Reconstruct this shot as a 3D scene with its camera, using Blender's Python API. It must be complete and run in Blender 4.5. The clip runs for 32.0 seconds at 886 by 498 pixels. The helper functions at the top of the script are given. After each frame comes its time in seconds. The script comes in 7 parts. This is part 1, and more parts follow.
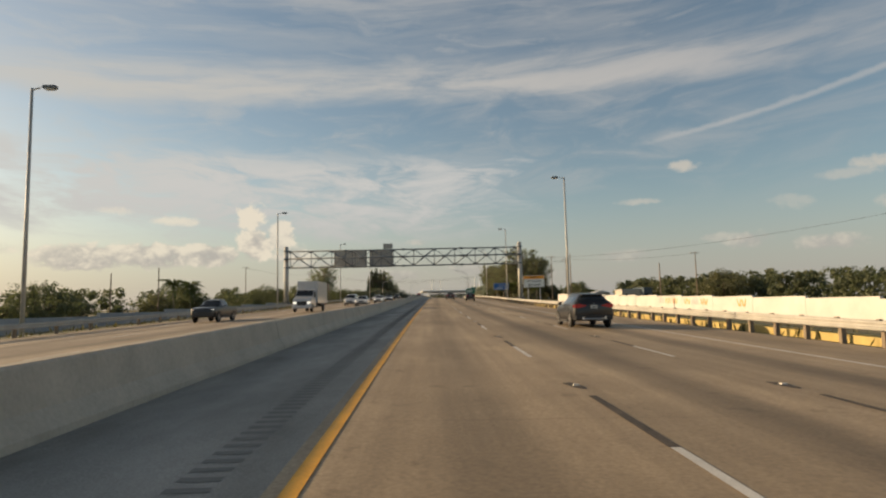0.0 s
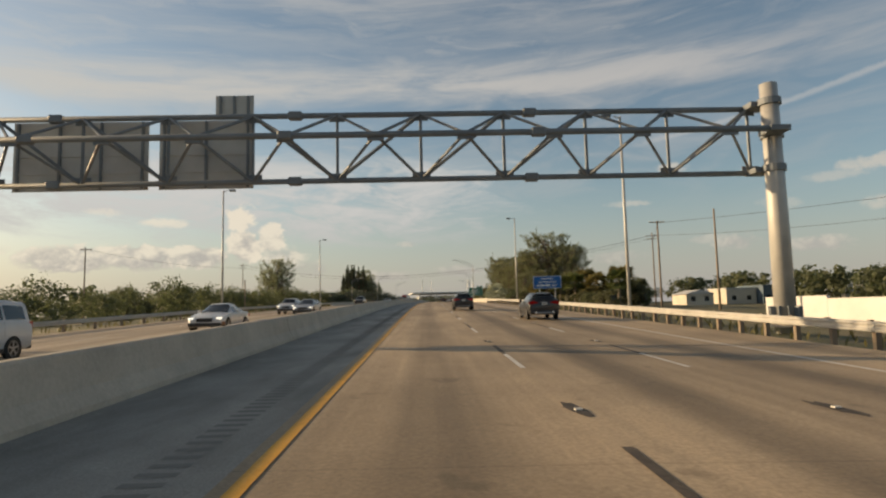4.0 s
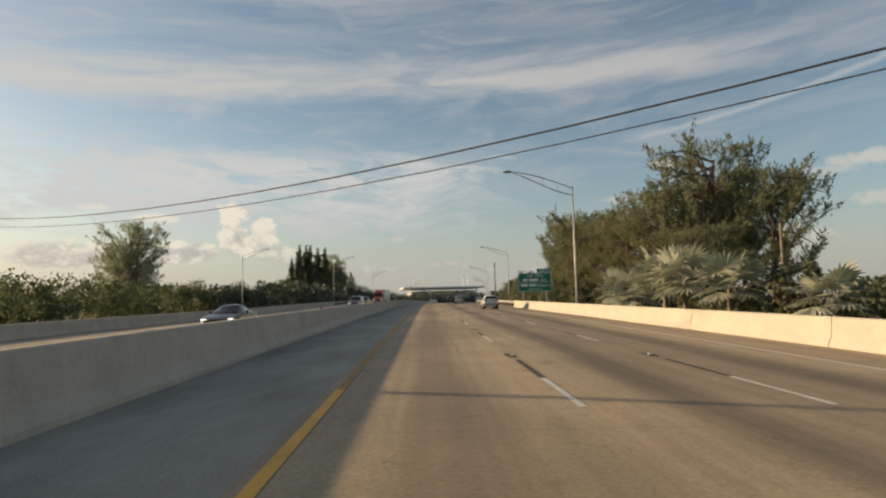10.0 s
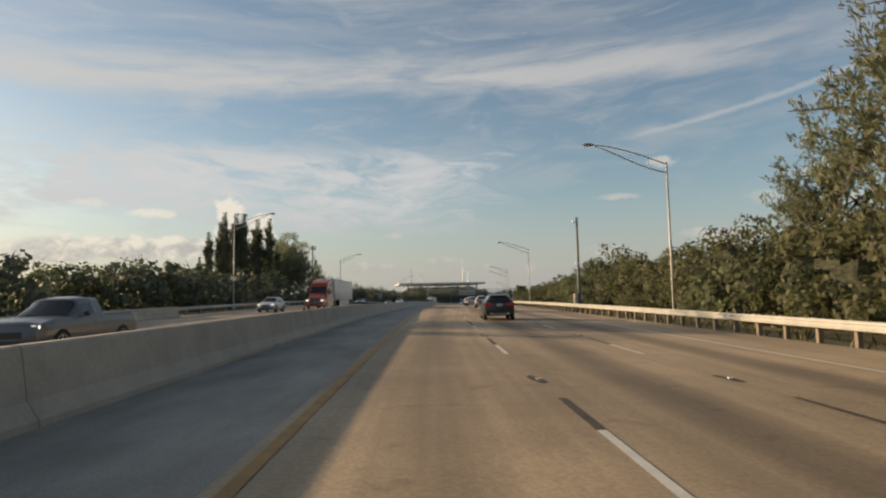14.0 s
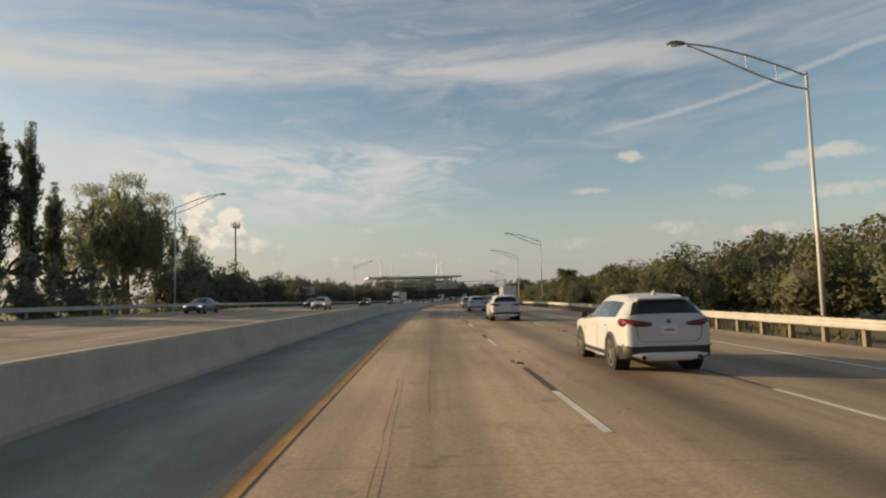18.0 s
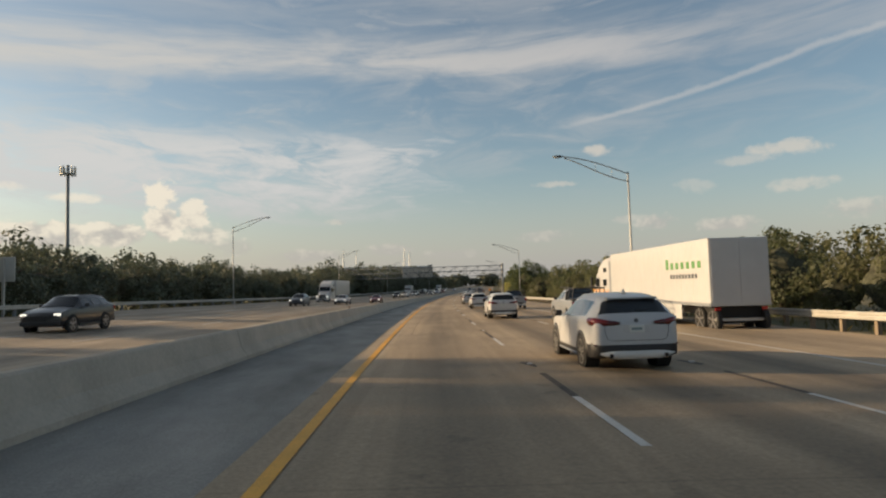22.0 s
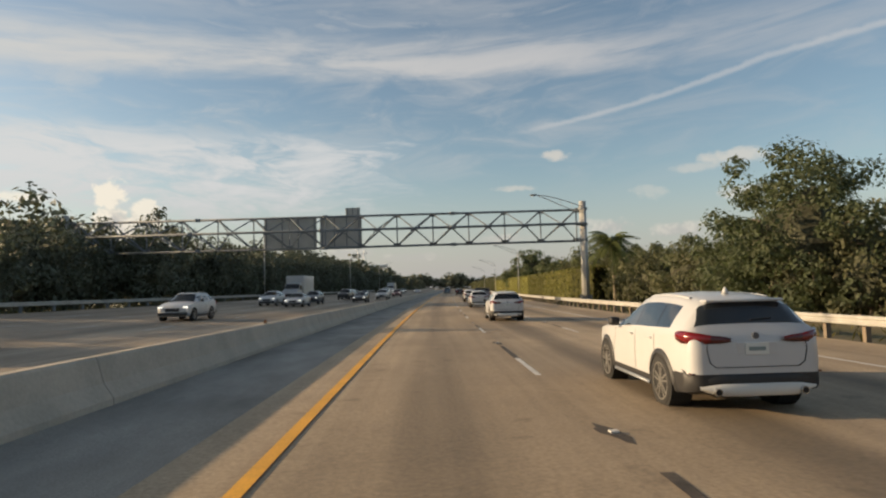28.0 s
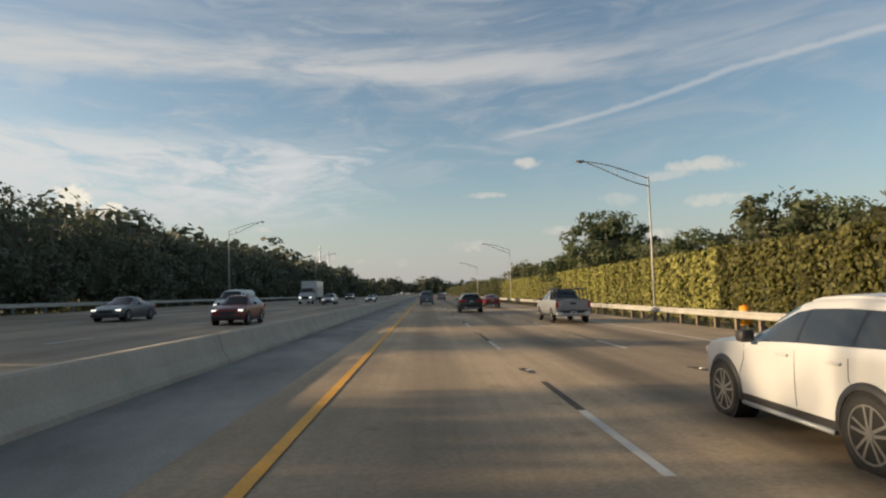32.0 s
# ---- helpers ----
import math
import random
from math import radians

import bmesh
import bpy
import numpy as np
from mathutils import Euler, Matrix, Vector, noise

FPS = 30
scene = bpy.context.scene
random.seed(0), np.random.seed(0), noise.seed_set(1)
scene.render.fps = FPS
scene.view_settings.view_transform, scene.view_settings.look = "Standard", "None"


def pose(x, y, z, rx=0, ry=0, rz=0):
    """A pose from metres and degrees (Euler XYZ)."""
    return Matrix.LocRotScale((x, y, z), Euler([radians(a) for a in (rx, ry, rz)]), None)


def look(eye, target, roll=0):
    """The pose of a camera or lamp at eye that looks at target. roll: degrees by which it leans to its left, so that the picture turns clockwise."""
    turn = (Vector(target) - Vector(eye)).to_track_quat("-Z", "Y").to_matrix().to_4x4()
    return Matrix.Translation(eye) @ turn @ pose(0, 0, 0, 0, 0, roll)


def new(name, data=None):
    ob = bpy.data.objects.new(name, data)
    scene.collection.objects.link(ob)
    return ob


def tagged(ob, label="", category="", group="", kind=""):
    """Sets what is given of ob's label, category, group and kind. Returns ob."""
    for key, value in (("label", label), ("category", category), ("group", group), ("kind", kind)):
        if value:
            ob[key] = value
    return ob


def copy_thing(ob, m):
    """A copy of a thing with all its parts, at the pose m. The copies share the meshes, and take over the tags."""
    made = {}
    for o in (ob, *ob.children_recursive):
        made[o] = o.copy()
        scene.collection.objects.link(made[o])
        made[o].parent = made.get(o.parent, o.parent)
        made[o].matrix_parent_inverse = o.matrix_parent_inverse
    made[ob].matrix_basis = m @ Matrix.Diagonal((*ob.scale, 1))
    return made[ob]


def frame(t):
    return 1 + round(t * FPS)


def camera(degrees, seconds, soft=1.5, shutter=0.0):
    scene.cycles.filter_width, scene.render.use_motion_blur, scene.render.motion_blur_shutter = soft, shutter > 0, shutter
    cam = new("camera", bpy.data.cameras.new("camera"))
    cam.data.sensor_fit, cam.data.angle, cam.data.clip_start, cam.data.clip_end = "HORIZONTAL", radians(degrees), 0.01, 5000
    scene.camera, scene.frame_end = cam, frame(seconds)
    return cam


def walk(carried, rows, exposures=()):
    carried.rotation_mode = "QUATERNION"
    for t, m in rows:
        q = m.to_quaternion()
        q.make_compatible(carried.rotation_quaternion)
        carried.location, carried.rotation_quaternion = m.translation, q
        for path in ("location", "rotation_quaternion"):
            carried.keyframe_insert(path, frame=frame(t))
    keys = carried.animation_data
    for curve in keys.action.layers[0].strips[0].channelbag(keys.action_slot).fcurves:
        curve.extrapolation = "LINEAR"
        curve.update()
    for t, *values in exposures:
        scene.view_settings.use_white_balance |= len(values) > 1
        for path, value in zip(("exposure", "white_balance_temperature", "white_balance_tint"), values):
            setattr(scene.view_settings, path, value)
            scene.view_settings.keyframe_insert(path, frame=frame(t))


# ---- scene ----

# ---- the road's axis: heading to the left of +y and grade, in degrees, every 40 m ----
HEAD = [2.91, 2.41, 2.22, 2.14, 1.88, 1.52, 1.51, 1.31, 0.62, -0.73, -1.46, -2.31, -3.71, -4.86, -5.86, -6.92, -7.93, -9.03, -10.0, -10.65, -10.65]
GRADE = [1.3, 1.24, 1.33, 1.54, 1.31, 1.08, 0.8, 0.71, 0.62, 0.31, 0.05, -0.27, -0.56, -0.73, -0.73, -0.71, -0.53, -0.28, -0.13, -0.03, -0.03]
EYE = 1.62
_S = np.arange(-400.0, 2600.5, 1.0)
_K = np.arange(len(HEAD)) * 40.0
_H = np.radians(np.interp(_S, _K, HEAD))
_G = np.radians(np.interp(_S, _K, GRADE)) * np.clip((_S + 160) / 100, 0, 1)
_X = np.concatenate([[0], np.cumsum(-np.sin(_H[:-1]))])
_Y = np.concatenate([[0], np.cumsum(np.cos(_H[:-1]))])
_Z = np.concatenate([[0], np.cumsum(_G[:-1])])
_X -= np.interp(0, _S, _X)
_Y -= np.interp(0, _S, _Y)
_Z -= np.interp(0, _S, _Z)


def axis(s):
    """Place of the axis and its heading (radians) at s metres along the road."""
    return np.interp(s, _S, _X), np.interp(s, _S, _Y), np.interp(s, _S, _Z), np.interp(s, _S, _H)


def bank(s):
    """Cross slope of the left carriageway: crowned at first, banked in the curve."""
    return np.interp(s, [300, 420], [0.02, -0.035])


def crossfall(s, d):
    """Height of the pavement over the axis at d metres to the right of it."""
    if d >= 0:
        return -0.02 * min(d, right_edge(s))
    if d > -5.3:
        return 0.0
    return bank(s) * (max(d, left_edge(s)) + 5.3)


def right_edge(s):
    return float(np.interp(s, [440, 490, 600, 650], [12.8, 15.7, 15.7, 13.2]))


def left_edge(s):
    return float(np.interp(s, [330, 560], [-23.2, -29.5]))


def at(s, d, z=0.0, ground=True):
    """World point at s along, d to the right of and z over the pavement."""
    x, y, h0, h = axis(s)
    return Vector((x + math.cos(h) * d, y + math.sin(h) * d, h0 + z + (crossfall(s, d) if ground else 0.0)))


def stand(s, d, z=0.0, turn=0.0, scale=1.0):
    """Pose of a thing standing at s, d; its +y looks along the road, turned by turn degrees."""
    return Matrix.Translation(at(s, d, z)) @ pose(0, 0, 0, 0, 0, math.degrees(axis(s)[3]) + turn) @ Matrix.Scale(scale, 4)


# ---- the camera: seconds, metres along, metres to the right, yaw, pitch, roll ----
ROWS = [
    (0.0, 1.1, -0.35, 1.49, 5.44, 1.28),
    (0.5, 12.4, -0.27, 1.37, 5.34, 1.28),
    (1.0, 23.6, -0.19, 1.18, 5.30, 1.37),
    (1.5, 34.7, -0.11, 0.90, 5.41, 1.54),
    (2.0, 45.7, -0.03, 0.77, 5.45, 1.56),
    (2.5, 56.6, 0.09, 0.72, 5.16, 1.37),
    (3.0, 67.4, 0.10, 0.84, 5.15, 1.31),
    (3.5, 78.0, 0.10, 0.73, 5.37, 1.34),
    (4.0, 88.6, 0.11, 0.61, 5.59, 1.37),
    (4.5, 99.1, 0.06, 0.71, 5.71, 1.33),
    (6.5, 140.9, -0.18, 0.59, 5.60, 1.16),
    (7.0, 151.3, -0.24, 0.46, 5.46, 1.16),
    (7.5, 161.8, -0.22, 0.41, 5.39, 1.14),
    (8.0, 172.3, -0.21, 0.26, 5.29, 1.16),
    (8.5, 182.9, -0.19, 0.12, 5.32, 1.37),
    (9.0, 193.5, -0.17, 0.00, 5.24, 1.23),
    (9.5, 204.3, -0.09, -0.05, 5.16, 1.26),
    (10.0, 215.2, -0.01, -0.07, 5.12, 1.42),
    (10.5, 226.1, 0.08, 0.02, 4.89, 1.39),
    (11.0, 237.2, 0.16, 0.10, 4.92, 1.51),
    (11.5, 248.2, 0.18, 0.03, 4.81, 1.50),
    (12.0, 259.4, 0.22, -0.09, 4.91, 1.60),
    (12.5, 270.7, 0.24, -0.15, 4.77, 1.56),
    (13.0, 282.0, 0.28, -0.16, 4.81, 1.49),
    (13.5, 293.5, 0.25, -0.17, 4.80, 1.35),
    (15.5, 339.9, 0.13, -1.32, 4.70, 0.81),
    (16.0, 351.8, 0.08, -1.91, 4.44, 1.06),
    (16.5, 363.6, 0.10, -2.49, 4.34, 1.45),
    (17.0, 375.4, 0.12, -2.84, 4.28, 1.39),
    (17.5, 387.4, 0.13, -2.99, 4.26, 1.42),
    (18.0, 399.7, 0.15, -2.90, 4.20, 1.58),
    (18.5, 412.1, 0.04, -2.91, 4.02, 1.55),
    (19.0, 424.3, -0.08, -3.11, 4.01, 1.35),
    (19.5, 436.5, -0.15, -3.61, 3.79, 1.36),
    (20.0, 448.5, -0.21, -4.17, 3.80, 1.41),
    (20.5, 460.7, -0.26, -4.45, 3.65, 1.46),
    (21.0, 473.0, -0.19, -4.90, 3.64, 1.56),
    (21.5, 485.5, -0.12, -5.44, 3.47, 1.48),
    (22.0, 498.0, -0.05, -5.92, 3.40, 1.66),
    (22.5, 510.5, -0.02, -6.18, 3.33, 1.82),
    (23.0, 523.1, -0.00, -6.41, 3.30, 1.58),
    (23.5, 535.8, 0.00, -6.62, 3.43, 1.37),
    (24.0, 548.4, 0.02, -7.09, 3.43, 1.10),
    (24.5, 561.2, 0.03, -7.29, 3.37, 1.24),
    (25.0, 573.9, 0.04, -7.77, 3.32, 1.36),
    (25.5, 586.8, 0.05, -8.12, 3.32, 1.39),
    (27.5, 638.0, 0.11, -9.29, 3.52, 1.21),
    (28.0, 651.0, 0.12, -9.71, 3.59, 1.59),
    (28.5, 663.9, 0.13, -10.14, 3.84, 1.81),
    (29.0, 676.7, 0.14, -10.45, 3.80, 1.70),
    (29.5, 689.7, 0.16, -10.76, 3.85, 1.67),
    (30.0, 702.6, 0.17, -11.07, 3.90, 1.64),
    (30.5, 715.6, 0.15, -11.38, 3.95, 1.60),
    (31.0, 728.7, 0.12, -11.70, 4.00, 1.57),
    (31.5, 741.8, 0.10, -12.01, 4.05, 1.54),
    (32.0, 755.0, 0.08, -12.32, 4.10, 1.51),
]

cam = camera(71.95, 32.0, 2.2)


def eye(t, s, d, yaw, pitch, roll):
    p = at(s, d, EYE, False)
    return t, pose(p.x, p.y, p.z, 90 + pitch, roll, yaw)


walk(cam, [eye(*r) for r in ROWS], [(0.0, 0.37, 6480, 10), (9.0, 0.44, 6380, 10), (12.3, 0.46, 6140, 10), (16.5, 0.48, 6330, 10), (19.0, 0.49, 6380, 10), (25.0, 0.49, 6230, 10), (28.0, 0.59, 6210, 10), (30.0, 0.61, 5960, 10), (32.0, 0.60, 6130, 9)])

# ---- world and sun ----
SUN_EL, SUN_AZ = radians(13.5), radians(75.0)
sun_dir = Vector((-math.sin(SUN_AZ) * math.cos(SUN_EL), math.cos(SUN_AZ) * math.cos(SUN_EL), math.sin(SUN_EL)))
sun = new("sun", bpy.data.lights.new("sun", "SUN"))
sun.data.energy, sun.data.angle, sun.data.color = 5.0, radians(0.6), (1.0, 0.71, 0.40)
sun.matrix_world = look((0, 0, 0), tuple(-sun_dir))
scene.view_settings.exposure = 0.0

world = bpy.data.worlds.new("sky")
scene.world = world
world.use_nodes = True
WT = world.node_tree
WT.nodes.clear()


def wnode(kind, operation=None, blend_type=None, data_type=None, interpolation_type=None):
    n = WT.nodes.new(kind)
    if operation:
        n.operation = operation
    if data_type:
        n.data_type = data_type
    if blend_type:
        n.blend_type = blend_type
    if interpolation_type:
        n.interpolation_type = interpolation_type
    return n


def wmath(op, a, b=None, c=None, clamp=False):
    n = wnode("ShaderNodeMath", operation=op)
    n.use_clamp = clamp
    for i, v in enumerate((a, b, c)):
        if v is None:
            continue
        if isinstance(v, (int, float)):
            n.inputs[i].default_value = v
        else:
            WT.links.new(v, n.inputs[i])
    return n.outputs[0]


def wramp(x, lo, hi, to_lo=0.0, to_hi=1.0):
    n = wnode("ShaderNodeMapRange", interpolation_type="SMOOTHSTEP")
    WT.links.new(x, n.inputs[0])
    for i, v in enumerate((lo, hi, to_lo, to_hi)):
        n.inputs[i + 1].default_value = v
    return n.outputs[0]


def wnoise(x, y, z, scale, detail=4.0, rough=0.55, distort=0.0):
    c = wnode("ShaderNodeCombineXYZ")
    for i, v in enumerate((x, y, z)):
        if isinstance(v, (int, float)):
            c.inputs[i].default_value = v
        else:
            WT.links.new(v, c.inputs[i])
    n = wnode("ShaderNodeTexNoise")
    WT.links.new(c.outputs[0], n.inputs["Vector"])
    n.inputs["Scale"].default_value, n.inputs["Detail"].default_value = scale, detail
    n.inputs["Roughness"].default_value, n.inputs["Distortion"].default_value = rough, distort
    return n.outputs[0]


def wmix(fac, a, b):
    n = wnode("ShaderNodeMix", data_type="RGBA")
    if isinstance(fac, (int, float)):
        n.inputs[0].default_value = fac
    else:
        WT.links.new(fac, n.inputs[0])
    for i, v in ((6, a), (7, b)):
        if isinstance(v, tuple):
            n.inputs[i].default_value = (*v, 1)
        else:
            WT.links.new(v, n.inputs[i])
    return n.outputs[2]


coord = WT.nodes.new("ShaderNodeTexCoord")
sep = WT.nodes.new("ShaderNodeSeparateXYZ")
WT.links.new(coord.outputs["Generated"], sep.inputs[0])
dx, dy, dz = sep.outputs
flat = wmath("MAXIMUM", wmath("SQRT", wmath("ADD", wmath("MULTIPLY", dx, dx), wmath("MULTIPLY", dy, dy))), 0.02)
slope = wmath("DIVIDE", dz, flat)          # tangent of the elevation
turn_ = wmath("ARCTAN2", dx, dy)           # radians to the right of +y

nishita = WT.nodes.new("ShaderNodeTexSky")
nishita.sky_type, nishita.sun_disc = "NISHITA", False
nishita.sun_elevation, nishita.sun_rotation = SUN_EL, -SUN_AZ
nishita.air_density, nishita.dust_density, nishita.ozone_density = 1.0, 1.2, 1.6
base_sky = wnode("ShaderNodeMix", data_type="RGBA", blend_type="MULTIPLY")
base_sky.inputs[0].default_value = 1.0
WT.links.new(nishita.outputs[0], base_sky.inputs[6])
base_sky.inputs[7].default_value = (0.150, 0.138, 0.121, 1)
sky_col = base_sky.outputs[2]

# high thin cloud: fibres drawn out along a broad bright band, a lower patch of mackerel cloud and a thin veil
warp = wnoise(turn_, wmath("MULTIPLY", slope, 2.0), 3.0, 2.6, 3)
wob0 = wmath("SUBTRACT", warp, 0.5)
u2 = wmath("ADD", turn_, wmath("MULTIPLY", wob0, 0.35))
v2 = wmath("ADD", wmath("SUBTRACT", slope, wmath("MULTIPLY", turn_, 0.04)), wmath("MULTIPLY", wob0, 0.05))
fibre = wnoise(wmath("MULTIPLY", u2, 1.1), wmath("MULTIPLY", v2, 8.0), 1.3, 3.0, 8, 0.60, 0.15)
curl = wnoise(wmath("MULTIPLY", u2, 2.0), wmath("MULTIPLY", v2, 6.5), 4.1, 3.4, 8, 0.62, 0.5)

ripple = wnoise(wmath("MULTIPLY", u2, 3.2), wmath("ADD", wmath("MULTIPLY", v2, 14.0), wmath("MULTIPLY", u2, 1.2)), 7.7, 3.2, 8, 0.6, 0.6)


def around(x, mid, half_lo, half_hi):
    """1 at mid, falling to 0 at half_lo below and half_hi above it."""
    off = wmath("SUBTRACT", x, mid)
    return wmath("MULTIPLY", wramp(off, -half_lo, 0.0), wramp(off, 0.0, half_hi, 1.0, 0.0))


off_az = wmath("SUBTRACT", turn_, 0.25)
band_mid = wmath("SUBTRACT", 0.372, wmath("MULTIPLY", wmath("MULTIPLY", off_az, off_az), 0.05))
lift = wmath("ADD", slope, wmath("ADD", wmath("MULTIPLY", wob0, 0.035), wmath("MULTIPLY", wmath("SUBTRACT", curl, 0.5), 0.06)))
band = around(wmath("SUBTRACT", lift, band_mid), 0.0, 0.045, 0.075)
band = wmath("MULTIPLY", band, wramp(fibre, 0.26, 0.60))
band = wmath("MULTIPLY", band, wramp(wmath("ABSOLUTE", wmath("SUBTRACT", turn_, 0.05)), 0.55, 1.0, 1.0, 0.35))
patch_ = wmath("MULTIPLY", wmath("MULTIPLY", wramp(lift, 0.10, 0.150), wramp(lift, 0.215, 0.270, 1.0, 0.0)), wmath("MULTIPLY", wramp(turn_, -1.1, -0.7), wramp(wmath("ADD", turn_, wmath("ADD", wmath("MULTIPLY", wob0, 0.30), wmath("MULTIPLY", wmath("SUBTRACT", curl, 0.5), 0.75))), 0.00, 0.17, 1.0, 0.0)))
patch_ = wmath("MULTIPLY", patch_, wramp(wmath("ADD", wmath("MULTIPLY", curl, 0.45), wmath("MULTIPLY", ripple, 0.55)), 0.39, 0.60, 0.10, 1.0))
streaks = wmath("MULTIPLY", around(lift, 0.285, 0.05, 0.05), around(turn_, -0.25, 0.6, 0.45))
streaks = wmath("MULTIPLY", streaks, wramp(curl, 0.47, 0.68))
veil = wmath("MULTIPLY", wramp(slope, 0.36, 0.52), wramp(fibre, 0.30, 0.72))
thin = wmath("MULTIPLY", wramp(curl, 0.40, 0.75), 0.45)
thin = wmath("MULTIPLY", thin, wramp(slope, 0.10, 0.25))
high = wmath("MAXIMUM", wmath("MULTIPLY", band, 0.92), wmath("MULTIPLY", patch_, 1.0))
high = wmath("MAXIMUM", high, wmath("MULTIPLY", streaks, 0.75))
high = wmath("MAXIMUM", high, wmath("MAXIMUM", wmath("MULTIPLY", veil, 0.55), thin))
high = wmath("MULTIPLY", high, wramp(turn_, 0.28, 0.62, 1.0, 0.62))
warmth = wramp(turn_, -0.9, 0.7)
cloud_col = wmix(warmth, (0.61, 0.58, 0.52), (0.50, 0.48, 0.46))
col = wmix(high, sky_col, cloud_col)
col = wmix(wmath("MULTIPLY", patch_, 0.65), col, (0.64, 0.635, 0.61))

# vapour trail
tu = wmath("DIVIDE", dx, wmath("MAXIMUM", dy, 0.05))
tv = wmath("DIVIDE", dz, wmath("MAXIMUM", dy, 0.05))
tr_x = wmath("MAXIMUM", wmath("SUBTRACT", tu, 0.28), 0.0)
tr_n = wmath("MINIMUM", tr_x, 0.52)
tr_mid = wmath("ADD", wmath("ADD", 0.256, wmath("MULTIPLY", tr_x, 0.205)), wmath("MULTIPLY", wmath("MULTIPLY", tr_n, tr_n), 0.20))
tr_mid = wmath("ADD", tr_mid, wmath("MULTIPLY", wmath("MAXIMUM", wmath("SUBTRACT", tr_x, 0.52), 0.0), 0.09))
wob = wnoise(tu, tv, 0.0, 26.0, 4)
tr_w = wmath("ADD", wmath("ADD", 0.0022, wmath("MULTIPLY", tr_x, 0.006)), wmath("MULTIPLY", wob, 0.006))
trail = wramp(wmath("DIVIDE", wmath("ABSOLUTE", wmath("SUBTRACT", tv, wmath("ADD", tr_mid, wmath("MULTIPLY", wmath("SUBTRACT", wob, 0.5), 0.010)))), tr_w), 0.1, 1.2, 1.0, 0.0)
trail = wmath("MULTIPLY", trail, wramp(tu, 0.27, 0.40, 0.0, 1.0))
trail = wmath("MULTIPLY", wmath("MULTIPLY", trail, wramp(dy, 0.1, 0.2)), 0.44)
col = wmix(trail, col, (0.56, 0.54, 0.51))

# haze at the horizon, warmer towards the sun
haze_side = wramp(turn_, -1.4, 0.6)
haze_col = wmix(haze_side, (0.54, 0.51, 0.45), (0.43, 0.412, 0.402))
col = wmix(wramp(slope, -0.02, 0.20, 0.85, 0.0), col, haze_col)

# heaped cloud: one bright tower with a long shoulder, a low row beside it, and small puffs
heap_n = wnoise(turn_, wmath("MULTIPLY", slope, 1.3), 5.0, 30.0, 9, 0.62, 0.2)
heap_c = wmath("MULTIPLY", wmath("SUBTRACT", heap_n, 0.5), 3.4)


def puff(az, up, wide, tall, dense):
    qa = wmath("DIVIDE", wmath("SUBTRACT", turn_, az), wide)
    qb = wmath("DIVIDE", wmath("SUBTRACT", slope, up), tall)
    q = wmath("ADD", wmath("MULTIPLY", qa, qa), wmath("MULTIPLY", qb, qb))
    return wmath("MULTIPLY", wramp(wmath("SUBTRACT", heap_c, q), -1.0, -0.45 if dense > 0.85 else 0.1), dense)


PUFFS = ((-0.328, 0.148, 0.025, 0.028, 1.0), (-0.324, 0.108, 0.031, 0.032, 1.0), (-0.285, 0.116, 0.027, 0.025, 0.95), (-0.268, 0.088, 0.040, 0.022, 0.75), (-0.225, 0.068, 0.05, 0.016, 0.6),
         (-0.56, 0.082, 0.07, 0.022, 0.9), (-0.47, 0.086, 0.07, 0.022, 0.9), (-0.39, 0.088, 0.05, 0.020, 0.9), (-0.70, 0.092, 0.08, 0.013, 0.8), (-0.441, 0.138, 0.040, 0.009, 0.8), (-0.52, 0.150, 0.03, 0.008, 0.5),
         (-0.113, 0.052, 0.07, 0.013, 0.6), (0.02, 0.060, 0.045, 0.013, 0.6), (0.12, 0.05, 0.06, 0.010, 0.4), (-0.065, 0.107, 0.024, 0.006, 0.6),
         (0.36, 0.209, 0.028, 0.011, 0.8), (0.628, 0.184, 0.065, 0.014, 0.75), (0.57, 0.172, 0.05, 0.009, 0.45), (0.64, 0.128, 0.05, 0.013, 0.6), (0.444, 0.089, 0.04, 0.015, 0.8), (0.40, 0.096, 0.03, 0.008, 0.5),
         (0.544, 0.078, 0.05, 0.015, 0.75), (0.71, 0.09, 0.06, 0.016, 0.6), (0.289, 0.159, 0.038, 0.007, 0.6), (0.50, 0.14, 0.035, 0.013, 0.35), (0.27, 0.075, 0.05, 0.012, 0.5))
heap_a = None
for row in PUFFS:
    one = puff(*row)
    heap_a = one if heap_a is None else wmath("MAXIMUM", heap_a, one)
lit = wramp(wmath("ADD", slope, wmath("MULTIPLY", wmath("SUBTRACT", heap_n, 0.5), 0.30)), 0.050, 0.130)
lit = wmath("MULTIPLY", lit, wramp(turn_, -0.30, 0.0, 1.0, 0.50))
heap_col = wmix(lit, (0.47, 0.43, 0.39), (0.86, 0.76, 0.60))
col = wmix(wmath("MULTIPLY", heap_a, 0.90), col, heap_col)

# the sky darkens towards the zenith in the evening
deep = wnode("ShaderNodeVectorMath", operation="SCALE")
WT.links.new(col, deep.inputs[0])
WT.links.new(wramp(slope, 0.55, 1.7, 1.0, 0.42), deep.inputs["Scale"])
col = deep.outputs[0]

bg = WT.nodes.new("ShaderNodeBackground")
bg.inputs[1].default_value = 0.74
WT.links.new(col, bg.inputs[0])
wo = WT.nodes.new("ShaderNodeOutputWorld")
WT.links.new(bg.outputs[0], wo.inputs[0])

# ---- materials ----
MATS = {}


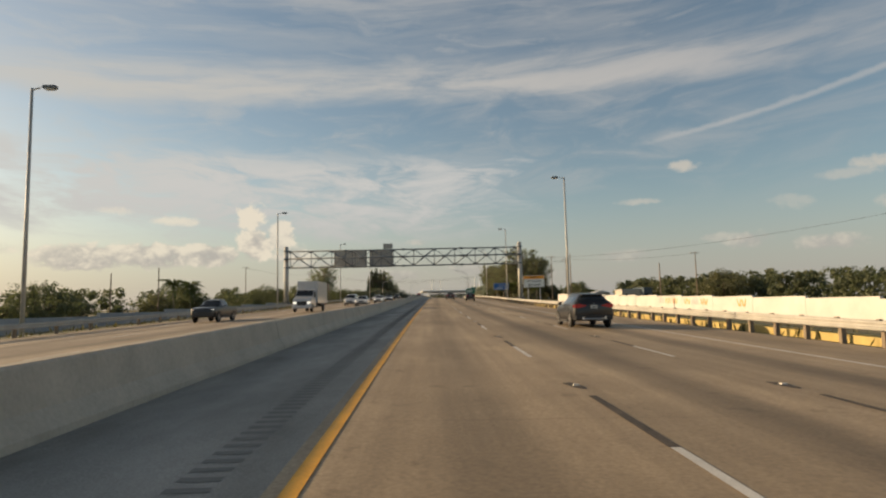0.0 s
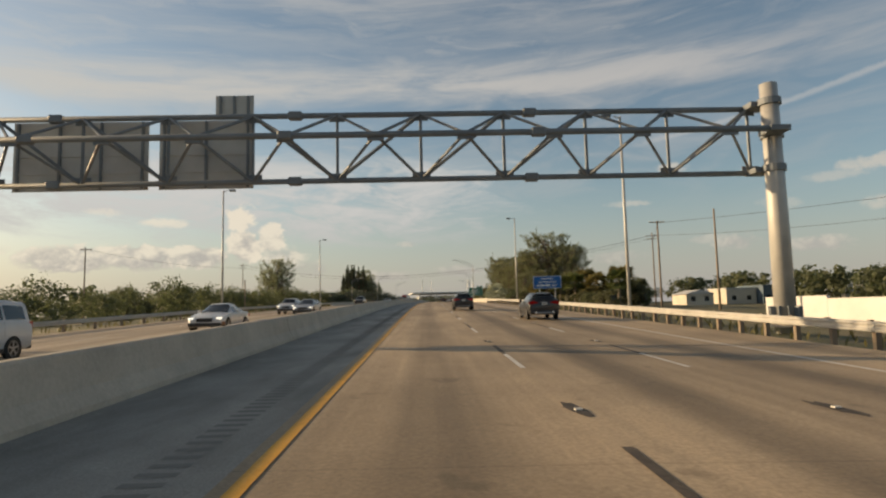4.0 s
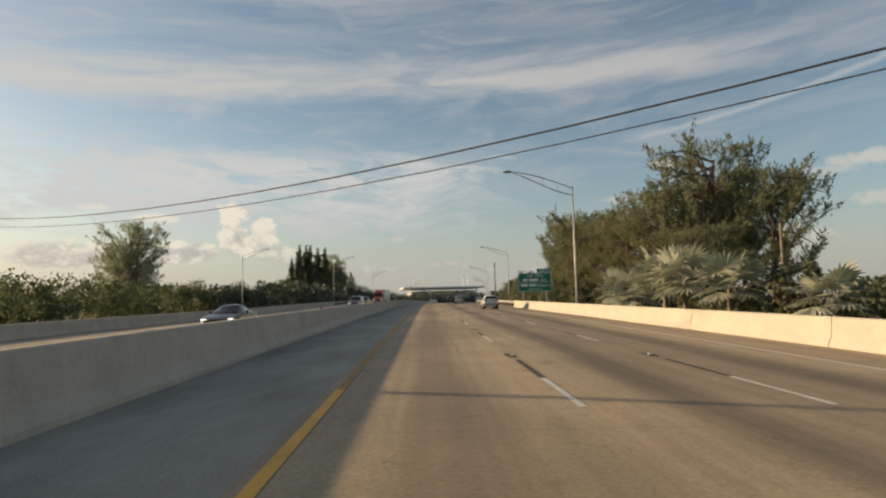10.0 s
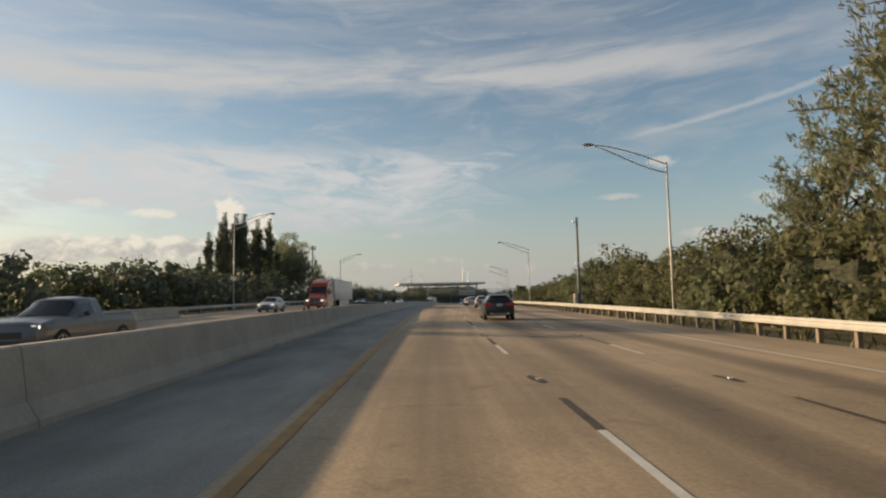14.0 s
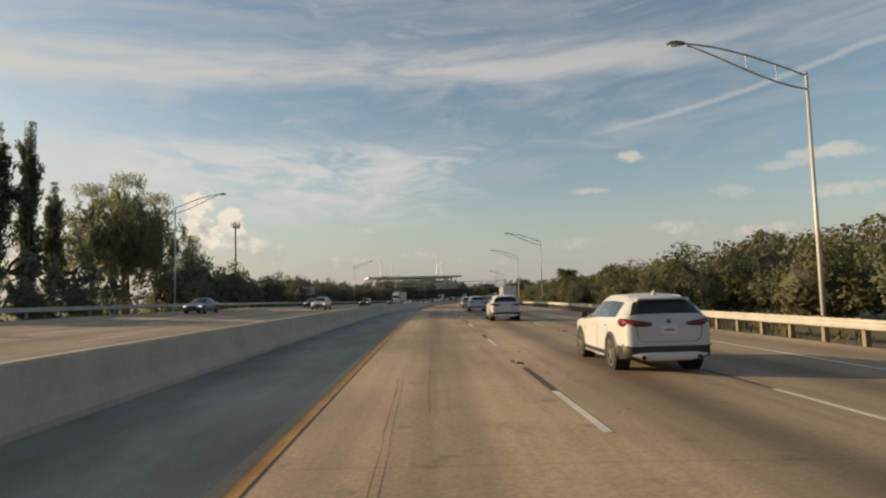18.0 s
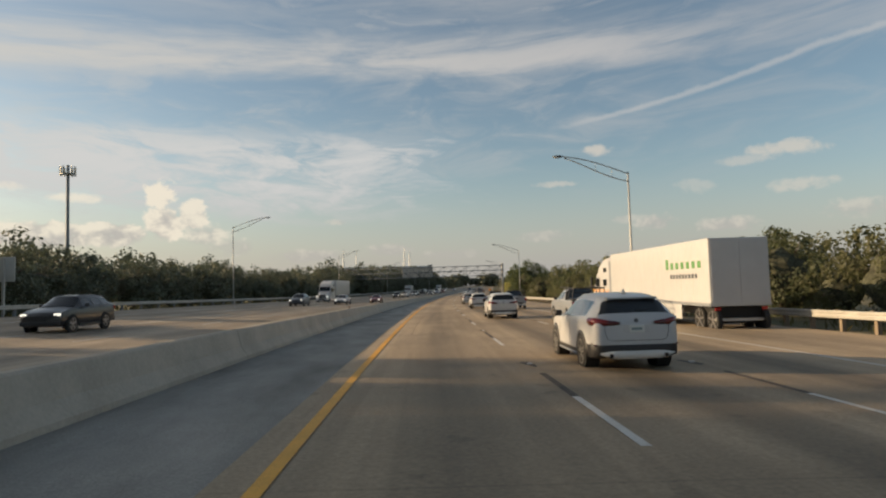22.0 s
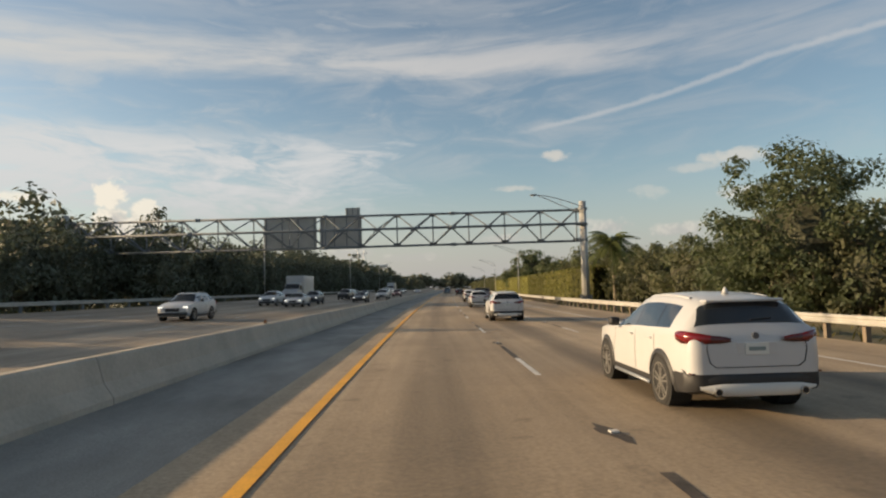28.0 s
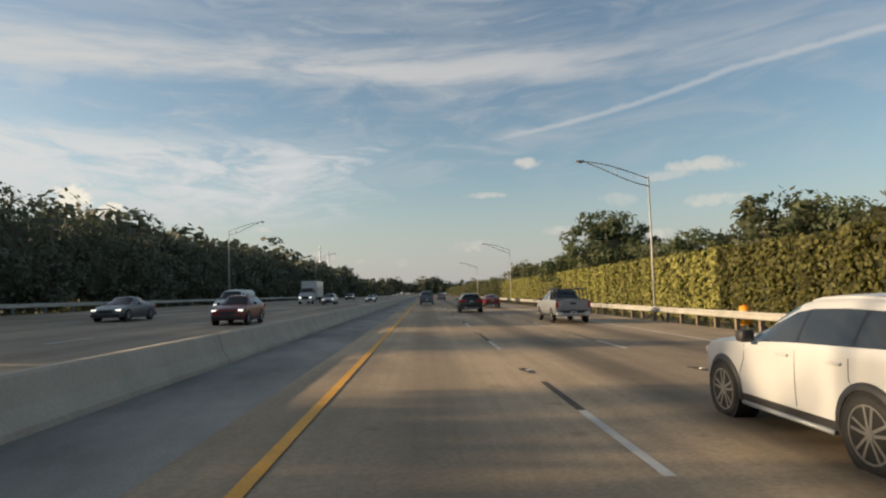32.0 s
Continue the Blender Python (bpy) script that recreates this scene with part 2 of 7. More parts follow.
def mat(name, color, rough=0.7, metal=0.0, grain=0.0, grain_scale=40.0, stain=0.0, stain_scale=0.6, bump=0.0, bump_scale=60.0, spread=0.0,
        warm=None, emit=None, transmit=0.0, coat=0.0, stretch=(1, 1, 1), seam=None, sss=0.0):
    """A surface with fine grain, broad stains, relief, and a spread of tone from piece to piece."""
    if name in MATS:
        return MATS[name]
    m = bpy.data.materials.new(name)
    m.use_nodes = True
    nt = m.node_tree
    b = nt.nodes["Principled BSDF"]
    b.inputs["Roughness"].default_value, b.inputs["Metallic"].default_value = rough, metal
    b.inputs["Transmission Weight"].default_value, b.inputs["Coat Weight"].default_value = transmit, coat
    geo = nt.nodes.new("ShaderNodeNewGeometry")
    mp = nt.nodes.new("ShaderNodeMapping")
    nt.links.new(geo.outputs["Position"], mp.inputs["Vector"])
    mp.inputs["Scale"].default_value = stretch
    rgb = nt.nodes.new("ShaderNodeRGB")
    rgb.outputs[0].default_value = (*color, 1)
    out = rgb.outputs[0]

    def noise_of(scale, detail, vec):
        n = nt.nodes.new("ShaderNodeTexNoise")
        n.inputs["Scale"].default_value, n.inputs["Detail"].default_value = scale, detail
        n.inputs["Roughness"].default_value = 0.6
        nt.links.new(vec, n.inputs["Vector"])
        return n.outputs[0]

    def scaled(fac, lo, hi, src):
        r = nt.nodes.new("ShaderNodeMapRange")
        nt.links.new(fac, r.inputs[0])
        r.inputs[1].default_value, r.inputs[2].default_value, r.inputs[3].default_value, r.inputs[4].default_value = 0.25, 0.75, lo, hi
        v = nt.nodes.new("ShaderNodeVectorMath")
        v.operation = "SCALE"
        nt.links.new(src, v.inputs[0])
        nt.links.new(r.outputs[0], v.inputs["Scale"])
        return v.outputs[0]

    if warm:
        mx = nt.nodes.new("ShaderNodeMix")
        mx.data_type = "RGBA"
        r = nt.nodes.new("ShaderNodeMapRange")
        nt.links.new(noise_of(stain_scale * 1.7, 4, mp.outputs[0]), r.inputs[0])
        r.inputs[1].default_value, r.inputs[2].default_value = 0.38, 0.62
        nt.links.new(r.outputs[0], mx.inputs[0])
        nt.links.new(out, mx.inputs[6])
        mx.inputs[7].default_value = (*warm, 1)
        out = mx.outputs[2]
    if stain:
        out = scaled(noise_of(stain_scale, 5, mp.outputs[0]), 1 - stain, 1 + stain, out)
    if grain:
        out = scaled(noise_of(grain_scale, 3, geo.outputs["Position"]), 1 - grain, 1 + grain, out)
    if spread:
        info = nt.nodes.new("ShaderNodeObjectInfo")
        out = scaled(info.outputs["Random"], 1 - spread, 1 + spread, out)
        isl = geo.outputs["Random Per Island"]
        out = scaled(isl, 1 - spread, 1 + spread, out)
    nt.links.new(out, b.inputs["Base Color"])
    if bump:
        bp = nt.nodes.new("ShaderNodeBump")
        bp.inputs["Strength"].default_value, bp.inputs["Distance"].default_value = bump, 0.02
        nt.links.new(noise_of(bump_scale, 4, geo.outputs["Position"]), bp.inputs["Height"])
        nt.links.new(bp.outputs[0], b.inputs["Normal"])
    if emit:
        b.inputs["Emission Color"].default_value, b.inputs["Emission Strength"].default_value = (*emit[0], 1), emit[1]
    MATS[name] = m
    return m


def road_surface(name, color, centres):
    """Concrete lanes: an oil-dark band down the middle of each lane, paler wheel tracks, joints across every 6 m, patches and grit."""
    m = mat(name, color, 0.7, grain=0.24, grain_scale=18, stain=0.16, stain_scale=0.4, bump=0.3, bump_scale=40)
    nt = m.node_tree
    b = nt.nodes["Principled BSDF"]
    src = b.inputs["Base Color"].links[0].from_socket
    uv = nt.nodes.new("ShaderNodeUVMap")
    sp = nt.nodes.new("ShaderNodeSeparateXYZ")
    nt.links.new(uv.outputs[0], sp.inputs[0])

    def calc(op, x, y=0.0, z=0.0):
        n = nt.nodes.new("ShaderNodeMath")
        n.operation = op
        for i, v in enumerate((x, y, z)):
            if isinstance(v, (int, float)):
                n.inputs[i].default_value = v
            else:
                nt.links.new(v, n.inputs[i])
        return n.outputs[0]

    def ramp(x, lo, hi, a, z):
        n = nt.nodes.new("ShaderNodeMapRange")
        n.interpolation_type = "SMOOTHSTEP"
        nt.links.new(x, n.inputs[0])
        for i, v in enumerate((lo, hi, a, z)):
            n.inputs[i + 1].default_value = v
        return n.outputs[0]

    def fuzz(su, sv, scale, detail=4):
        c = nt.nodes.new("ShaderNodeCombineXYZ")
        nt.links.new(calc("MULTIPLY", sp.outputs[0], su), c.inputs[0])
        nt.links.new(calc("MULTIPLY", sp.outputs[1], sv), c.inputs[1])
        n = nt.nodes.new("ShaderNodeTexNoise")
        n.inputs["Scale"].default_value, n.inputs["Detail"].default_value = scale, detail
        nt.links.new(c.outputs[0], n.inputs["Vector"])
        return n.outputs[0]

    wander = calc("MULTIPLY", calc("SUBTRACT", fuzz(0.2, 0.02, 1.0, 2), 0.5), 0.5)
    total = None
    for c0, deep in centres:
        d0 = calc("ABSOLUTE", calc("SUBTRACT", calc("ADD", sp.outputs[0], wander), c0))
        oil = ramp(d0, 0.1, 0.95, deep, 1.0)
        total = oil if total is None else calc("MULTIPLY", total, oil)
    streak = ramp(fuzz(2.0, 0.05, 1.6, 5), 0.3, 0.7, 0.90, 1.10)
    patch = ramp(fuzz(0.25, 0.06, 1.0, 5), 0.40, 0.64, 0.74, 1.06)
    cross = calc("ABSOLUTE", calc("SUBTRACT", calc("FRACT", calc("DIVIDE", sp.outputs[1], 6.1)), 0.5))
    joint = ramp(cross, 0.0, 0.006, 0.80, 1.0)
    spots = ramp(fuzz(1.0, 1.0, 1.3, 3), 0.62, 0.72, 1.0, 0.74)
    total = calc("MULTIPLY", calc("MULTIPLY", calc("MULTIPLY", total, streak), calc("MULTIPLY", patch, joint)), spots)
    v = nt.nodes.new("ShaderNodeVectorMath")
    v.operation = "SCALE"
    nt.links.new(src, v.inputs[0])
    nt.links.new(total, v.inputs["Scale"])
    nt.links.new(v.outputs[0], b.inputs["Base Color"])
    return m


CONCRETE_ROAD = road_surface("tan road concrete", (0.405, 0.312, 0.204), [(0.25, 0.70), (4.05, 0.52), (7.7, 0.54), (11.2, 0.85)])
CONCRETE_FAR = road_surface("opposite road concrete", (0.375, 0.30, 0.215), [(-10.9, 0.75), (-14.5, 0.75), (-18.2, 0.75), (-21.8, 0.78), (-25.5, 0.8)])
ASPHALT = mat("worn asphalt", (0.262, 0.254, 0.232), 0.85, grain=0.28, grain_scale=40, stain=0.42, stain_scale=0.7, bump=0.35, stretch=(1, 0.35, 1))
BARRIER = mat("barrier concrete", (0.435, 0.385, 0.315), 0.8, grain=0.10, grain_scale=14, stain=0.18, stain_scale=0.9, bump=0.2, bump_scale=30)
PARAPET = mat("parapet concrete", (0.42, 0.385, 0.320), 0.8, grain=0.08, grain_scale=12, stain=0.12, stain_scale=0.7, bump=0.15)
YELLOW = mat("yellow road paint", (0.70, 0.355, 0.022), 0.6, grain=0.16, stain=0.2, stain_scale=1.2)
WHITE_PAINT = mat("white road paint", (0.62, 0.60, 0.56), 0.6, grain=0.15, stain=0.18, stain_scale=1.5)
BLACK_PAINT = mat("black contrast paint", (0.070, 0.055, 0.042), 0.75, grain=0.45, grain_scale=14, stain=0.5, stain_scale=3.0)
GALV = mat("galvanised steel", (0.44, 0.435, 0.415), 0.55, 0.25, grain=0.06, stain=0.12, stain_scale=1.5)
DULL_STEEL = mat("dull gantry steel", (0.165, 0.185, 0.205), 0.6, 0.15, grain=0.06, stain=0.15, stain_scale=1.0)
POST_WOOD = mat("weathered timber", (0.21, 0.165, 0.12), 0.85, grain=0.25, stain=0.2)
GRASS = mat("rough grass", (0.075, 0.085, 0.030), 0.95, grain=0.4, grain_scale=6, stain=0.35, stain_scale=0.15, bump=0.6, bump_scale=8, warm=(0.16, 0.13, 0.07))
SIGN_BACK = mat("weathered sign back", (0.46, 0.46, 0.44), 0.65, 0.1, stain=0.12, stain_scale=1.0)
SIGN_GREEN = mat("green sign sheeting", (0.0, 0.155, 0.085), 0.45, stain=0.08)
SIGN_BLUE = mat("blue sign sheeting", (0.01, 0.11, 0.36), 0.45, stain=0.08)
SIGN_WHITE = mat("white sign legend", (0.80, 0.80, 0.76), 0.5)
SIGN_ORANGE = mat("orange sign sheeting", (0.85, 0.33, 0.02), 0.5, stain=0.06)
RAIL_STEEL = mat("weathered rail steel", (0.41, 0.40, 0.37), 0.6, 0.2, grain=0.08, stain=0.2, stain_scale=1.2)
WALL_WHITE = mat("white-painted wall", (0.56, 0.555, 0.53), 0.8, grain=0.06, stain=0.12, stain_scale=0.5)
ORANGE = mat("orange spray paint", (0.80, 0.36, 0.05), 0.7, stain=0.15)
PINK = mat("grey spray paint", (0.42, 0.42, 0.45), 0.7, stain=0.15)
BLACK = mat("black rubber", (0.02, 0.02, 0.02), 0.8)
CABLE = mat("black cable", (0.03, 0.03, 0.035), 0.6)


# ---- helpers for meshes ----
def part(name, bm, material, parent=None, label="", smooth=False):
    me = bpy.data.meshes.new(name)
    bm.normal_update()
    bm.to_mesh(me)
    bm.free()
    me.materials.append(material)
    if smooth:
        for p in me.polygons:
            p.use_smooth = True
    ob = new(name, me)
    if parent is not None:
        ob.parent = parent
    if label:
        ob["label"] = label
    return ob


def box_into(bm, lo, hi, m=None):
    r = bmesh.ops.create_cube(bm, size=1.0)
    c = [(lo[i] + hi[i]) / 2 for i in range(3)]
    s = [hi[i] - lo[i] for i in range(3)]
    for v in r["verts"]:
        v.co = Vector((c[0] + v.co.x * s[0], c[1] + v.co.y * s[1], c[2] + v.co.z * s[2]))
        if m is not None:
            v.co = m @ v.co
    return r["verts"]


def box(lo, hi, m=None, bevel=0.0):
    bm = bmesh.new()
    box_into(bm, lo, hi, m)
    if bevel:
        bmesh.ops.bevel(bm, geom=bm.edges[:], offset=bevel, segments=2, affect="EDGES", profile=0.6)
    return bm


def tube_into(bm, a, b, r0, r1=None, n=8, caps=True):
    a, b = Vector(a), Vector(b)
    r1 = r0 if r1 is None else r1
    w = (b - a).normalized()
    u = w.orthogonal().normalized()
    v = w.cross(u)
    ra = [bm.verts.new(a + (u * math.cos(k * math.tau / n) + v * math.sin(k * math.tau / n)) * r0) for k in range(n)]
    rb = [bm.verts.new(b + (u * math.cos(k * math.tau / n) + v * math.sin(k * math.tau / n)) * r1) for k in range(n)]
    for k in range(n):
        bm.faces.new((ra[k], ra[(k + 1) % n], rb[(k + 1) % n], rb[k]))
    if caps:
        bm.faces.new(ra[::-1])
        bm.faces.new(rb)


def tube(a, b, r0, r1=None, n=8):
    bm = bmesh.new()
    tube_into(bm, a, b, r0, r1, n)
    return bm


def sweep(s0, s1, section, step=6.0, z=0.0, closed=True):
    """A solid of the given cross section (d, height) carried along the road."""
    bm = bmesh.new()
    k = max(2, int(abs(s1 - s0) / step) + 1)
    rings = []
    for i in range(k):
        s = s0 + (s1 - s0) * i / (k - 1)
        x, y, h0, h = axis(s)
        sec = section(s) if callable(section) else section
        mid = sum(p[0] for p in sec) / len(sec)
        base = crossfall(s, mid)
        rings.append([bm.verts.new((x + math.cos(h) * d, y + math.sin(h) * d, h0 + base + zz + z)) for d, zz in sec])
    n = len(rings[0])
    for a, b in zip(rings, rings[1:]):
        for j in range(n if closed else n - 1):
            bm.faces.new((a[j], a[(j + 1) % n], b[(j + 1) % n], b[j]))
    if closed:
        bm.faces.new(rings[0][::-1])
        bm.faces.new(rings[-1])
    bmesh.ops.recalc_face_normals(bm, faces=bm.faces[:])
    return bm


def sheet_of(s0, s1, ds, step=6.0, lift=0.0, zfun=None):
    """A strip of surface between the offsets ds, draped over the pavement."""
    bm = bmesh.new()
    k = max(2, int((s1 - s0) / step) + 1)
    rows_ = []
    for i in range(k):
        s = s0 + (s1 - s0) * i / (k - 1)
        dd = ds(s) if callable(ds) else ds
        row = []
        for d in dd:
            p = at(s, d, lift) if zfun is None else at(s, d, lift + zfun(s, d), False)
            row.append(bm.verts.new(p))
        rows_.append(row)
    uv = bm.loops.layers.uv.new("UVMap")
    for i, (a, b) in enumerate(zip(rows_, rows_[1:])):
        sa, sb = s0 + (s1 - s0) * i / (k - 1), s0 + (s1 - s0) * (i + 1) / (k - 1)
        da, db = (ds(sa), ds(sb)) if callable(ds) else (ds, ds)
        for j in range(len(a) - 1):
            f = bm.faces.new((a[j], a[j + 1], b[j + 1], b[j]))
            for loop, q in zip(f.loops, ((da[j], sa), (da[j + 1], sa), (db[j + 1], sb), (db[j], sb))):
                loop[uv].uv = q
    return bm


def thing(name, label, category, group="", kind="", m=None):
    e = new(name)
    e.empty_display_size = 0.3
    if m is not None:
        e.matrix_world = m
    return tagged(e, label, category, group, kind)

# ---- ground and carriageways ----
END = 1500.0


def land(s, d):
    """Height of the land beside the road over the axis."""
    if d > 0:
        return np.interp(d, [0, right_edge(s) - 0.3, right_edge(s) + 0.1, right_edge(s) + 6, 60, 400], [-0.5, -0.6, -0.36, -0.7, -2.0, -3.0])
    e = left_edge(s)
    b = bank(s) * (e + 5.3)
    return float(np.interp(d, [-400, e - 40, e - 15, e - 0.5, e + 0.5, -6, 0], [b - 4.0, b - 2.0, b - 0.6, b - 0.05, b - 0.5, -0.7, -0.7]))




def offs(s):
    e, r = left_edge(s), right_edge(s)
    return [-1600, -900, -400, -200, -120, -80, e - 40, e - 25, e - 15, e - 8, e - 3, e - 0.5, e + 0.5, -6, 0, r - 0.3, r + 0.1, r + 3, r + 6, 30, 40, 60, 90, 140, 250, 400, 900, 1600]


ground = part("ground", sheet_of(-380, 2590, offs, 15, 0.0, land), GRASS)
tagged(ground, "rough dry grass verge and open land beside the highway", "ground", kind="structure")

def apron(s):
    """Where the asphalt shoulder meets the concrete lanes."""
    return float(np.interp(s, [474, 482, 600, 650], [-1.75, -2.0, -2.0, -2.5]))


road = part("road", sheet_of(-150, END, lambda s: [-4.9, apron(s)], 6, 0.0), ASPHALT)
tagged(road, "dark grey asphalt median shoulder of the highway", "road", kind="structure")
road_r = part("road", sheet_of(-150, END, lambda s: [apron(s), 2.2, 5.86, 9.52, right_edge(s)], 6, 0.002), CONCRETE_ROAD)
tagged(road_r, "worn tan concrete highway lanes with dark tyre tracks", "road", kind="structure")
road_l = part("road", sheet_of(-150, END, lambda s: [left_edge(s) - 0.4, -16.4, -12.7, -9.0, -5.6], 6, 0.0), CONCRETE_FAR)
tagged(road_l, "sunlit tan concrete lanes of the opposite carriageway", "road", kind="structure")

def barrier_top(s):
    return float(np.interp(s, [196, 216, 345, 365, 470, 500, 600, 650], [0.90, 1.06, 1.06, 0.90, 0.90, 0.80, 0.80, 0.75]))


def jersey(s, out=0.0):
    t = barrier_top(s) + out
    o = out
    return [(-5.62 - o, -0.3), (-5.62 - o, 0.10), (-5.48 - o, 0.34), (-5.38 - o, t - 0.04), (-5.34, t), (-5.16, t), (-5.12 + o, t - 0.04), (-5.02 + o, 0.34), (-4.86 + o, 0.10), (-4.86 + o, -0.3)]



barrier = part("median_barrier", sweep(-150, END, jersey, 6), BARRIER)
tagged(barrier, "long grey concrete median barrier between the carriageways", "barrier", kind="structure")

WORN_YELLOW = mat("worn yellow paint", (0.34, 0.19, 0.055), 0.7, grain=0.25, stain=0.35, stain_scale=1.6)
for s0, s1, m_ in ((-150, 226, YELLOW), (226, 462, WORN_YELLOW), (462, END, YELLOW)):
    part("yellow_line", sheet_of(s0, s1, [-1.60, -1.44], 6, 0.008), m_, road_r)
wl = part("white_edge_line", sheet_of(-150, END, [9.44, 9.58], 6, 0.008), WHITE_PAINT, road_r)
yl2 = part("yellow_line", sheet_of(-150, END, [-9.10, -8.95], 6, 0.008), YELLOW, road_l)

# lane dashes: white, then a black contrast dash, and a raised marker with tar smears
dash_me, black_me, marker_me = {}, {}, {}
for line, carrier, phase in ((2.2, road_r, 199.6), (5.86, road_r, 199.6), (-12.7, road_l, 203.0), (-16.35, road_l, 203.0), (-20.0, road_l, 203.0), (-23.7, road_l, 203.0)):
    k0, k1 = (-24, 62) if carrier is road_r else (-18, 56)
    for k in range(k0, k1):
        s = phase + 12.192 * k
        if line - 0.5 < left_edge(s) + 2.5 or s < -8 or s > 905:
            continue
        part("lane_dash", sheet_of(s, s + 3.05, [line - 0.06, line + 0.06], 3, 0.009), WHITE_PAINT, carrier)
        if carrier is road_r:
            part("contrast_dash", sheet_of(s + 3.05, s + 5.3 + 0.5 * ((k * 7) % 3), [line - 0.065, line + 0.065], 3, 0.008), BLACK_PAINT, carrier)
            w = 0.05 * ((k * 5) % 4)
            jag = random.Random(k * 13 + int(line * 10))
            bm = bmesh.new()
            rim_ = []
            for j in range(14):
                a = j * math.tau / 14
                q = 0.75 + 0.5 * jag.random()
                rim_.append(bm.verts.new(at(s + 7.35 + (0.42 + w) * q * math.sin(a), line - 0.02 + 0.13 * q * math.cos(a) - 0.06 * math.sin(a), 0.007)))
            bm.faces.new(rim_[::-1])
            bm.normal_update()
            part("tar_smear", bm, BLACK_PAINT, carrier)
            bm = bmesh.new()
            box_into(bm, (-0.05, -0.05, 0.0), (0.05, 0.05, 0.022), stand(s + 7.35, line, 0.01))
            part("road_marker", bm, WHITE_PAINT, carrier)
# ground-in rumble strip on the shoulder
GROOVE = mat("rumble groove", (0.180, 0.176, 0.164), 0.9)
bm = bmesh.new()
for k in range(640):
    s = -6 + k * 0.31
    a = [at(s + q, d, 0.004) for q, d in ((0, -2.62), (0, -2.22), (0.14, -2.22), (0.14, -2.62))]
    bm.faces.new([bm.verts.new(p) for p in a])
tagged(part("rumble_strip", bm, GROOVE, road), kind="stuff")

# sealed cracks that wander along the lanes, and broken patches at the lane joint
CRACK = mat("tarred crack", (0.15, 0.118, 0.085), 0.85, grain=0.3)
rc = random.Random(9)
for s0, length, d0 in ((396, 16, -0.35), (408, 22, 0.15), (452, 18, 0.55), (522, 18, -0.75), (150, 24, 0.5), (232, 20, 0.9), (690, 26, 2.9), (60, 20, 3.4), (330, 30, 4.0), (446, 12, 4.4)):
    bm = bmesh.new()
    prev, d, s = None, d0, s0
    while s < s0 + length:
        d += rc.gauss(0, 0.014)
        w = 0.004 + 0.006 * rc.random()
        row = [bm.verts.new(at(s, d - w, 0.0065)), bm.verts.new(at(s, d + w, 0.0065))]
        if prev:
            bm.faces.new((prev[0], prev[1], row[1], row[0]))
        prev = row
        s += 0.35 + 0.5 * rc.random()
    part("road_crack", bm, CRACK, road_r)
for s0, n, d0 in ((408, 26, 2.75), (428, 14, 2.6), (672, 16, 2.6), (40, 8, 2.6)):
    bm = bmesh.new()
    for k in range(n):
        s, d, q = s0 + rc.random() * n * 0.35, d0 + rc.gauss(0, 0.22), 0.02 + 0.035 * rc.random()
        bm.faces.new([bm.verts.new(at(s + q * 1.6 * math.sin(j * 1.05) * (0.7 + 0.5 * rc.random()), d + q * math.cos(j * 1.05) * (0.7 + 0.5 * rc.random()), 0.0062)) for j in range(6)])
    tagged(part("broken_patch", bm, CRACK, road_r), kind="stuff")

# ---- barriers and rails ----
PAR = [(0.0, -0.4), (0.0, 0.08), (0.12, 0.30), (0.16, 0.86), (0.20, 0.90), (0.40, 0.90), (0.42, 0.86), (0.42, -0.4)]
for k in range(9):
    s0 = 214 + k * 9.6
    ob = part("bridge_parapet", sweep(s0, s0 + 9.57, [(11.9 + d, z) for d, z in PAR], 5), PARAPET)
    tagged(ob, "cream concrete bridge parapet section in low sun", "parapet", kind="structure")
for k in range(13):
    s0 = 236 + k * 9.6
    ob = part("bridge_parapet", sweep(s0, s0 + 9.57, [(-23.3 - d, z) for d, z in PAR], 5), BARRIER)
    tagged(ob, "grey concrete parapet of the opposite carriageway", "parapet", kind="structure")
# joints and amber reflectors on the median barrier
JOINT = mat("dirty open joint", (0.25, 0.23, 0.20), 0.9)
for k in range(45):
    s0 = 2 + k * 18.3
    part("barrier_joint", sweep(s0, s0 + 0.022, lambda s: jersey(s, 0.004), 0.02), JOINT, barrier)
REFLECT = mat("amber reflector", (0.30, 0.13, 0.05), 0.4)
for s0 in (60, 105, 150, 208, 246, 288, 331, 364, 405, 448, 492, 537, 582, 626, 671, 716, 761):
    e = thing("barrier_reflector", "small amber reflector on the concrete median barrier", "reflector", "reflectors on the median barrier", m=stand(s0, -5.25, barrier_top(s0)))
    part("lens", box((-0.045, -0.02, 0.02), (0.045, 0.02, 0.12), bevel=0.008), REFLECT, e)
    part("foot", box((-0.05, -0.04, -0.002), (0.05, 0.04, 0.03)), BLACK, e)

WBEAM = [(0.0, 0.0), (0.04, 0.03), (0.045, 0.09), (0.0, 0.125), (0.0, 0.185), (0.045, 0.22), (0.04, 0.28), (0.0, 0.31)]


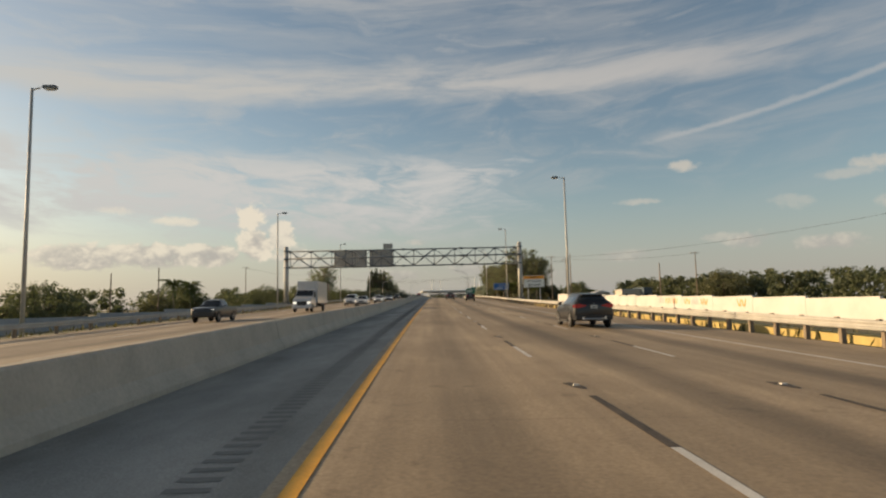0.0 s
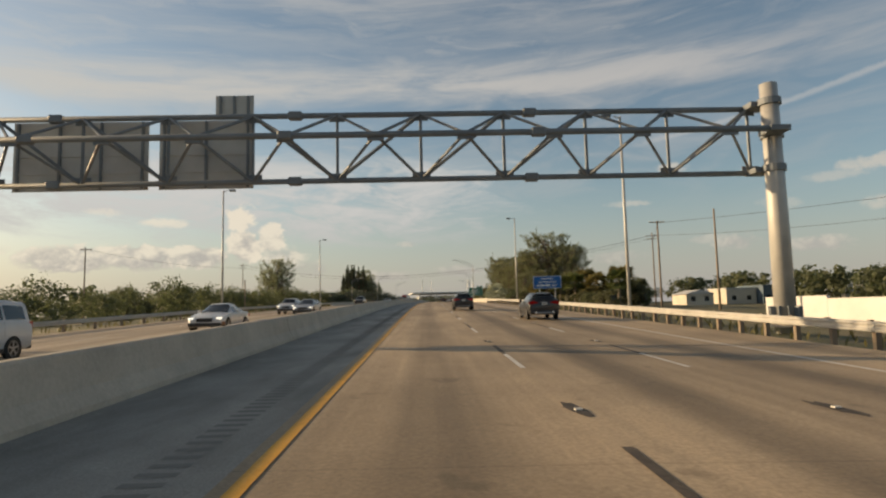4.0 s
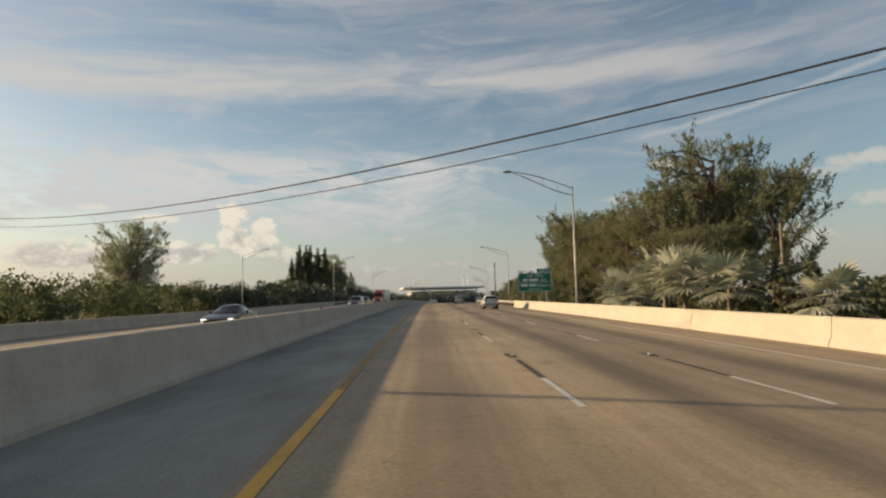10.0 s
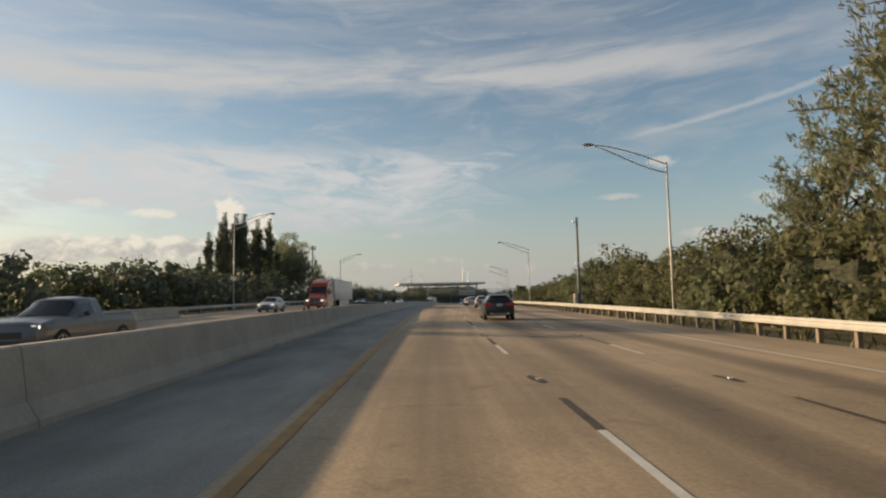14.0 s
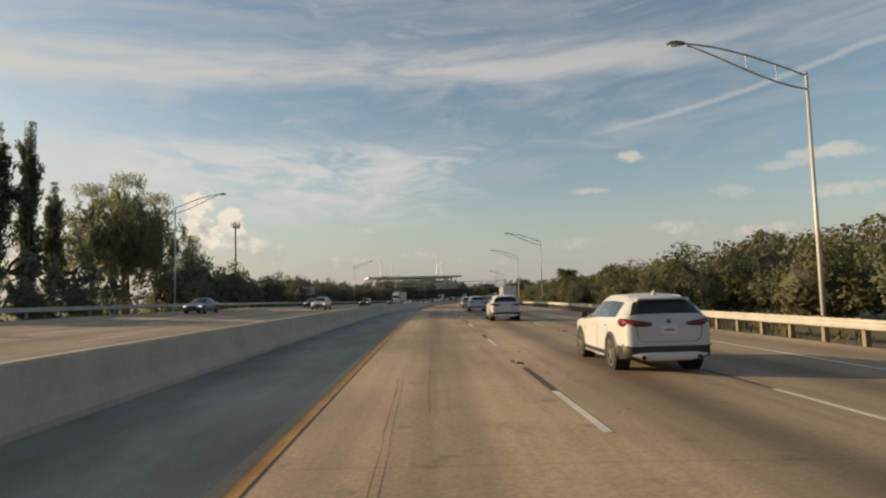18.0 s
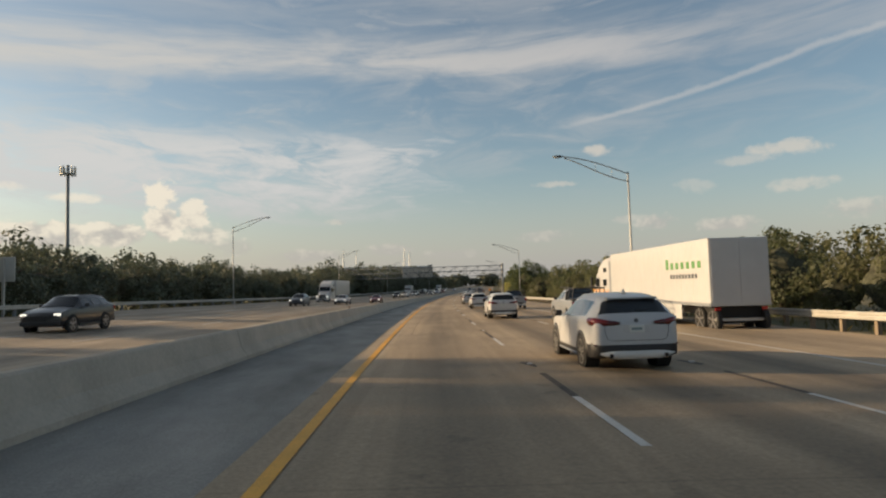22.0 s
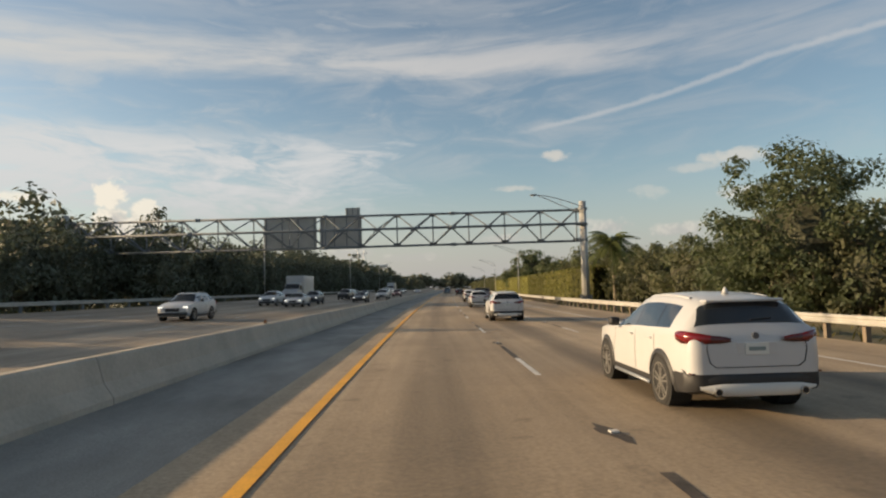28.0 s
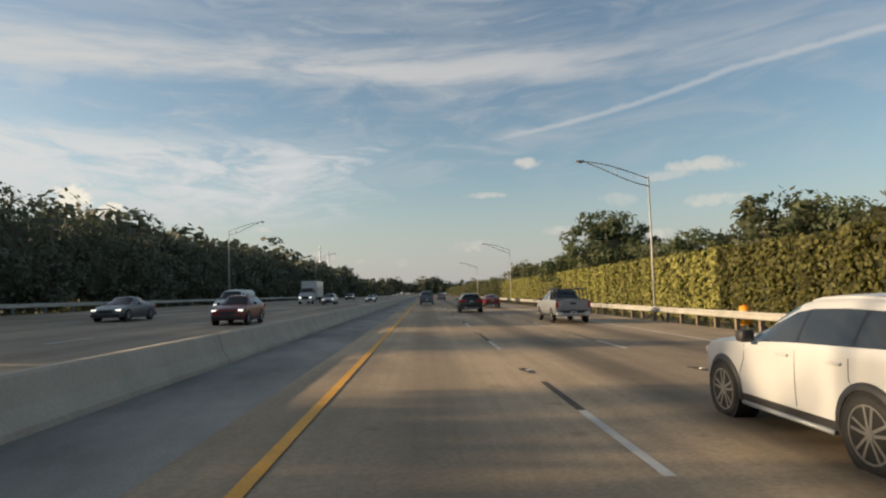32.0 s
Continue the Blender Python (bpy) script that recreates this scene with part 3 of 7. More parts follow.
def guardrail(s0, s1, dfun, side, label, timber=False, step=1.905, top=0.80, blocks=True):
    """W-beam rail on blocked-out posts; side +1 to the right of the traffic, -1 to the left."""
    e = thing("guardrail", label, "guardrail", "guardrails along the highway", m=stand(s0, dfun(s0)))
    inv = e.matrix_world.inverted()
    prof = [(-side * x, top - 0.31 + z) for x, z in WBEAM] + [(-side * x + side * 0.006, top - 0.31 + z) for x, z in reversed(WBEAM)]
    bm = sweep(s0, s1, lambda s: [(dfun(s) + x, z) for x, z in prof], 4)
    bm.transform(inv)
    part("rail", bm, RAIL_STEEL, e)
    n = int((s1 - s0) / step)
    bm = bmesh.new()
    box_into(bm, (-0.09, -0.08, -0.5), (0.09, 0.08, top - 0.02))
    bmesh.ops.bevel(bm, geom=bm.edges[:], offset=0.012, segments=1, affect="EDGES")
    if blocks:
        box_into(bm, (-side * 0.15 - 0.06, -0.07, top - 0.32), (-side * 0.15 + 0.06, 0.07, top + 0.03))
    first = part("post", bm, POST_WOOD if timber else DULL_STEEL, e)
    for k in range(n):
        s = s0 + 0.6 + k * step
        m = inv @ stand(s, dfun(s) + side * 0.25)
        p = first if k == 0 else first.copy()
        if k:
            scene.collection.objects.link(p)
        p.matrix_basis = m
    return e


right_rail = lambda s: right_edge(s) + 0.05
for s0, s1 in ((-14, 40), (40, 94), (94, 148), (148, 203)):
    guardrail(s0, s1, right_rail, 1, "pale galvanised guardrail on timber posts beside the shoulder", True)
for s0 in range(300, 900, 50):
    guardrail(s0, s0 + 50, right_rail, 1, "galvanised guardrail in front of dense roadside growth", True)
left_rail = lambda s: left_edge(s) - 0.3
for s0, s1 in ((-14, 50), (50, 110), (110, 170), (170, 236)):
    guardrail(s0, s1, left_rail, -1, "shaded guardrail at the far edge of the opposite lanes", True, 3.81, blocks=False)
for s0 in range(361, 900, 60):
    guardrail(s0, s0 + 60, left_rail, -1, "shaded guardrail below a dark wall of trees", False, 3.81, blocks=False)
# three-ridged rail that ties the guardrail to the parapet
tr = thing("guardrail", "three-ridged transition rail meeting the concrete parapet", "guardrail", "guardrails along the highway", m=stand(203, 12.7))
inv = tr.matrix_world.inverted()
T3 = WBEAM[:-1] + [(0.0, 0.31), (0.045, 0.35), (0.04, 0.41), (0.0, 0.44)]
bm = sweep(203, 215, lambda s: [(12.85 - 0.8 * (s - 203) / 12 - x, 0.40 + z) for x, z in T3] + [(12.86 - 0.8 * (s - 203) / 12 - x, 0.40 + z) for x, z in reversed(T3)], 3)
bm.transform(inv)
part("rail", bm, mat("cream-painted rail", (0.48, 0.46, 0.40), 0.6, 0.2, stain=0.12), tr)
for k in range(8):
    bm = bmesh.new()
    s = 203.6 + k * 1.3
    box_into(bm, (-0.09, -0.08, -0.4), (0.09, 0.08, 0.80), inv @ stand(s, 13.05 - 0.8 * (s - 203) / 12))
    part("post", bm, POST_WOOD, tr)

# ---- lamps ----
def pipe(pts, r, n=6):
    """One bent tube through the points."""
    bm = bmesh.new()
    pts = [Vector(p) for p in pts]
    rings = []
    for i, p in enumerate(pts):
        w = (pts[min(i + 1, len(pts) - 1)] - pts[max(i - 1, 0)]).normalized()
        u = w.cross(Vector((0.0, 1.0, 0.001))).normalized()
        v = w.cross(u)
        rings.append([bm.verts.new(p + (u * math.cos(k * math.tau / n) + v * math.sin(k * math.tau / n)) * r) for k in range(n)])
    for a, b in zip(rings, rings[1:]):
        for k in range(n):
            bm.faces.new((a[k], a[(k + 1) % n], b[(k + 1) % n], b[k]))
    bm.faces.new(rings[0][::-1])
    bm.faces.new(rings[-1])
    return bm



def small_lamp(side):
    """Cobra-head street lamp with a two-tube arm; the arm points to -x times side."""
    e = thing("street_lamp", "", "street lamp")
    part("pole", tube((0, 0, -2.2), (0, 0, 11.25), 0.105, 0.065, 12), GALV, e, smooth=True)
    part("base_flange", box((-0.2, -0.2, -0.95), (0.2, 0.2, -0.45), bevel=0.03), GALV, e)
    pts_u, pts_l = [], []
    for k in range(9):
        u = k / 8
        x = -side * u * 5.2
        pts_u.append((x, 0, 11.1 + 1.55 * math.sin(u * 1.35)))
        pts_l.append((x * 0.97, 0, 10.5 + 2.02 * math.sin(u * 1.45) * (0.25 + 0.75 * u) + 0.15 * u * (1 - u)))
    for pts in (pts_u, pts_l):
        part("arm", pipe(pts, 0.046, 6), GALV, e, smooth=True)
    for k in (2, 4):
        part("arm_tie", tube(pts_u[k], pts_l[k], 0.02, 0.02, 5), GALV, e)
    bm = bmesh.new()
    bmesh.ops.create_uvsphere(bm, u_segments=12, v_segments=8, radius=1.0)
    end = Vector(pts_u[-1])
    for v in bm.verts:
        v.co = Vector((v.co.x * 0.45 - side * 0.35, v.co.y * 0.17, v.co.z * 0.13 if v.co.z > 0 else v.co.z * 0.09)) + end
    head = part("lamp_head", bm, DULL_STEEL, e, smooth=True)
    bm = bmesh.new()
    bmesh.ops.create_uvsphere(bm, u_segments=10, v_segments=6, radius=1.0)
    for v in bm.verts:
        v.co = Vector((v.co.x * 0.24 - side * 0.42, v.co.y * 0.13, v.co.z * 0.07 - 0.06)) + end
    part("lens", bm, mat("lamp glass", (0.75, 0.73, 0.66), 0.25), head, smooth=True)
    return e


def tall_lamp(side, h):
    e = thing("street_lamp", "", "street lamp")
    part("pole", tube((0, 0, -1.0), (0, 0, h), 0.15, 0.085, 14), GALV, e, smooth=True)
    part("base_flange", box((-0.28, -0.28, -0.8), (0.28, 0.28, -0.4), bevel=0.04), GALV, e)
    part("arm", tube((0, 0, h - 0.15), (-side * 0.55, 0, h + 0.02), 0.05, 0.05, 8), GALV, e)
    bm = box((-side * 1.15 - 0.4, -0.22, h - 0.08), (-side * 1.15 + 0.4, 0.22, h + 0.14), bevel=0.06)
    head = part("lamp_head", bm, DULL_STEEL, e)
    part("lens", box((-side * 1.15 - 0.28, -0.17, h - 0.13), (-side * 1.15 + 0.28, 0.17, h - 0.075)), MATS["lamp glass"] if "lamp glass" in MATS else mat("lamp glass", (0.75, 0.73, 0.66), 0.25), head)
    return e


def scatter(proto, places, label, group, dz=0.0):
    """The prototype itself at the first place, copies at the others."""
    for i, p in enumerate(places):
        s, d = p[:2]
        turn, scale = (p[2] if len(p) > 2 else 0.0), (p[3] if len(p) > 3 else 1.0)
        m = stand(s, d, dz, turn, scale)
        ob = proto if i == 0 else copy_thing(proto, m)
        if i == 0:
            ob.matrix_world = m
        tagged(ob, label, group=group)


scatter(small_lamp(1), [(267, 12.8)] + [(s, 16.9) for s in (348, 502, 635.5, 719.5)] + [(425, 16.5), (550.5, 17.2, 0.0, 1.09)] + [(s, 18.6) for s in (804, 887, 970)], "grey steel street lamp with a curved double arm", "lamps beside the right shoulder", -0.3)
scatter(small_lamp(-1), [(392, -29.6), (310, -28.6, 0.0, 0.7), (470.5, -30.2), (594, -32.4), (676, -32.6), (763.5, -32.6), (858, -32.6), (940, -32.6)], "grey steel street lamp behind the far guardrail", "lamps beyond the far carriageway", 0.9)
scatter(tall_lamp(1, 16.0), [(74.4, 16.1), (136, 15.95), (201.5, 16.5)], "tall tapered steel lamp post beside the shoulder", "tall lamp posts on the right", -0.3)
scatter(tall_lamp(-1, 15.9), [(39.5, -25.6), (101, -25.6), (166, -25.6), (233, -25.6)], "tall tapered steel lamp post behind the far guardrail", "tall lamp posts on the left", -0.2)


# ---- sign gantries ----
def gantry(s, dl, dr, panels, top=10.05, low=6.95, bay=3.75):
    e = thing("sign_gantry", "grey steel truss gantry over both carriageways, signs seen from behind", "gantry", "gantries over the highway", m=stand(s, 0.0))
    mid = (top + low) / 2
    for d in (dl, dr):
        g = -0.5
        bm = bmesh.new()
        tube_into(bm, (d, 0, g), (d, 0, top + 0.85), 0.46, 0.38, 20)
        col = part("column", bm, GALV, e, smooth=True)
        bm = bmesh.new()
        bmesh.ops.create_cone(bm, cap_ends=True, segments=20, radius1=0.75, radius2=0.75, depth=0.35, matrix=Matrix.Translation((d, 0, g + 0.45)))
        part("foot", bm, BARRIER, col)
        for k in range(10):
            a = k * math.tau / 10
            part("gusset", box((0.40, -0.02, g + 0.6), (0.68, 0.02, g + 1.2), Matrix.Translation((d, 0, 0)) @ Matrix.Rotation(a, 4, "Z"), 0), DULL_STEEL, col)
        for z in (low, mid, top):
            bm = bmesh.new()
            bmesh.ops.create_cone(bm, cap_ends=True, segments=20, radius1=0.50, radius2=0.50, depth=0.30, matrix=Matrix.Translation((d, 0, z)))
            part("collar", bm, DULL_STEEL, col)
            i = -1 if d > 0 else 1
            y0, y1 = (-1.3, -0.2) if z == mid else (0.2, 1.2)
            part("bracket", box((min(d - 0.12 * i, d + 0.75 * i), y0, z - 0.12), (max(d - 0.12 * i, d + 0.75 * i), y1, z + 0.12)), DULL_STEEL, col)
    # three chords: an upright plane with posts, and one chord standing out at mid height
    L = dr - dl
    n = max(4, int(L / bay))
    yb, yf = 1.0, -1.1
    for y, z, r in ((yb, top, 0.13), (yb, low, 0.13), (yf, mid, 0.14)):
        part("chord", tube((dl + 0.4, y, z), (dr - 0.4, y, z), r, r, 10), DULL_STEEL, e, smooth=True)
    for k in range(1, 4):
        d = dl + L * k / 4
        for y, z in ((yb, top), (yb, low), (yf, mid)):
            bm = bmesh.new()
            box_into(bm, (d - 0.32, y - 0.19, z - 0.19), (d + 0.32, y + 0.19, z + 0.19))
            bmesh.ops.bevel(bm, geom=bm.edges[:], offset=0.06, segments=1, affect="EDGES")
            part("splice", bm, DULL_STEEL, e)
    x = [dl + 0.55 + (L - 1.1) * k / n for k in range(n + 1)]
    for k in range(n + 1):
        part("web_post", tube((x[k], yb, low), (x[k], yb, top), 0.075, 0.075, 6), DULL_STEEL, e)
        part("gusset_plate", box((x[k] - 0.42, yb - 0.03, low + 0.02), (x[k] + 0.42, yb + 0.03, low + 0.34), bevel=0.015), DULL_STEEL, e)
        part("gusset_plate", box((x[k] - 0.36, yb - 0.03, top - 0.32), (x[k] + 0.36, yb + 0.03, top - 0.02), bevel=0.015), DULL_STEEL, e)
        if k < n:
            xm = (x[k] + x[k + 1]) / 2
            a, b = (top, low) if k < n / 2 else (low, top)
            part("web_diagonal", tube((x[k], yb, a), (x[k + 1], yb, b), 0.09, 0.09, 6), DULL_STEEL, e)
            part("gusset_plate", box((xm - 0.36, yf - 0.02, mid - 0.26), (xm + 0.36, yf + 0.10, mid + 0.02), bevel=0.015), DULL_STEEL, e)
            for j in (k, k + 1):
                for z in (low, top):
                    part("strut", tube((x[j], yb, z), (xm, yf, mid), 0.07, 0.07, 6), DULL_STEEL, e)
    for p0, p1, z0, z1 in panels:
        pan = part("sign_panel", box((p0, 1.62, z0), (p1, 1.68, z1), bevel=0.02), SIGN_BACK, e, "bare grey back of a highway sign")
        k = max(2, int((p1 - p0) / 1.6))
        for j in range(k + 1):
            xx = p0 + 0.25 + (p1 - p0 - 0.5) * j / k
            part("stiffener", box((xx - 0.05, 1.50, z0 + 0.05), (xx + 0.05, 1.618, z1 - 0.05)), DULL_STEEL, pan)
        if z1 - z0 > 2:
            for j in range(1, 4):
                zz = z0 + (z1 - z0) * j / 4
                part("rib", box((p0 + 0.05, 1.56, zz - 0.04), (p1 - 0.05, 1.618, zz + 0.04)), SIGN_BACK, pan)
    return e


gantry(115.5, -27.7, 16.1, [(-19.05, -12.8, 6.8, 10.1), (-12.3, -7.9, 6.8, 10.1), (-9.7, -7.9, 10.3, 11.3)])
gantry(720.0, -42.0, 16.9, [(-19.8, -13.7, 6.7, 10.5), (-13.3, -8.5, 6.7, 10.5), (-10.3, -8.6, 10.6, 11.5)], 10.42, 6.84, 4.2)


# ---- road signs ----
def lettering(text, size, material, parent, x, z, y=-0.035):
    cu = bpy.data.curves.new("legend", "FONT")
    cu.body, cu.size, cu.align_x, cu.extrude, cu.offset = text, size, "CENTER", 0.003, size * 0.014
    tmp = bpy.data.objects.new("legend", cu)
    scene.collection.objects.link(tmp)
    bpy.context.view_layer.update()
    me = bpy.data.meshes.new_from_object(tmp)
    bpy.data.objects.remove(tmp)
    me.materials.clear()
    me.materials.append(material)
    ob = new("legend", me)
    ob.parent = parent
    ob.matrix_basis = pose(x, y, z, 90, 0, 0)
    return ob


def bars(parent, x0, x1, z, h, material, words, y=-0.035):
    """Plain bars in place of words."""
    gap = 0.25 * h * 2
    w = (x1 - x0 - gap * (len(words) - 1)) / sum(words)
    x = x0
    for k in words:
        part("legend_bar", box((x, y - 0.004, z), (x + w * k, y + 0.004, z + h), bevel=0.003), material, parent)
        x += w * k + gap


def ground_sign(s, d, w, h, z0, face, label, posts, rim=SIGN_WHITE, turn=-4):
    e = thing("road_sign", label, "road sign", m=stand(s, d, 0, turn))
    p = part("sign_panel", box((-w / 2, -0.03, z0), (w / 2, 0.03, z0 + h), bevel=0.015), face, e)
    for lo, hi in (((-w / 2 + 0.04, z0 + 0.04), (w / 2 - 0.04, z0 + 0.09)), ((-w / 2 + 0.04, z0 + h - 0.09), (w / 2 - 0.04, z0 + h - 0.04)),
                   ((-w / 2 + 0.04, z0 + 0.09), (-w / 2 + 0.09, z0 + h - 0.09)), ((w / 2 - 0.09, z0 + 0.09), (w / 2 - 0.04, z0 + h - 0.09))):
        part("border", box((lo[0], -0.036, lo[1]), (hi[0], -0.029, hi[1])), rim, p)
    for x in posts:
        part("post", box((x - 0.09, 0.031, -0.9), (x + 0.09, 0.20, z0 + h - 0.1)), GALV, e)
    return e, p


e, p = ground_sign(305.5, 15.9, 4.9, 2.75, 2.1, SIGN_GREEN, "green exit sign with white lettering on two steel posts", (-1.7, 1.7))
lettering("NW 199 St", 0.50, SIGN_WHITE, p, 0.1, 4.25)
bars(p, -1.75, 0.55, 3.66, 0.36, SIGN_WHITE, (3, 6))
lettering("Blvd", 0.50, SIGN_WHITE, p, 1.30, 3.63)
part("divider", box((-2.40, -0.036, 3.44), (2.40, -0.029, 3.49)), SIGN_WHITE, p)
bars(p, -2.05, 0.25, 2.88, 0.36, SIGN_WHITE, (4, 4))
lettering("Stadium", 0.50, SIGN_WHITE, p, 1.28, 2.85)
lettering("NEXT RIGHT", 0.36, SIGN_WHITE, p, 0.0, 2.32)
tab = part("exit_tab", box((0.35, -0.03, 4.88), (2.4, 0.03, 5.5), bevel=0.015), SIGN_GREEN, e, "green exit number tab")
lettering("EXIT 2X", 0.38, SIGN_WHITE, tab, 1.38, 5.04)
for lo, hi in (((0.39, 4.91), (2.36, 4.95)), ((0.39, 5.42), (2.36, 5.46)), ((0.39, 4.95), (0.43, 5.42)), ((2.32, 4.95), (2.36, 5.42))):
    part("border", box((lo[0], -0.036, lo[1]), (hi[0], -0.029, hi[1])), SIGN_WHITE, tab)

e, p = ground_sign(191, 20.2, 4.7, 2.1, 2.4, SIGN_BLUE, "blue information sign with white lettering on two posts", (-1.3, 1.3))
lettering("VAN POOL", 0.42, SIGN_WHITE, p, 0, 3.90)
lettering("INFORMATION", 0.42, SIGN_WHITE, p, 0, 3.32)
bars(p, -1.7, 0.45, 2.76, 0.30, SIGN_WHITE, (1, 3, 3))
lettering("RIDE", 0.42, SIGN_WHITE, p, 1.15, 2.74)

e, p = ground_sign(103, 16.6, 3.5, 2.0, 2.5, SIGN_WHITE, "white lane-restriction sign with an orange header on steel posts", (-1.0, 1.0), BLACK)
part("header", box((-1.70, -0.045, 3.92), (1.70, -0.032, 4.45)), SIGN_ORANGE, p, "orange header panel")
lettering("BEGIN", 0.40, BLACK, p, 0, 4.04, -0.052)
lettering("NO TRUCKS", 0.42, BLACK, p, 0, 3.38)
lettering("LEFT LANE", 0.42, BLACK, p, 0, 2.78)

e = thing("road_sign", "grey back of a sign on the far verge", "road sign", m=stand(545, -34.0))
p = part("sign_panel", box((-2.1, -0.04, 2.6), (2.1, 0.04, 4.5), bevel=0.02), SIGN_BACK, e)
for x in (-1.3, 1.3):
    part("post", box((x - 0.08, -0.2, -1.0), (x + 0.08, -0.041, 4.4)), GALV, e)

# ---- roadside structures ----
for k in range(22):
    s0 = -30 + k * 7.6
    w = part("white_wall", box((-0.12, 0.03, -1.2), (0.12, 7.57, 1.12), stand(s0, 27.5), 0), WALL_WHITE)
    tagged(w, "white-painted concrete boundary wall panel", "wall", kind="structure")
walls = [o for o in scene.objects if o.name.startswith("white_wall")]
for w_i, cols in ((13, (ORANGE, ORANGE, PINK)), (12, (ORANGE, PINK, ORANGE)), (17, (PINK, PINK)), (11, (ORANGE,))):
    w = walls[w_i]
    s0 = -30 + w_i * 7.6
    for j, c in enumerate(cols):
        for i in range(4):
            m = stand(s0 + 1.2 + j * 2.1 + i * 0.42, 27.36) @ Matrix.Translation((0, 0, 0.45)) @ Matrix.Rotation(radians((25, -20, 12, -32)[(i + j) % 4]), 4, "X")
            part("graffiti", box((-0.006, -0.07, -0.32), (0.006, 0.07, 0.34), m), c, w)
YELLOW_KERB = mat("yellow-painted kerb", (0.46, 0.35, 0.12), 0.7, stain=0.2, stain_scale=1.5)
for k in range(11):
    s0 = -20 + k * 10.0
    ob = part("kerb", sweep(s0, s0 + 9.9, [(14.4, -0.5), (14.4, 0.12), (14.46, 0.16), (14.75, 0.16), (14.8, 0.12), (14.8, -0.5)], 5), YELLOW_KERB)
    tagged(ob, "faded yellow kerb behind the guardrail", "kerb", kind="structure")
for k in range(12):
    s0 = -40 + k * 14.0
    ob = part("low_wall", box((-0.15, 0.03, -1.6), (0.15, 13.97, 0.9), stand(s0, -31.0), 0), mat("shaded grey wall", (0.30, 0.32, 0.34), 0.85, stain=0.12))
    tagged(ob, "low grey wall beyond the far guardrail", "wall", kind="structure")


def utility_pole(s, d, h, arms, label, wood=True, r=0.16):
    e = thing("utility_pole", label, "utility pole", "utility poles beside the highway", m=stand(s, d))
    part("pole", tube((0, 0, -2.5), (0, 0, h), r, r * 0.65, 10), POST_WOOD if wood else BARRIER, e, smooth=True)
    for z in arms:
        ca = part("crossarm", box((-1.1, 0.10, z - 0.06), (1.1, 0.22, z + 0.06)), POST_WOOD, e)
        for x in (-1.0, -0.45, 0.45, 1.0):
            part("insulator", tube((x, 0.16, z + 0.05), (x, 0.16, z + 0.24), 0.05, 0.035, 8), BARRIER, ca)
    return e


for s, d, h, arms in ((285, -60, 14.0, (12.6, 13.5)), (205, 43.5, 12.8, (11.6, 12.2)), (174, 33, 11.5, (11.3,)), (163, 36, 11.6, ()), (200, -62, 12, (11.6,)), (130, -58, 8.5, ()), (115, -60, 7, ()),
                       (96, 78, 15.5, (14.2, 15.2)), (150, 64, 10.5, (10.2,)), (269, 32, 7.6, ()), (128, 47, 7.0, ()), (216, -38, 6, ()), (330, 26, 8.5, ())):
    utility_pole(s, d, h, arms, "weathered utility pole standing beyond the verge")


def cable(a, b, sag, r=0.025):
    pts = []
    for k in range(25):
        u = k / 24
        p = a.lerp(b, u)
        p.z -= sag * 4 * u * (1 - u)
        pts.append(p)
    ob = part("power_cable", pipe(pts, r, 5), CABLE)
    return tagged(ob, "thin black overhead cable slung across the highway", "cable", "overhead cables")


A, B = at(285, -60, 0), at(205, 43.5, 0)
cable(A + Vector((0, 0, 13.6)), B + Vector((0, 0, 12.3)), 5.7, 0.035)
cable(A + Vector((0, 0, 12.7)), B + Vector((0, 0, 11.7)), 5.5, 0.022)
cable(B + Vector((0, 0, 12.3)), at(150, 64, 10.2), 0.8)
cable(at(174, 33, 11.2), at(205, 43.5, 11.7), 0.6)
cable(at(174, 33, 11.2), at(96, 78, 14), 1.6)
cable(at(200, -62, 11.6), at(285, -60, 12.7), 1.0)

# camera mast with its cabinet
e = thing("camera_mast", "dull grey camera mast with an equipment cabinet beside the guardrail", "mast", m=stand(374, 15.9))
part("mast", tube((0, 0, -1), (0, 0, 10.4), 0.19, 0.13, 12), DULL_STEEL, e, smooth=True)
cab = part("cabinet", box((-0.62, -0.2, 0.5), (-0.2, 0.2, 1.75), bevel=0.03), mat("cream steel cabinet", (0.55, 0.50, 0.38), 0.5, stain=0.08), e)
part("door", box((-0.58, -0.215, 0.56), (-0.24, -0.201, 1.69)), MATS["cream steel cabinet"], cab)
part("meter_box", box((0.2, -0.12, 1.0), (0.42, 0.12, 1.6), bevel=0.02), MATS["cream steel cabinet"], e)
br = part("bracket", tube((0, 0, 9.9), (-0.35, -0.2, 9.95), 0.03, 0.03, 6), GALV, e)
bm = bmesh.new()
bmesh.ops.create_uvsphere(bm, u_segments=12, v_segments=8, radius=0.17, matrix=Matrix.Translation((-0.38, -0.22, 9.83)))
part("camera_dome", bm, SIGN_WHITE, e, smooth=True)
part("detector", box((-0.3, -0.3, 5.0), (-0.02, -0.1, 5.18), bevel=0.02), SIGN_WHITE, e)

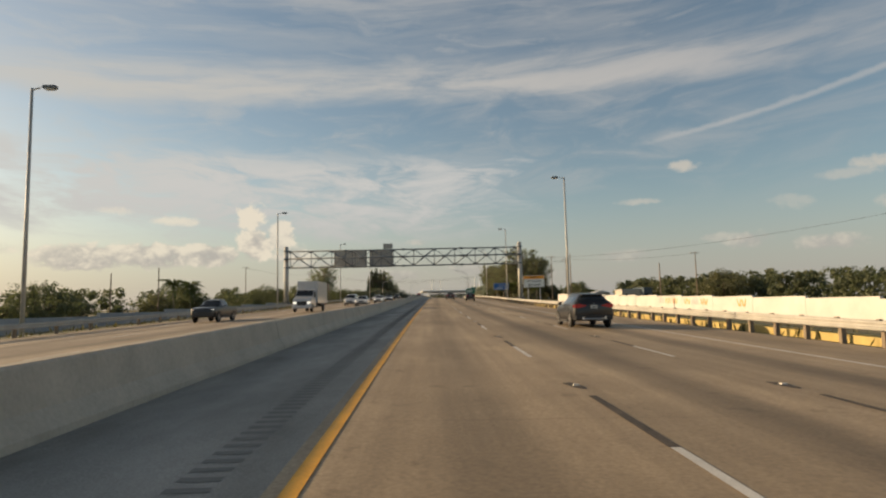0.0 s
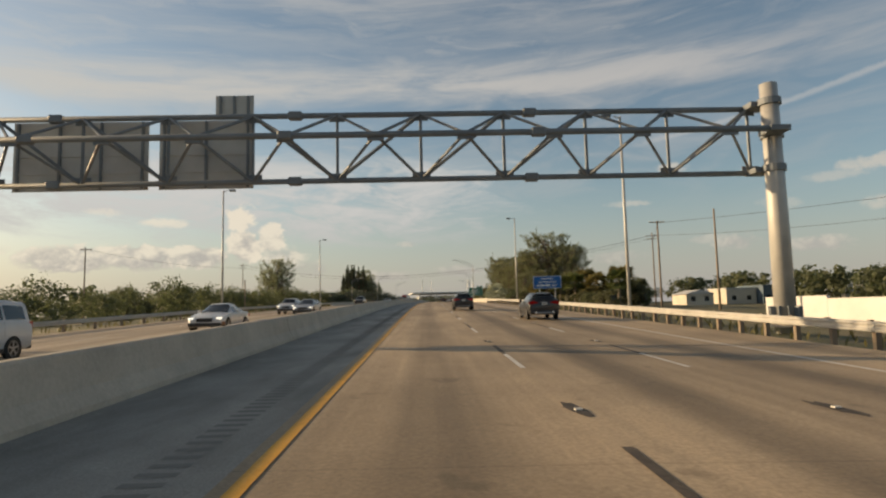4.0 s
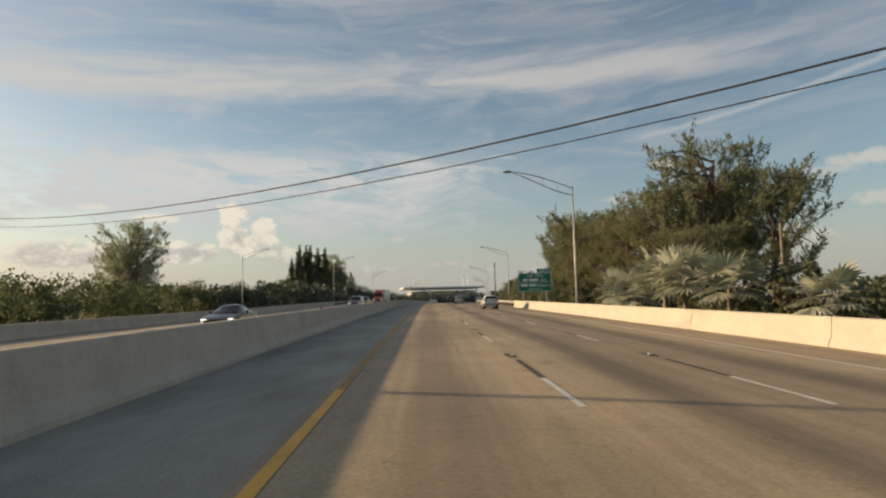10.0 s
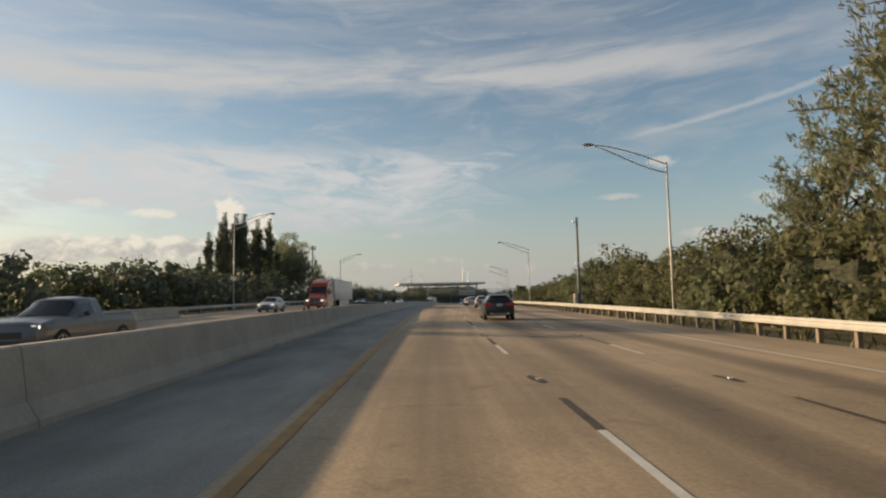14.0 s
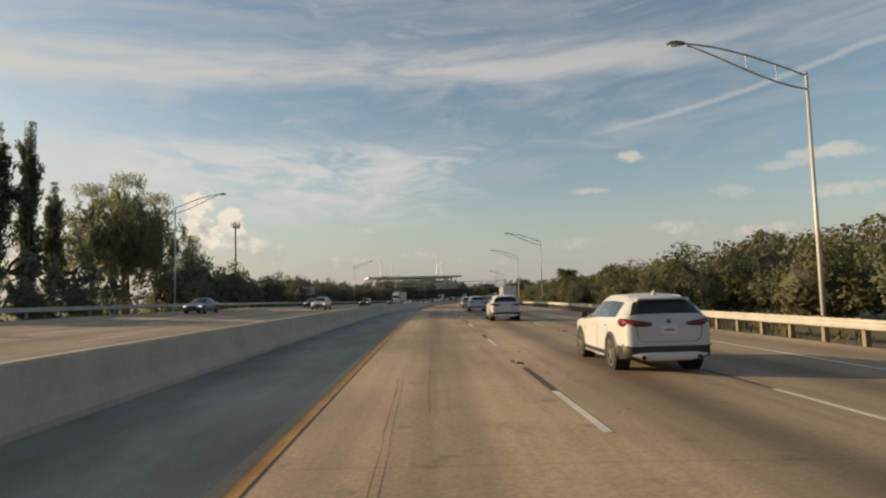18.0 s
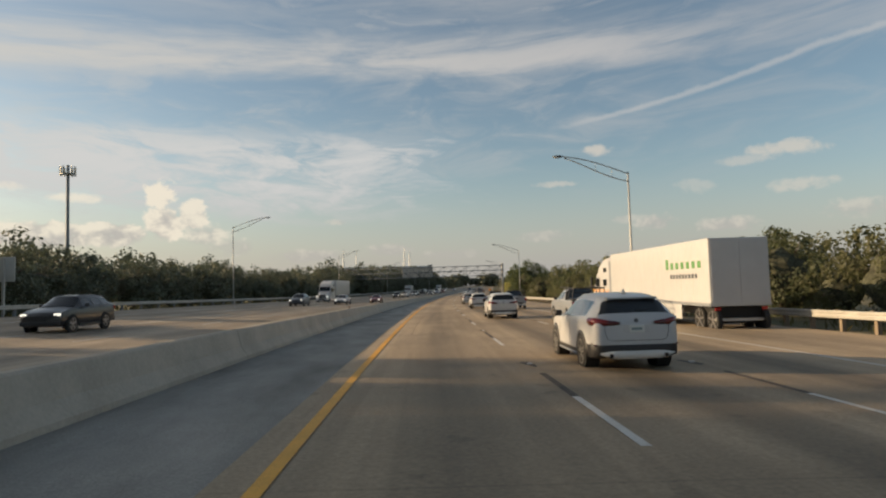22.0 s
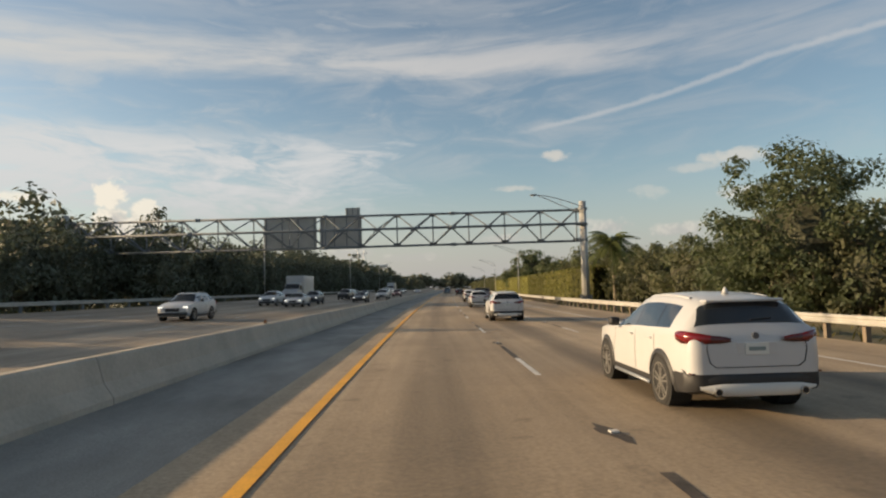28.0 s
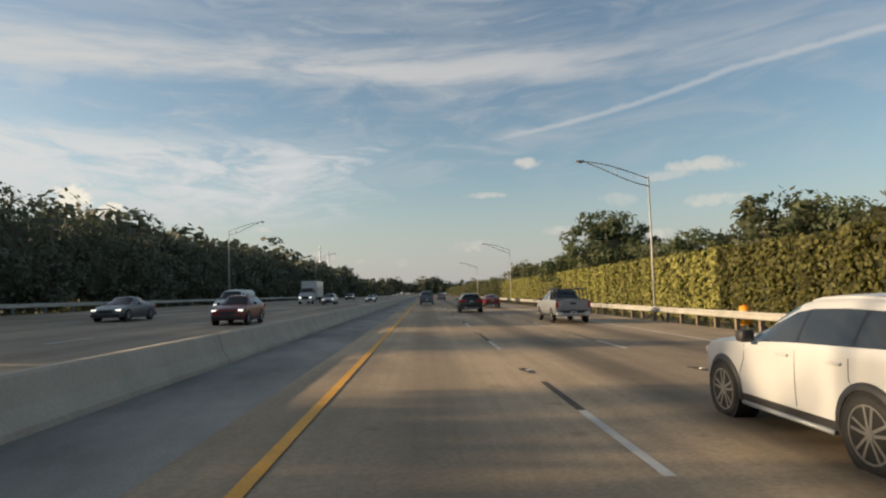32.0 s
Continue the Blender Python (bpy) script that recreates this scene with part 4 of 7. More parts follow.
# cell mast beyond the trees
e = thing("cell_mast", "tall slim cell mast with an antenna ring above the trees", "mast", m=stand(649, -96))
part("mast", tube((0, 0, -4), (0, 0, 36), 0.55, 0.35, 12), DULL_STEEL, e, smooth=True)
ring = part("platform", tube((0, 0, 33.6), (0, 0, 33.9), 1.5, 1.5, 16), DULL_STEEL, e)
for k in range(12):
    a = k * math.tau / 12
    part("antenna", box((-0.16, -0.1, 33.3), (0.16, 0.1, 35.6), Matrix.Rotation(a, 4, "Z") @ Matrix.Translation((0, 1.75, 0))), SIGN_BACK, ring)

# far_building: low buildings beyond the boundary wall
CREAM_WALL = mat("cream rendered wall", (0.52, 0.48, 0.40), 0.85, grain=0.06, stain=0.14, stain_scale=0.4)
BLUE_WALL = mat("blue-grey metal cladding", (0.10, 0.14, 0.18), 0.6, stain=0.12, stain_scale=0.5)
ROOF_PALE = mat("pale metal roof", (0.50, 0.50, 0.49), 0.6, stain=0.12, stain_scale=0.4)
for s, d, w, l, h, wall, roof, pitched, label in (
        (234, 72.5, 7, 9, 3.6, CREAM_WALL, ROOF_PALE, False, "low cream rendered building beyond the boundary wall"),
        (233, 78.6, 4.6, 12, 4.1, BLUE_WALL, BLUE_WALL, False, "blue-grey metal shed beside a cream building"),
        (226, 59.5, 6, 8, 2.6, CREAM_WALL, ROOF_PALE, True, "small cream house with a pale pitched roof"),
        (226, 96, 11, 12, 2.3, CREAM_WALL, ROOF_PALE, True, "long cream house with a pale metal roof"),
        (236, 86, 7, 9, 3.4, ROOF_PALE, ROOF_PALE, True, "pale shed with a pitched metal roof")):
    e = thing("building", label, "building", "low buildings beyond the wall", m=stand(s, d, land(s, d) - crossfall(s, d) - 0.2))
    part("walls", box((-w / 2, -l / 2, 0), (w / 2, l / 2, h)), wall, e)
    bm = bmesh.new()
    if pitched:
        P = [bm.verts.new(p) for p in ((-w / 2 - 0.4, -l / 2 - 0.3, h + 0.005), (w / 2 + 0.4, -l / 2 - 0.3, h + 0.005), (0, -l / 2 - 0.3, h + 0.16 * w), (-w / 2 - 0.4, l / 2 + 0.3, h + 0.005), (w / 2 + 0.4, l / 2 + 0.3, h + 0.005), (0, l / 2 + 0.3, h + 0.16 * w))]
        for f in ((0, 1, 2), (3, 5, 4), (0, 2, 5, 3), (1, 4, 5, 2), (0, 3, 4, 1)):
            bm.faces.new([P[i] for i in f])
    else:
        box_into(bm, (-w / 2 - 0.2, -l / 2 - 0.2, h + 0.005), (w / 2 + 0.2, l / 2 + 0.2, h + 0.3))
    part("roof", bm, roof, e)
    for k in range(max(2, int(w / 2.4))):
        x = -w / 2 + (k + 0.5) * w / max(2, int(w / 2.4))
        win = part("window", box((x - 0.5, -l / 2 - 0.03, 1.0), (x + 0.5, -l / 2 - 0.003, 2.1)), mat("dark window pane", (0.03, 0.035, 0.04), 0.15), e)
        part("frame", box((x - 0.56, -l / 2 - 0.045, 0.94), (x + 0.56, -l / 2 - 0.031, 1.0)), SIGN_WHITE, win)

# ---- plants ----
def leaf_mat(name, color, spread=0.2, rough=0.6, glow=0.25):
    m = mat(name, color, rough, spread=spread, grain=0.15, grain_scale=1.5)
    b = m.node_tree.nodes["Principled BSDF"]
    b.inputs["Specular IOR Level"].default_value = 0.25
    nt = m.node_tree
    tr = nt.nodes.new("ShaderNodeBsdfTranslucent")
    tr.inputs[0].default_value = (color[0] * 1.2, color[1] * 1.3, color[2] * 1.0, 1)
    mx = nt.nodes.new("ShaderNodeMixShader")
    mx.inputs[0].default_value = glow
    out = nt.nodes["Material Output"]
    nt.links.new(b.outputs[0], mx.inputs[1])
    nt.links.new(tr.outputs[0], mx.inputs[2])
    nt.links.new(mx.outputs[0], out.inputs["Surface"])
    return m


LEAF_DARK = leaf_mat("dark broad leaves", (0.105, 0.117, 0.067), 0.14, glow=0.42)
LEAF_WOOD = leaf_mat("grey-green wood leaves", (0.115, 0.127, 0.093), 0.14, glow=0.16)
LEAF_MID = leaf_mat("olive leaves", (0.118, 0.119, 0.066), 0.15, glow=0.42)
LEAF_DRY = leaf_mat("dry yellow-green leaves", (0.165, 0.138, 0.055))
LEAF_PINE = leaf_mat("feathery grey-green foliage", (0.175, 0.180, 0.112), 0.14, glow=0.46)
LEAF_FAN = leaf_mat("pale feathery foliage", (0.200, 0.210, 0.150), 0.14, glow=0.48)
LEAF_DEEP = leaf_mat("deep green leaves", (0.098, 0.118, 0.062), glow=0.36)
LEAF_COL = leaf_mat("dark plume foliage", (0.085, 0.098, 0.066), glow=0.32)
LEAF_SILVER = leaf_mat("silver-grey palm leaves", (0.30, 0.31, 0.26), glow=0.3)
LEAF_PALM = leaf_mat("palm leaves", (0.085, 0.100, 0.035))
LEAF_HEDGE = leaf_mat("hedge leaves", (0.168, 0.164, 0.046), 0.5, glow=0.3)
BARK = mat("grey-brown bark", (0.13, 0.10, 0.075), 0.9, grain=0.3, grain_scale=12, stain=0.2)
PALM_BARK = mat("ringed palm trunk", (0.24, 0.20, 0.15), 0.9, grain=0.3, grain_scale=20)


def quads_mesh(name, centre, along, across):
    """One mesh of loose leaf quads from arrays of centres and half axes."""
    n = len(centre)
    v = np.empty((n, 4, 3))
    v[:, 0], v[:, 1], v[:, 2], v[:, 3] = centre - along, centre + across, centre + along, centre - across
    me = bpy.data.meshes.new(name)
    me.from_pydata(v.reshape(-1, 3).tolist(), [], np.arange(4 * n).reshape(n, 4).tolist())
    return me


def leaves_part(name, centre, along, across, material, parent, label=""):
    me = quads_mesh(name, centre, along, across)
    me.materials.append(material)
    ob = new(name, me)
    ob.parent = parent
    if label:
        ob["label"] = label
    return ob


def unit(r, n):
    v = r.normal(size=(n, 3))
    return v / np.linalg.norm(v, axis=1, keepdims=True)


def clump_leaves(r, centres, radii, per, size, flat=0.75, up=0.25):
    n = len(centres) * per
    c = np.repeat(centres, per, 0)
    rad = np.repeat(radii, per)[:, None]
    p = c + unit(r, n) * rad * (0.55 + 0.5 * r.random((n, 1))) * np.array([1, 1, flat])
    nrm = (p - c) / rad + unit(r, n) * 0.5 + np.array([0, 0, up])
    nrm /= np.linalg.norm(nrm, axis=1, keepdims=True)
    a = np.cross(nrm, unit(r, n))
    a /= np.linalg.norm(a, axis=1, keepdims=True) + 1e-6
    b = np.cross(nrm, a)
    s = size * (0.6 + 0.8 * r.random((n, 1)))
    return p, a * s, b * s * 0.55


def limbs(r, trunk_h, ends, r0, z0=-0.8):
    """Tapered trunk with limbs that bend out to the given ends."""
    bm = bmesh.new()
    lean = r.normal(size=2) * 0.03 * trunk_h
    p = [Vector((lean[0] * u * u, lean[1] * u * u, z0 + (trunk_h - z0) * u)) for u in (0, 0.3, 0.6, 1.0)]
    for k, (a, b) in enumerate(zip(p, p[1:])):
        tube_into(bm, a, b, r0 * (1 - 0.22 * k), r0 * (1 - 0.22 * (k + 1)), 8, k == 0)
    for e in ends:
        a = p[1].lerp(p[3], r.random())
        e = Vector(e)
        m = a.lerp(e, 0.5) + Vector((0, 0, 0.12 * (e - a).length))
        tube_into(bm, a, m, r0 * 0.38, r0 * 0.25, 6, False)
        tube_into(bm, m, e, r0 * 0.25, r0 * 0.08, 5, False)
    return bm


# dark fill for crown cores: the shade between leaves is put into its colour
CROWN_SHADE = mat("shaded inner growth", (0.060, 0.062, 0.038), 0.95, grain=0.75, grain_scale=4.5, stain=0.4, stain_scale=1.2, bump=1.0, bump_scale=5)


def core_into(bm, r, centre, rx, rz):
    """Uneven solid heart of a dense crown, dark in place of the shade inside."""
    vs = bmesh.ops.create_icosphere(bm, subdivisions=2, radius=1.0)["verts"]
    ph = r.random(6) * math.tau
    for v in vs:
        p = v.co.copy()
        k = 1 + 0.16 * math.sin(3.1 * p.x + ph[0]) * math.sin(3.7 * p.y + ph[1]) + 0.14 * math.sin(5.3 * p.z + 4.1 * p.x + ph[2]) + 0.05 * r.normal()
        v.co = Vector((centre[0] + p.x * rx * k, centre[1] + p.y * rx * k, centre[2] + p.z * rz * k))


def broadleaf(seed, h, w, material, clumps=38, per=60, size=0.26, low=0.12, ragged=0.35, tag="tree"):
    r = np.random.default_rng(seed)
    e = thing(tag, "", "tree" if tag == "tree" else "bush")
    c = []
    while len(c) < clumps:
        q = unit(r, 1)[0] * (0.35 + 0.65 * r.random() ** 0.5)
        z = h * (low + (1 - low) * (0.5 + 0.5 * q[2]))
        taper = 0.72 + 0.28 * math.sin(math.pi * min(1, max(0, (z / h - low) / (1 - low))) ** 0.8)
        c.append((q[0] * w / 2 * taper, q[1] * w / 2 * taper, z - 0.06 * h))
    c = np.array(c) + r.normal(size=(clumps, 3)) * ragged * np.array([1, 1, 0.6])
    rad = w * (0.10 + 0.10 * r.random(clumps)) * (0.66 if clumps > 60 else 1.0)
    part("trunk", limbs(r, h * 0.62, c[:: max(1, clumps // 9)], 0.028 * h + 0.03), BARK, e)
    leaves_part("crown", *clump_leaves(r, c, rad, per, size), material, e)
    # solid core painted as the shade deep in the crown
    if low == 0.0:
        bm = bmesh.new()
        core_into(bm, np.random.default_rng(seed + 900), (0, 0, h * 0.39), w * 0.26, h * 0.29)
        part("inner_growth", bm, CROWN_SHADE, e)
    return e


def feather_tree(seed, h, w, material, limbs_n=26, per=150, tag="tree", narrow=False, upsweep=0.42, fan=False):
    """Tall tree of upswept limbs hung with fine drooping sprays."""
    r = np.random.default_rng(seed)
    e = thing(tag, "", "tree")
    P, A, B, ends = [], [], [], []
    for k in range(limbs_n):
        z0 = h * (0.12 + 0.75 * (k + r.random()) / limbs_n)
        ang = r.random() * math.tau
        if narrow:
            reach = w / 2 * (0.45 + 0.55 * r.random()) * (1.0 - 0.60 * (z0 / h) ** 2.0) * (0.55 + 0.45 * min(1, z0 / (0.3 * h)))
            rise = 1.9 * reach + h * 0.03
        else:
            if fan:         # stems that spread from low on the trunk
                z0 = h * (0.04 + 0.30 * r.random())
            round_ = math.sqrt(max(0.05, 1 - ((z0 / h - 0.46) / 0.56) ** 2))
            reach = w / 2 * (0.35 + 0.65 * r.random() ** 0.6) * round_
            rise = upsweep * reach + h * 0.02
        tip = np.array([math.cos(ang) * reach, math.sin(ang) * reach, min(h, z0 + rise)])
        if fan:
            open_ = r.random() ** 0.7
            tip = np.array([math.cos(ang) * w / 2 * open_, math.sin(ang) * w / 2 * open_, h * (1.0 - 0.42 * open_ ** 1.5) * (0.74 + 0.26 * r.random())])
        ends.append(tip)
        base = np.array([0, 0, z0])
        axis_ = (tip - base) / np.linalg.norm(tip - base)
        if narrow:
            u = r.random(per) ** 0.7
            line = base + (tip - base) * u[:, None]
            spread = (0.10 + 0.10 * u[:, None]) * reach + 0.25
            p = line + np.clip(r.normal(size=(per, 3)), -1.7, 1.7) * spread * np.array([0.6, 0.6, 0.5])
            way = np.repeat(axis_[None], per, 0)
        else:           # plumes on the twigs of each limb
            twigs = 9
            each = per // twigs
            start = base + (tip - base) * np.clip(0.30 + 0.72 * r.random((twigs, 1)) ** 0.8, 0, 1)
            way_t = axis_ * 0.7 + unit(r, twigs) * 0.75 + np.array([0, 0, 0.45])
            way_t /= np.linalg.norm(way_t, axis=1, keepdims=True)
            long_ = h * (0.055 + 0.075 * r.random((twigs, 1)))
            u = r.random((twigs, each, 1))
            way = np.repeat(way_t, each, 0)
            p = (start[:, None] + way_t[:, None] * long_[:, None] * u).reshape(-1, 3)
            thick = (0.030 * h * (1.05 - 0.8 * u)).reshape(-1, 1)
            p = p + np.clip(r.normal(size=p.shape), -1.6, 1.6) * thick * 0.55
        m_ = len(p)
        d = way + r.normal(size=(m_, 3)) * 0.5 + np.array([0, 0, 0.1])
        d /= np.linalg.norm(d, axis=1, keepdims=True)
        a = d * (0.15 + 0.20 * r.random((m_, 1)))
        b = np.cross(d, unit(r, m_)) * (0.085 if narrow or fan else 0.062)
        P.append(p), A.append(a), B.append(b)
    k = per * 2
    top = np.array([0, 0, h]) + np.clip(r.normal(size=(k, 3)), -1.5, 1.5) * np.array([0.35, 0.35, 0.06 * h]) * (1.0 if narrow else 0.5) * np.array([1.0 if narrow else 7.0] * 2 + [1.0])
    d = np.array([0, 0, 1.0]) + r.normal(size=(k, 3)) * 0.4
    d /= np.linalg.norm(d, axis=1, keepdims=True)
    P.append(top), A.append(d * 0.28), B.append(np.cross(d, unit(r, k)) * 0.06)
    part("trunk", limbs(r, h * 0.93, ends[::2], 0.018 * h + 0.05), BARK, e)
    leaves_part("crown", np.concatenate(P), np.concatenate(A), np.concatenate(B), material, e)
    return e


def palm(seed, h, material, fronds=20, length=2.6, fan=False, skirt=True):
    r = np.random.default_rng(seed)
    e = thing("palm", "", "palm")
    bm = bmesh.new()
    pts = [Vector((0.03 * h * u * u, 0.02 * h * u, -0.8 + (h + 0.8) * u)) for u in np.linspace(0, 1, 9)]
    for k, (a, b) in enumerate(zip(pts, pts[1:])):
        tube_into(bm, a, b, 0.17 - 0.006 * k, 0.19 - 0.006 * k if k % 2 else 0.155 - 0.006 * k, 8, k == 0)
    part("trunk", bm, PALM_BARK, e)
    top = np.array(pts[-1])
    for k in range(fronds):
        ang = k * 2.4 + r.random() * 0.4
        lift = 1.15 - 1.75 * k / fronds
        L = length * (0.8 + 0.35 * r.random())
        out = np.array([math.cos(ang), math.sin(ang), 0])
        side = np.array([-math.sin(ang), math.cos(ang), 0])
        bm = bmesh.new()
        if fan:
            stalk = L * 0.45
            hub = top + out * stalk * math.cos(lift) + np.array([0, 0, stalk * math.sin(lift)])
            fdir = out * math.cos(lift) + np.array([0, 0, math.sin(lift)])
            vh = bm.verts.new(hub)
            bm.faces.new((vh, bm.verts.new(top - side * 0.04), bm.verts.new(top + side * 0.04)))
            for j in range(15):
                q = (j - 7) / 7 * 1.6
                d = fdir * math.cos(q) + side * math.sin(q) + np.array([0, 0, -0.10 - 0.05 * abs(q)])
                w = np.cross(d, np.cross(fdir, side)) * 0.12
                mid = hub + d * L * 0.30
                tip = hub + d * L * 0.56 + np.array([0, 0, -0.10 * L * r.random()])
                bm.faces.new((vh, bm.verts.new(mid - w), bm.verts.new(tip), bm.verts.new(mid + w)))
        else:
            n_ = 24
            rib = []
            for j in range(n_ + 1):
                u = j / n_
                c = top + out * L * u * math.cos(lift * (1 - 0.3 * u)) + np.array([0, 0, L * (u * math.sin(lift) - 0.62 * u * u)])
                rib.append((c, bm.verts.new(c)))
            for j in range(n_):
                u = (j + 0.5) / n_
                w = 0.62 * math.sin(math.pi * (0.10 + 0.85 * u)) * L / 2.6
                for sgn in (-1, 1):
                    d = side * sgn * 0.8 + out * 0.55 + np.array([0, 0, -0.55 - 0.3 * r.random()])
                    bm.faces.new((rib[j][1], rib[j + 1][1], bm.verts.new((rib[j][0] + rib[j + 1][0]) / 2 + d * w * (0.85 + 0.3 * r.random()))))
        part("frond", bm, material, e)
    return e


def spread_along(protos, rows_, label, group, seed):
    """Copies of a few prototypes at (s, d, scale) with random turns."""
    r = np.random.default_rng(seed)
    used = set()
    for s, d, k in rows_:
        i = int(r.integers(len(protos)))
        p = protos[i]
        e_ = left_edge(s)
        drop = land(s, d) - (crossfall(s, d))
        m = stand(s, d, drop, float(r.random() * 360), float(k))
        if i in used:
            tagged(copy_thing(p, m @ Matrix.Scale(1 / p.scale[0], 4)), label, group=group)
        else:
            used.add(i)
            p.matrix_basis = m
            tagged(p, label, group=group)
    for i, p in enumerate(protos):
        if i not in used:
            for o in [*p.children_recursive, p]:
                bpy.data.objects.remove(o)


def mass(name, label, category, arrays, rows_, material, seed):
    """Many far plants as one mesh of leaves."""
    r = np.random.default_rng(seed)
    P, A, B = [], [], []
    for s, d, k in rows_:
        p, a, b = arrays[int(r.integers(len(arrays)))]
        t = r.random() * math.tau
        R = np.array([[math.cos(t), -math.sin(t), 0], [math.sin(t), math.cos(t), 0], [0, 0, 1]]) * k
        o = np.array(at(s, d, land(s, d), False))
        P.append(p @ R.T + o), A.append(a @ R.T), B.append(b @ R.T)
    ob = leaves_part(name, np.concatenate(P), np.concatenate(A), np.concatenate(B), material, None)
    return tagged(ob, label, category, kind="stuff")


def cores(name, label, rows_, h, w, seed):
    """Hearts of a row of far crowns as one mesh, their shade painted as dark colour."""
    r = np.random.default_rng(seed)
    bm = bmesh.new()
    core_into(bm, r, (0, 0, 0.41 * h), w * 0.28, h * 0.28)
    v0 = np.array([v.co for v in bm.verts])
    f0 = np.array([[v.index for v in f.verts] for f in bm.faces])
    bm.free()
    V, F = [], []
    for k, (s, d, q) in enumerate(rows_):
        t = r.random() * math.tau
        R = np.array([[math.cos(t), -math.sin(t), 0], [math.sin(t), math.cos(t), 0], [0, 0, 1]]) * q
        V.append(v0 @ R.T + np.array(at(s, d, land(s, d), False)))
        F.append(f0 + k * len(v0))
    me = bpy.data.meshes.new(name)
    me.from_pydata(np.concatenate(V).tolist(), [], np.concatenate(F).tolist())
    me.materials.append(CROWN_SHADE)
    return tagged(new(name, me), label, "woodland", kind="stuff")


def blob_leaves(seed, h, w, clumps, per, size):
    r = np.random.default_rng(seed)
    q = unit(r, clumps) * (0.4 + 0.6 * r.random((clumps, 1)) ** 0.5)
    c = np.stack([q[:, 0] * w / 2, q[:, 1] * w / 2, h * (0.48 + 0.44 * q[:, 2])], 1)
    return clump_leaves(r, c, w * (0.12 + 0.09 * r.random(clumps)), per, size)


rng = np.random.default_rng(5)


def belt(s0, s1, step, d0, d1, k0, k1, jitter=1.5):
    out = []
    s = s0
    while s < s1:
        u = (s - s0) / max(1, s1 - s0)
        out.append((s + rng.normal() * 0.3 * step, d0 + (d1 - d0) * u + rng.normal() * jitter, (k0 + (k1 - k0) * u) * (0.82 + 0.36 * rng.random())))
        s += step
    return out


def retop(rows_, spans):
    """Scale the trees that stand within each span of the road."""
    out = []
    for s, d, q in rows_:
        for s0, s1, k in spans:
            if s0 <= s < s1:
                q *= k
        out.append((s, d, q))
    return out


LOW_TOPS = ((734.5, 741.0, 0.80), (768.5, 776.5, 0.74), (781.5, 788.5, 0.78))
# dark wood along the far carriageway, taller and taller
wood = [broadleaf(11, 9.5, 8.5, LEAF_WOOD, 46, 64, 0.195, 0.0), broadleaf(12, 9.0, 9.5, LEAF_WOOD, 46, 64, 0.195, 0.0), broadleaf(13, 10.0, 8.0, LEAF_WOOD, 46, 64, 0.195, 0.0), broadleaf(14, 8.5, 8.0, LEAF_WOOD, 46, 64, 0.195, 0.0)]
spread_along(wood, belt(402, 470, 6.5, -37.5, -38, 0.42, 0.48) + belt(500, 700, 5.0, -38, -39, 0.66, 0.84) + retop(belt(702, 930, 5.4, -39, -40, 1.10, 1.32), LOW_TOPS) + [(742.5, -40.5, 1.27), (748.5, -39.5, 1.24), (767.0, -40.5, 1.22), (779.4, -41, 1.30), (791.5, -40, 1.30)], "dense dark broadleaf tree in the shaded wood", "wood along the far carriageway", 21)
far = [blob_leaves(101, 9, 10, 24, 21, 0.55), blob_leaves(102, 10, 9, 24, 21, 0.55), blob_leaves(103, 8, 10, 24, 21, 0.55)]
WOOD_ROWS = belt(505, 718, 6.4, -47, -49, 1.04, 1.14, 1.6) + retop(belt(720, 960, 6.0, -48, -49, 1.48, 1.62, 1.6), LOW_TOPS)
mass("woodland", "dark woodland rising behind the first row of trees", "woodland", [blob_leaves(106, 9, 10, 28, 46, 0.28), blob_leaves(107, 10, 9, 28, 46, 0.28)], WOOD_ROWS, LEAF_WOOD, 44)
# dark lumps added behind the leaves as painted shade
cores("woodland_shade", "solid dark cores painted as shade inside the dark woodland", WOOD_ROWS, 9.5, 9.5, 45)
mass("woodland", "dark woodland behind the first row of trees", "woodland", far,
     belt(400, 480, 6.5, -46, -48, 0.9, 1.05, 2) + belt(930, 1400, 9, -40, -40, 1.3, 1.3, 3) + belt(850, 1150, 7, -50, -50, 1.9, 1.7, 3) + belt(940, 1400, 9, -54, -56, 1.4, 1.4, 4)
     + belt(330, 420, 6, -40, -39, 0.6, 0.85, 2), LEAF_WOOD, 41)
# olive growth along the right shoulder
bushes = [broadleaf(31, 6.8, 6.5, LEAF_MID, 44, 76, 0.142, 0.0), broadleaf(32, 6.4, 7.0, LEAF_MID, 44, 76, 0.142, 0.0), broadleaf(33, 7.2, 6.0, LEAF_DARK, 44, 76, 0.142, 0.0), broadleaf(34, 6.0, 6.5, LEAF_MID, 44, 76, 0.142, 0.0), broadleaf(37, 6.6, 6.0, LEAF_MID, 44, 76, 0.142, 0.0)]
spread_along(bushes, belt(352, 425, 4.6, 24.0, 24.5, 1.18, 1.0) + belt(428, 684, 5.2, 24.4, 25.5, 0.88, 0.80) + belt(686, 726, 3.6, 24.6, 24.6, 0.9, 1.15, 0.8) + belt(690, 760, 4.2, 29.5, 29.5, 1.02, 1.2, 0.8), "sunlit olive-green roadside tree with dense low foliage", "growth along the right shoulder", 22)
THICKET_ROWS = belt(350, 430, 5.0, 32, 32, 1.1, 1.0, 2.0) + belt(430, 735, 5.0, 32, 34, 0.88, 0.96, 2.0)
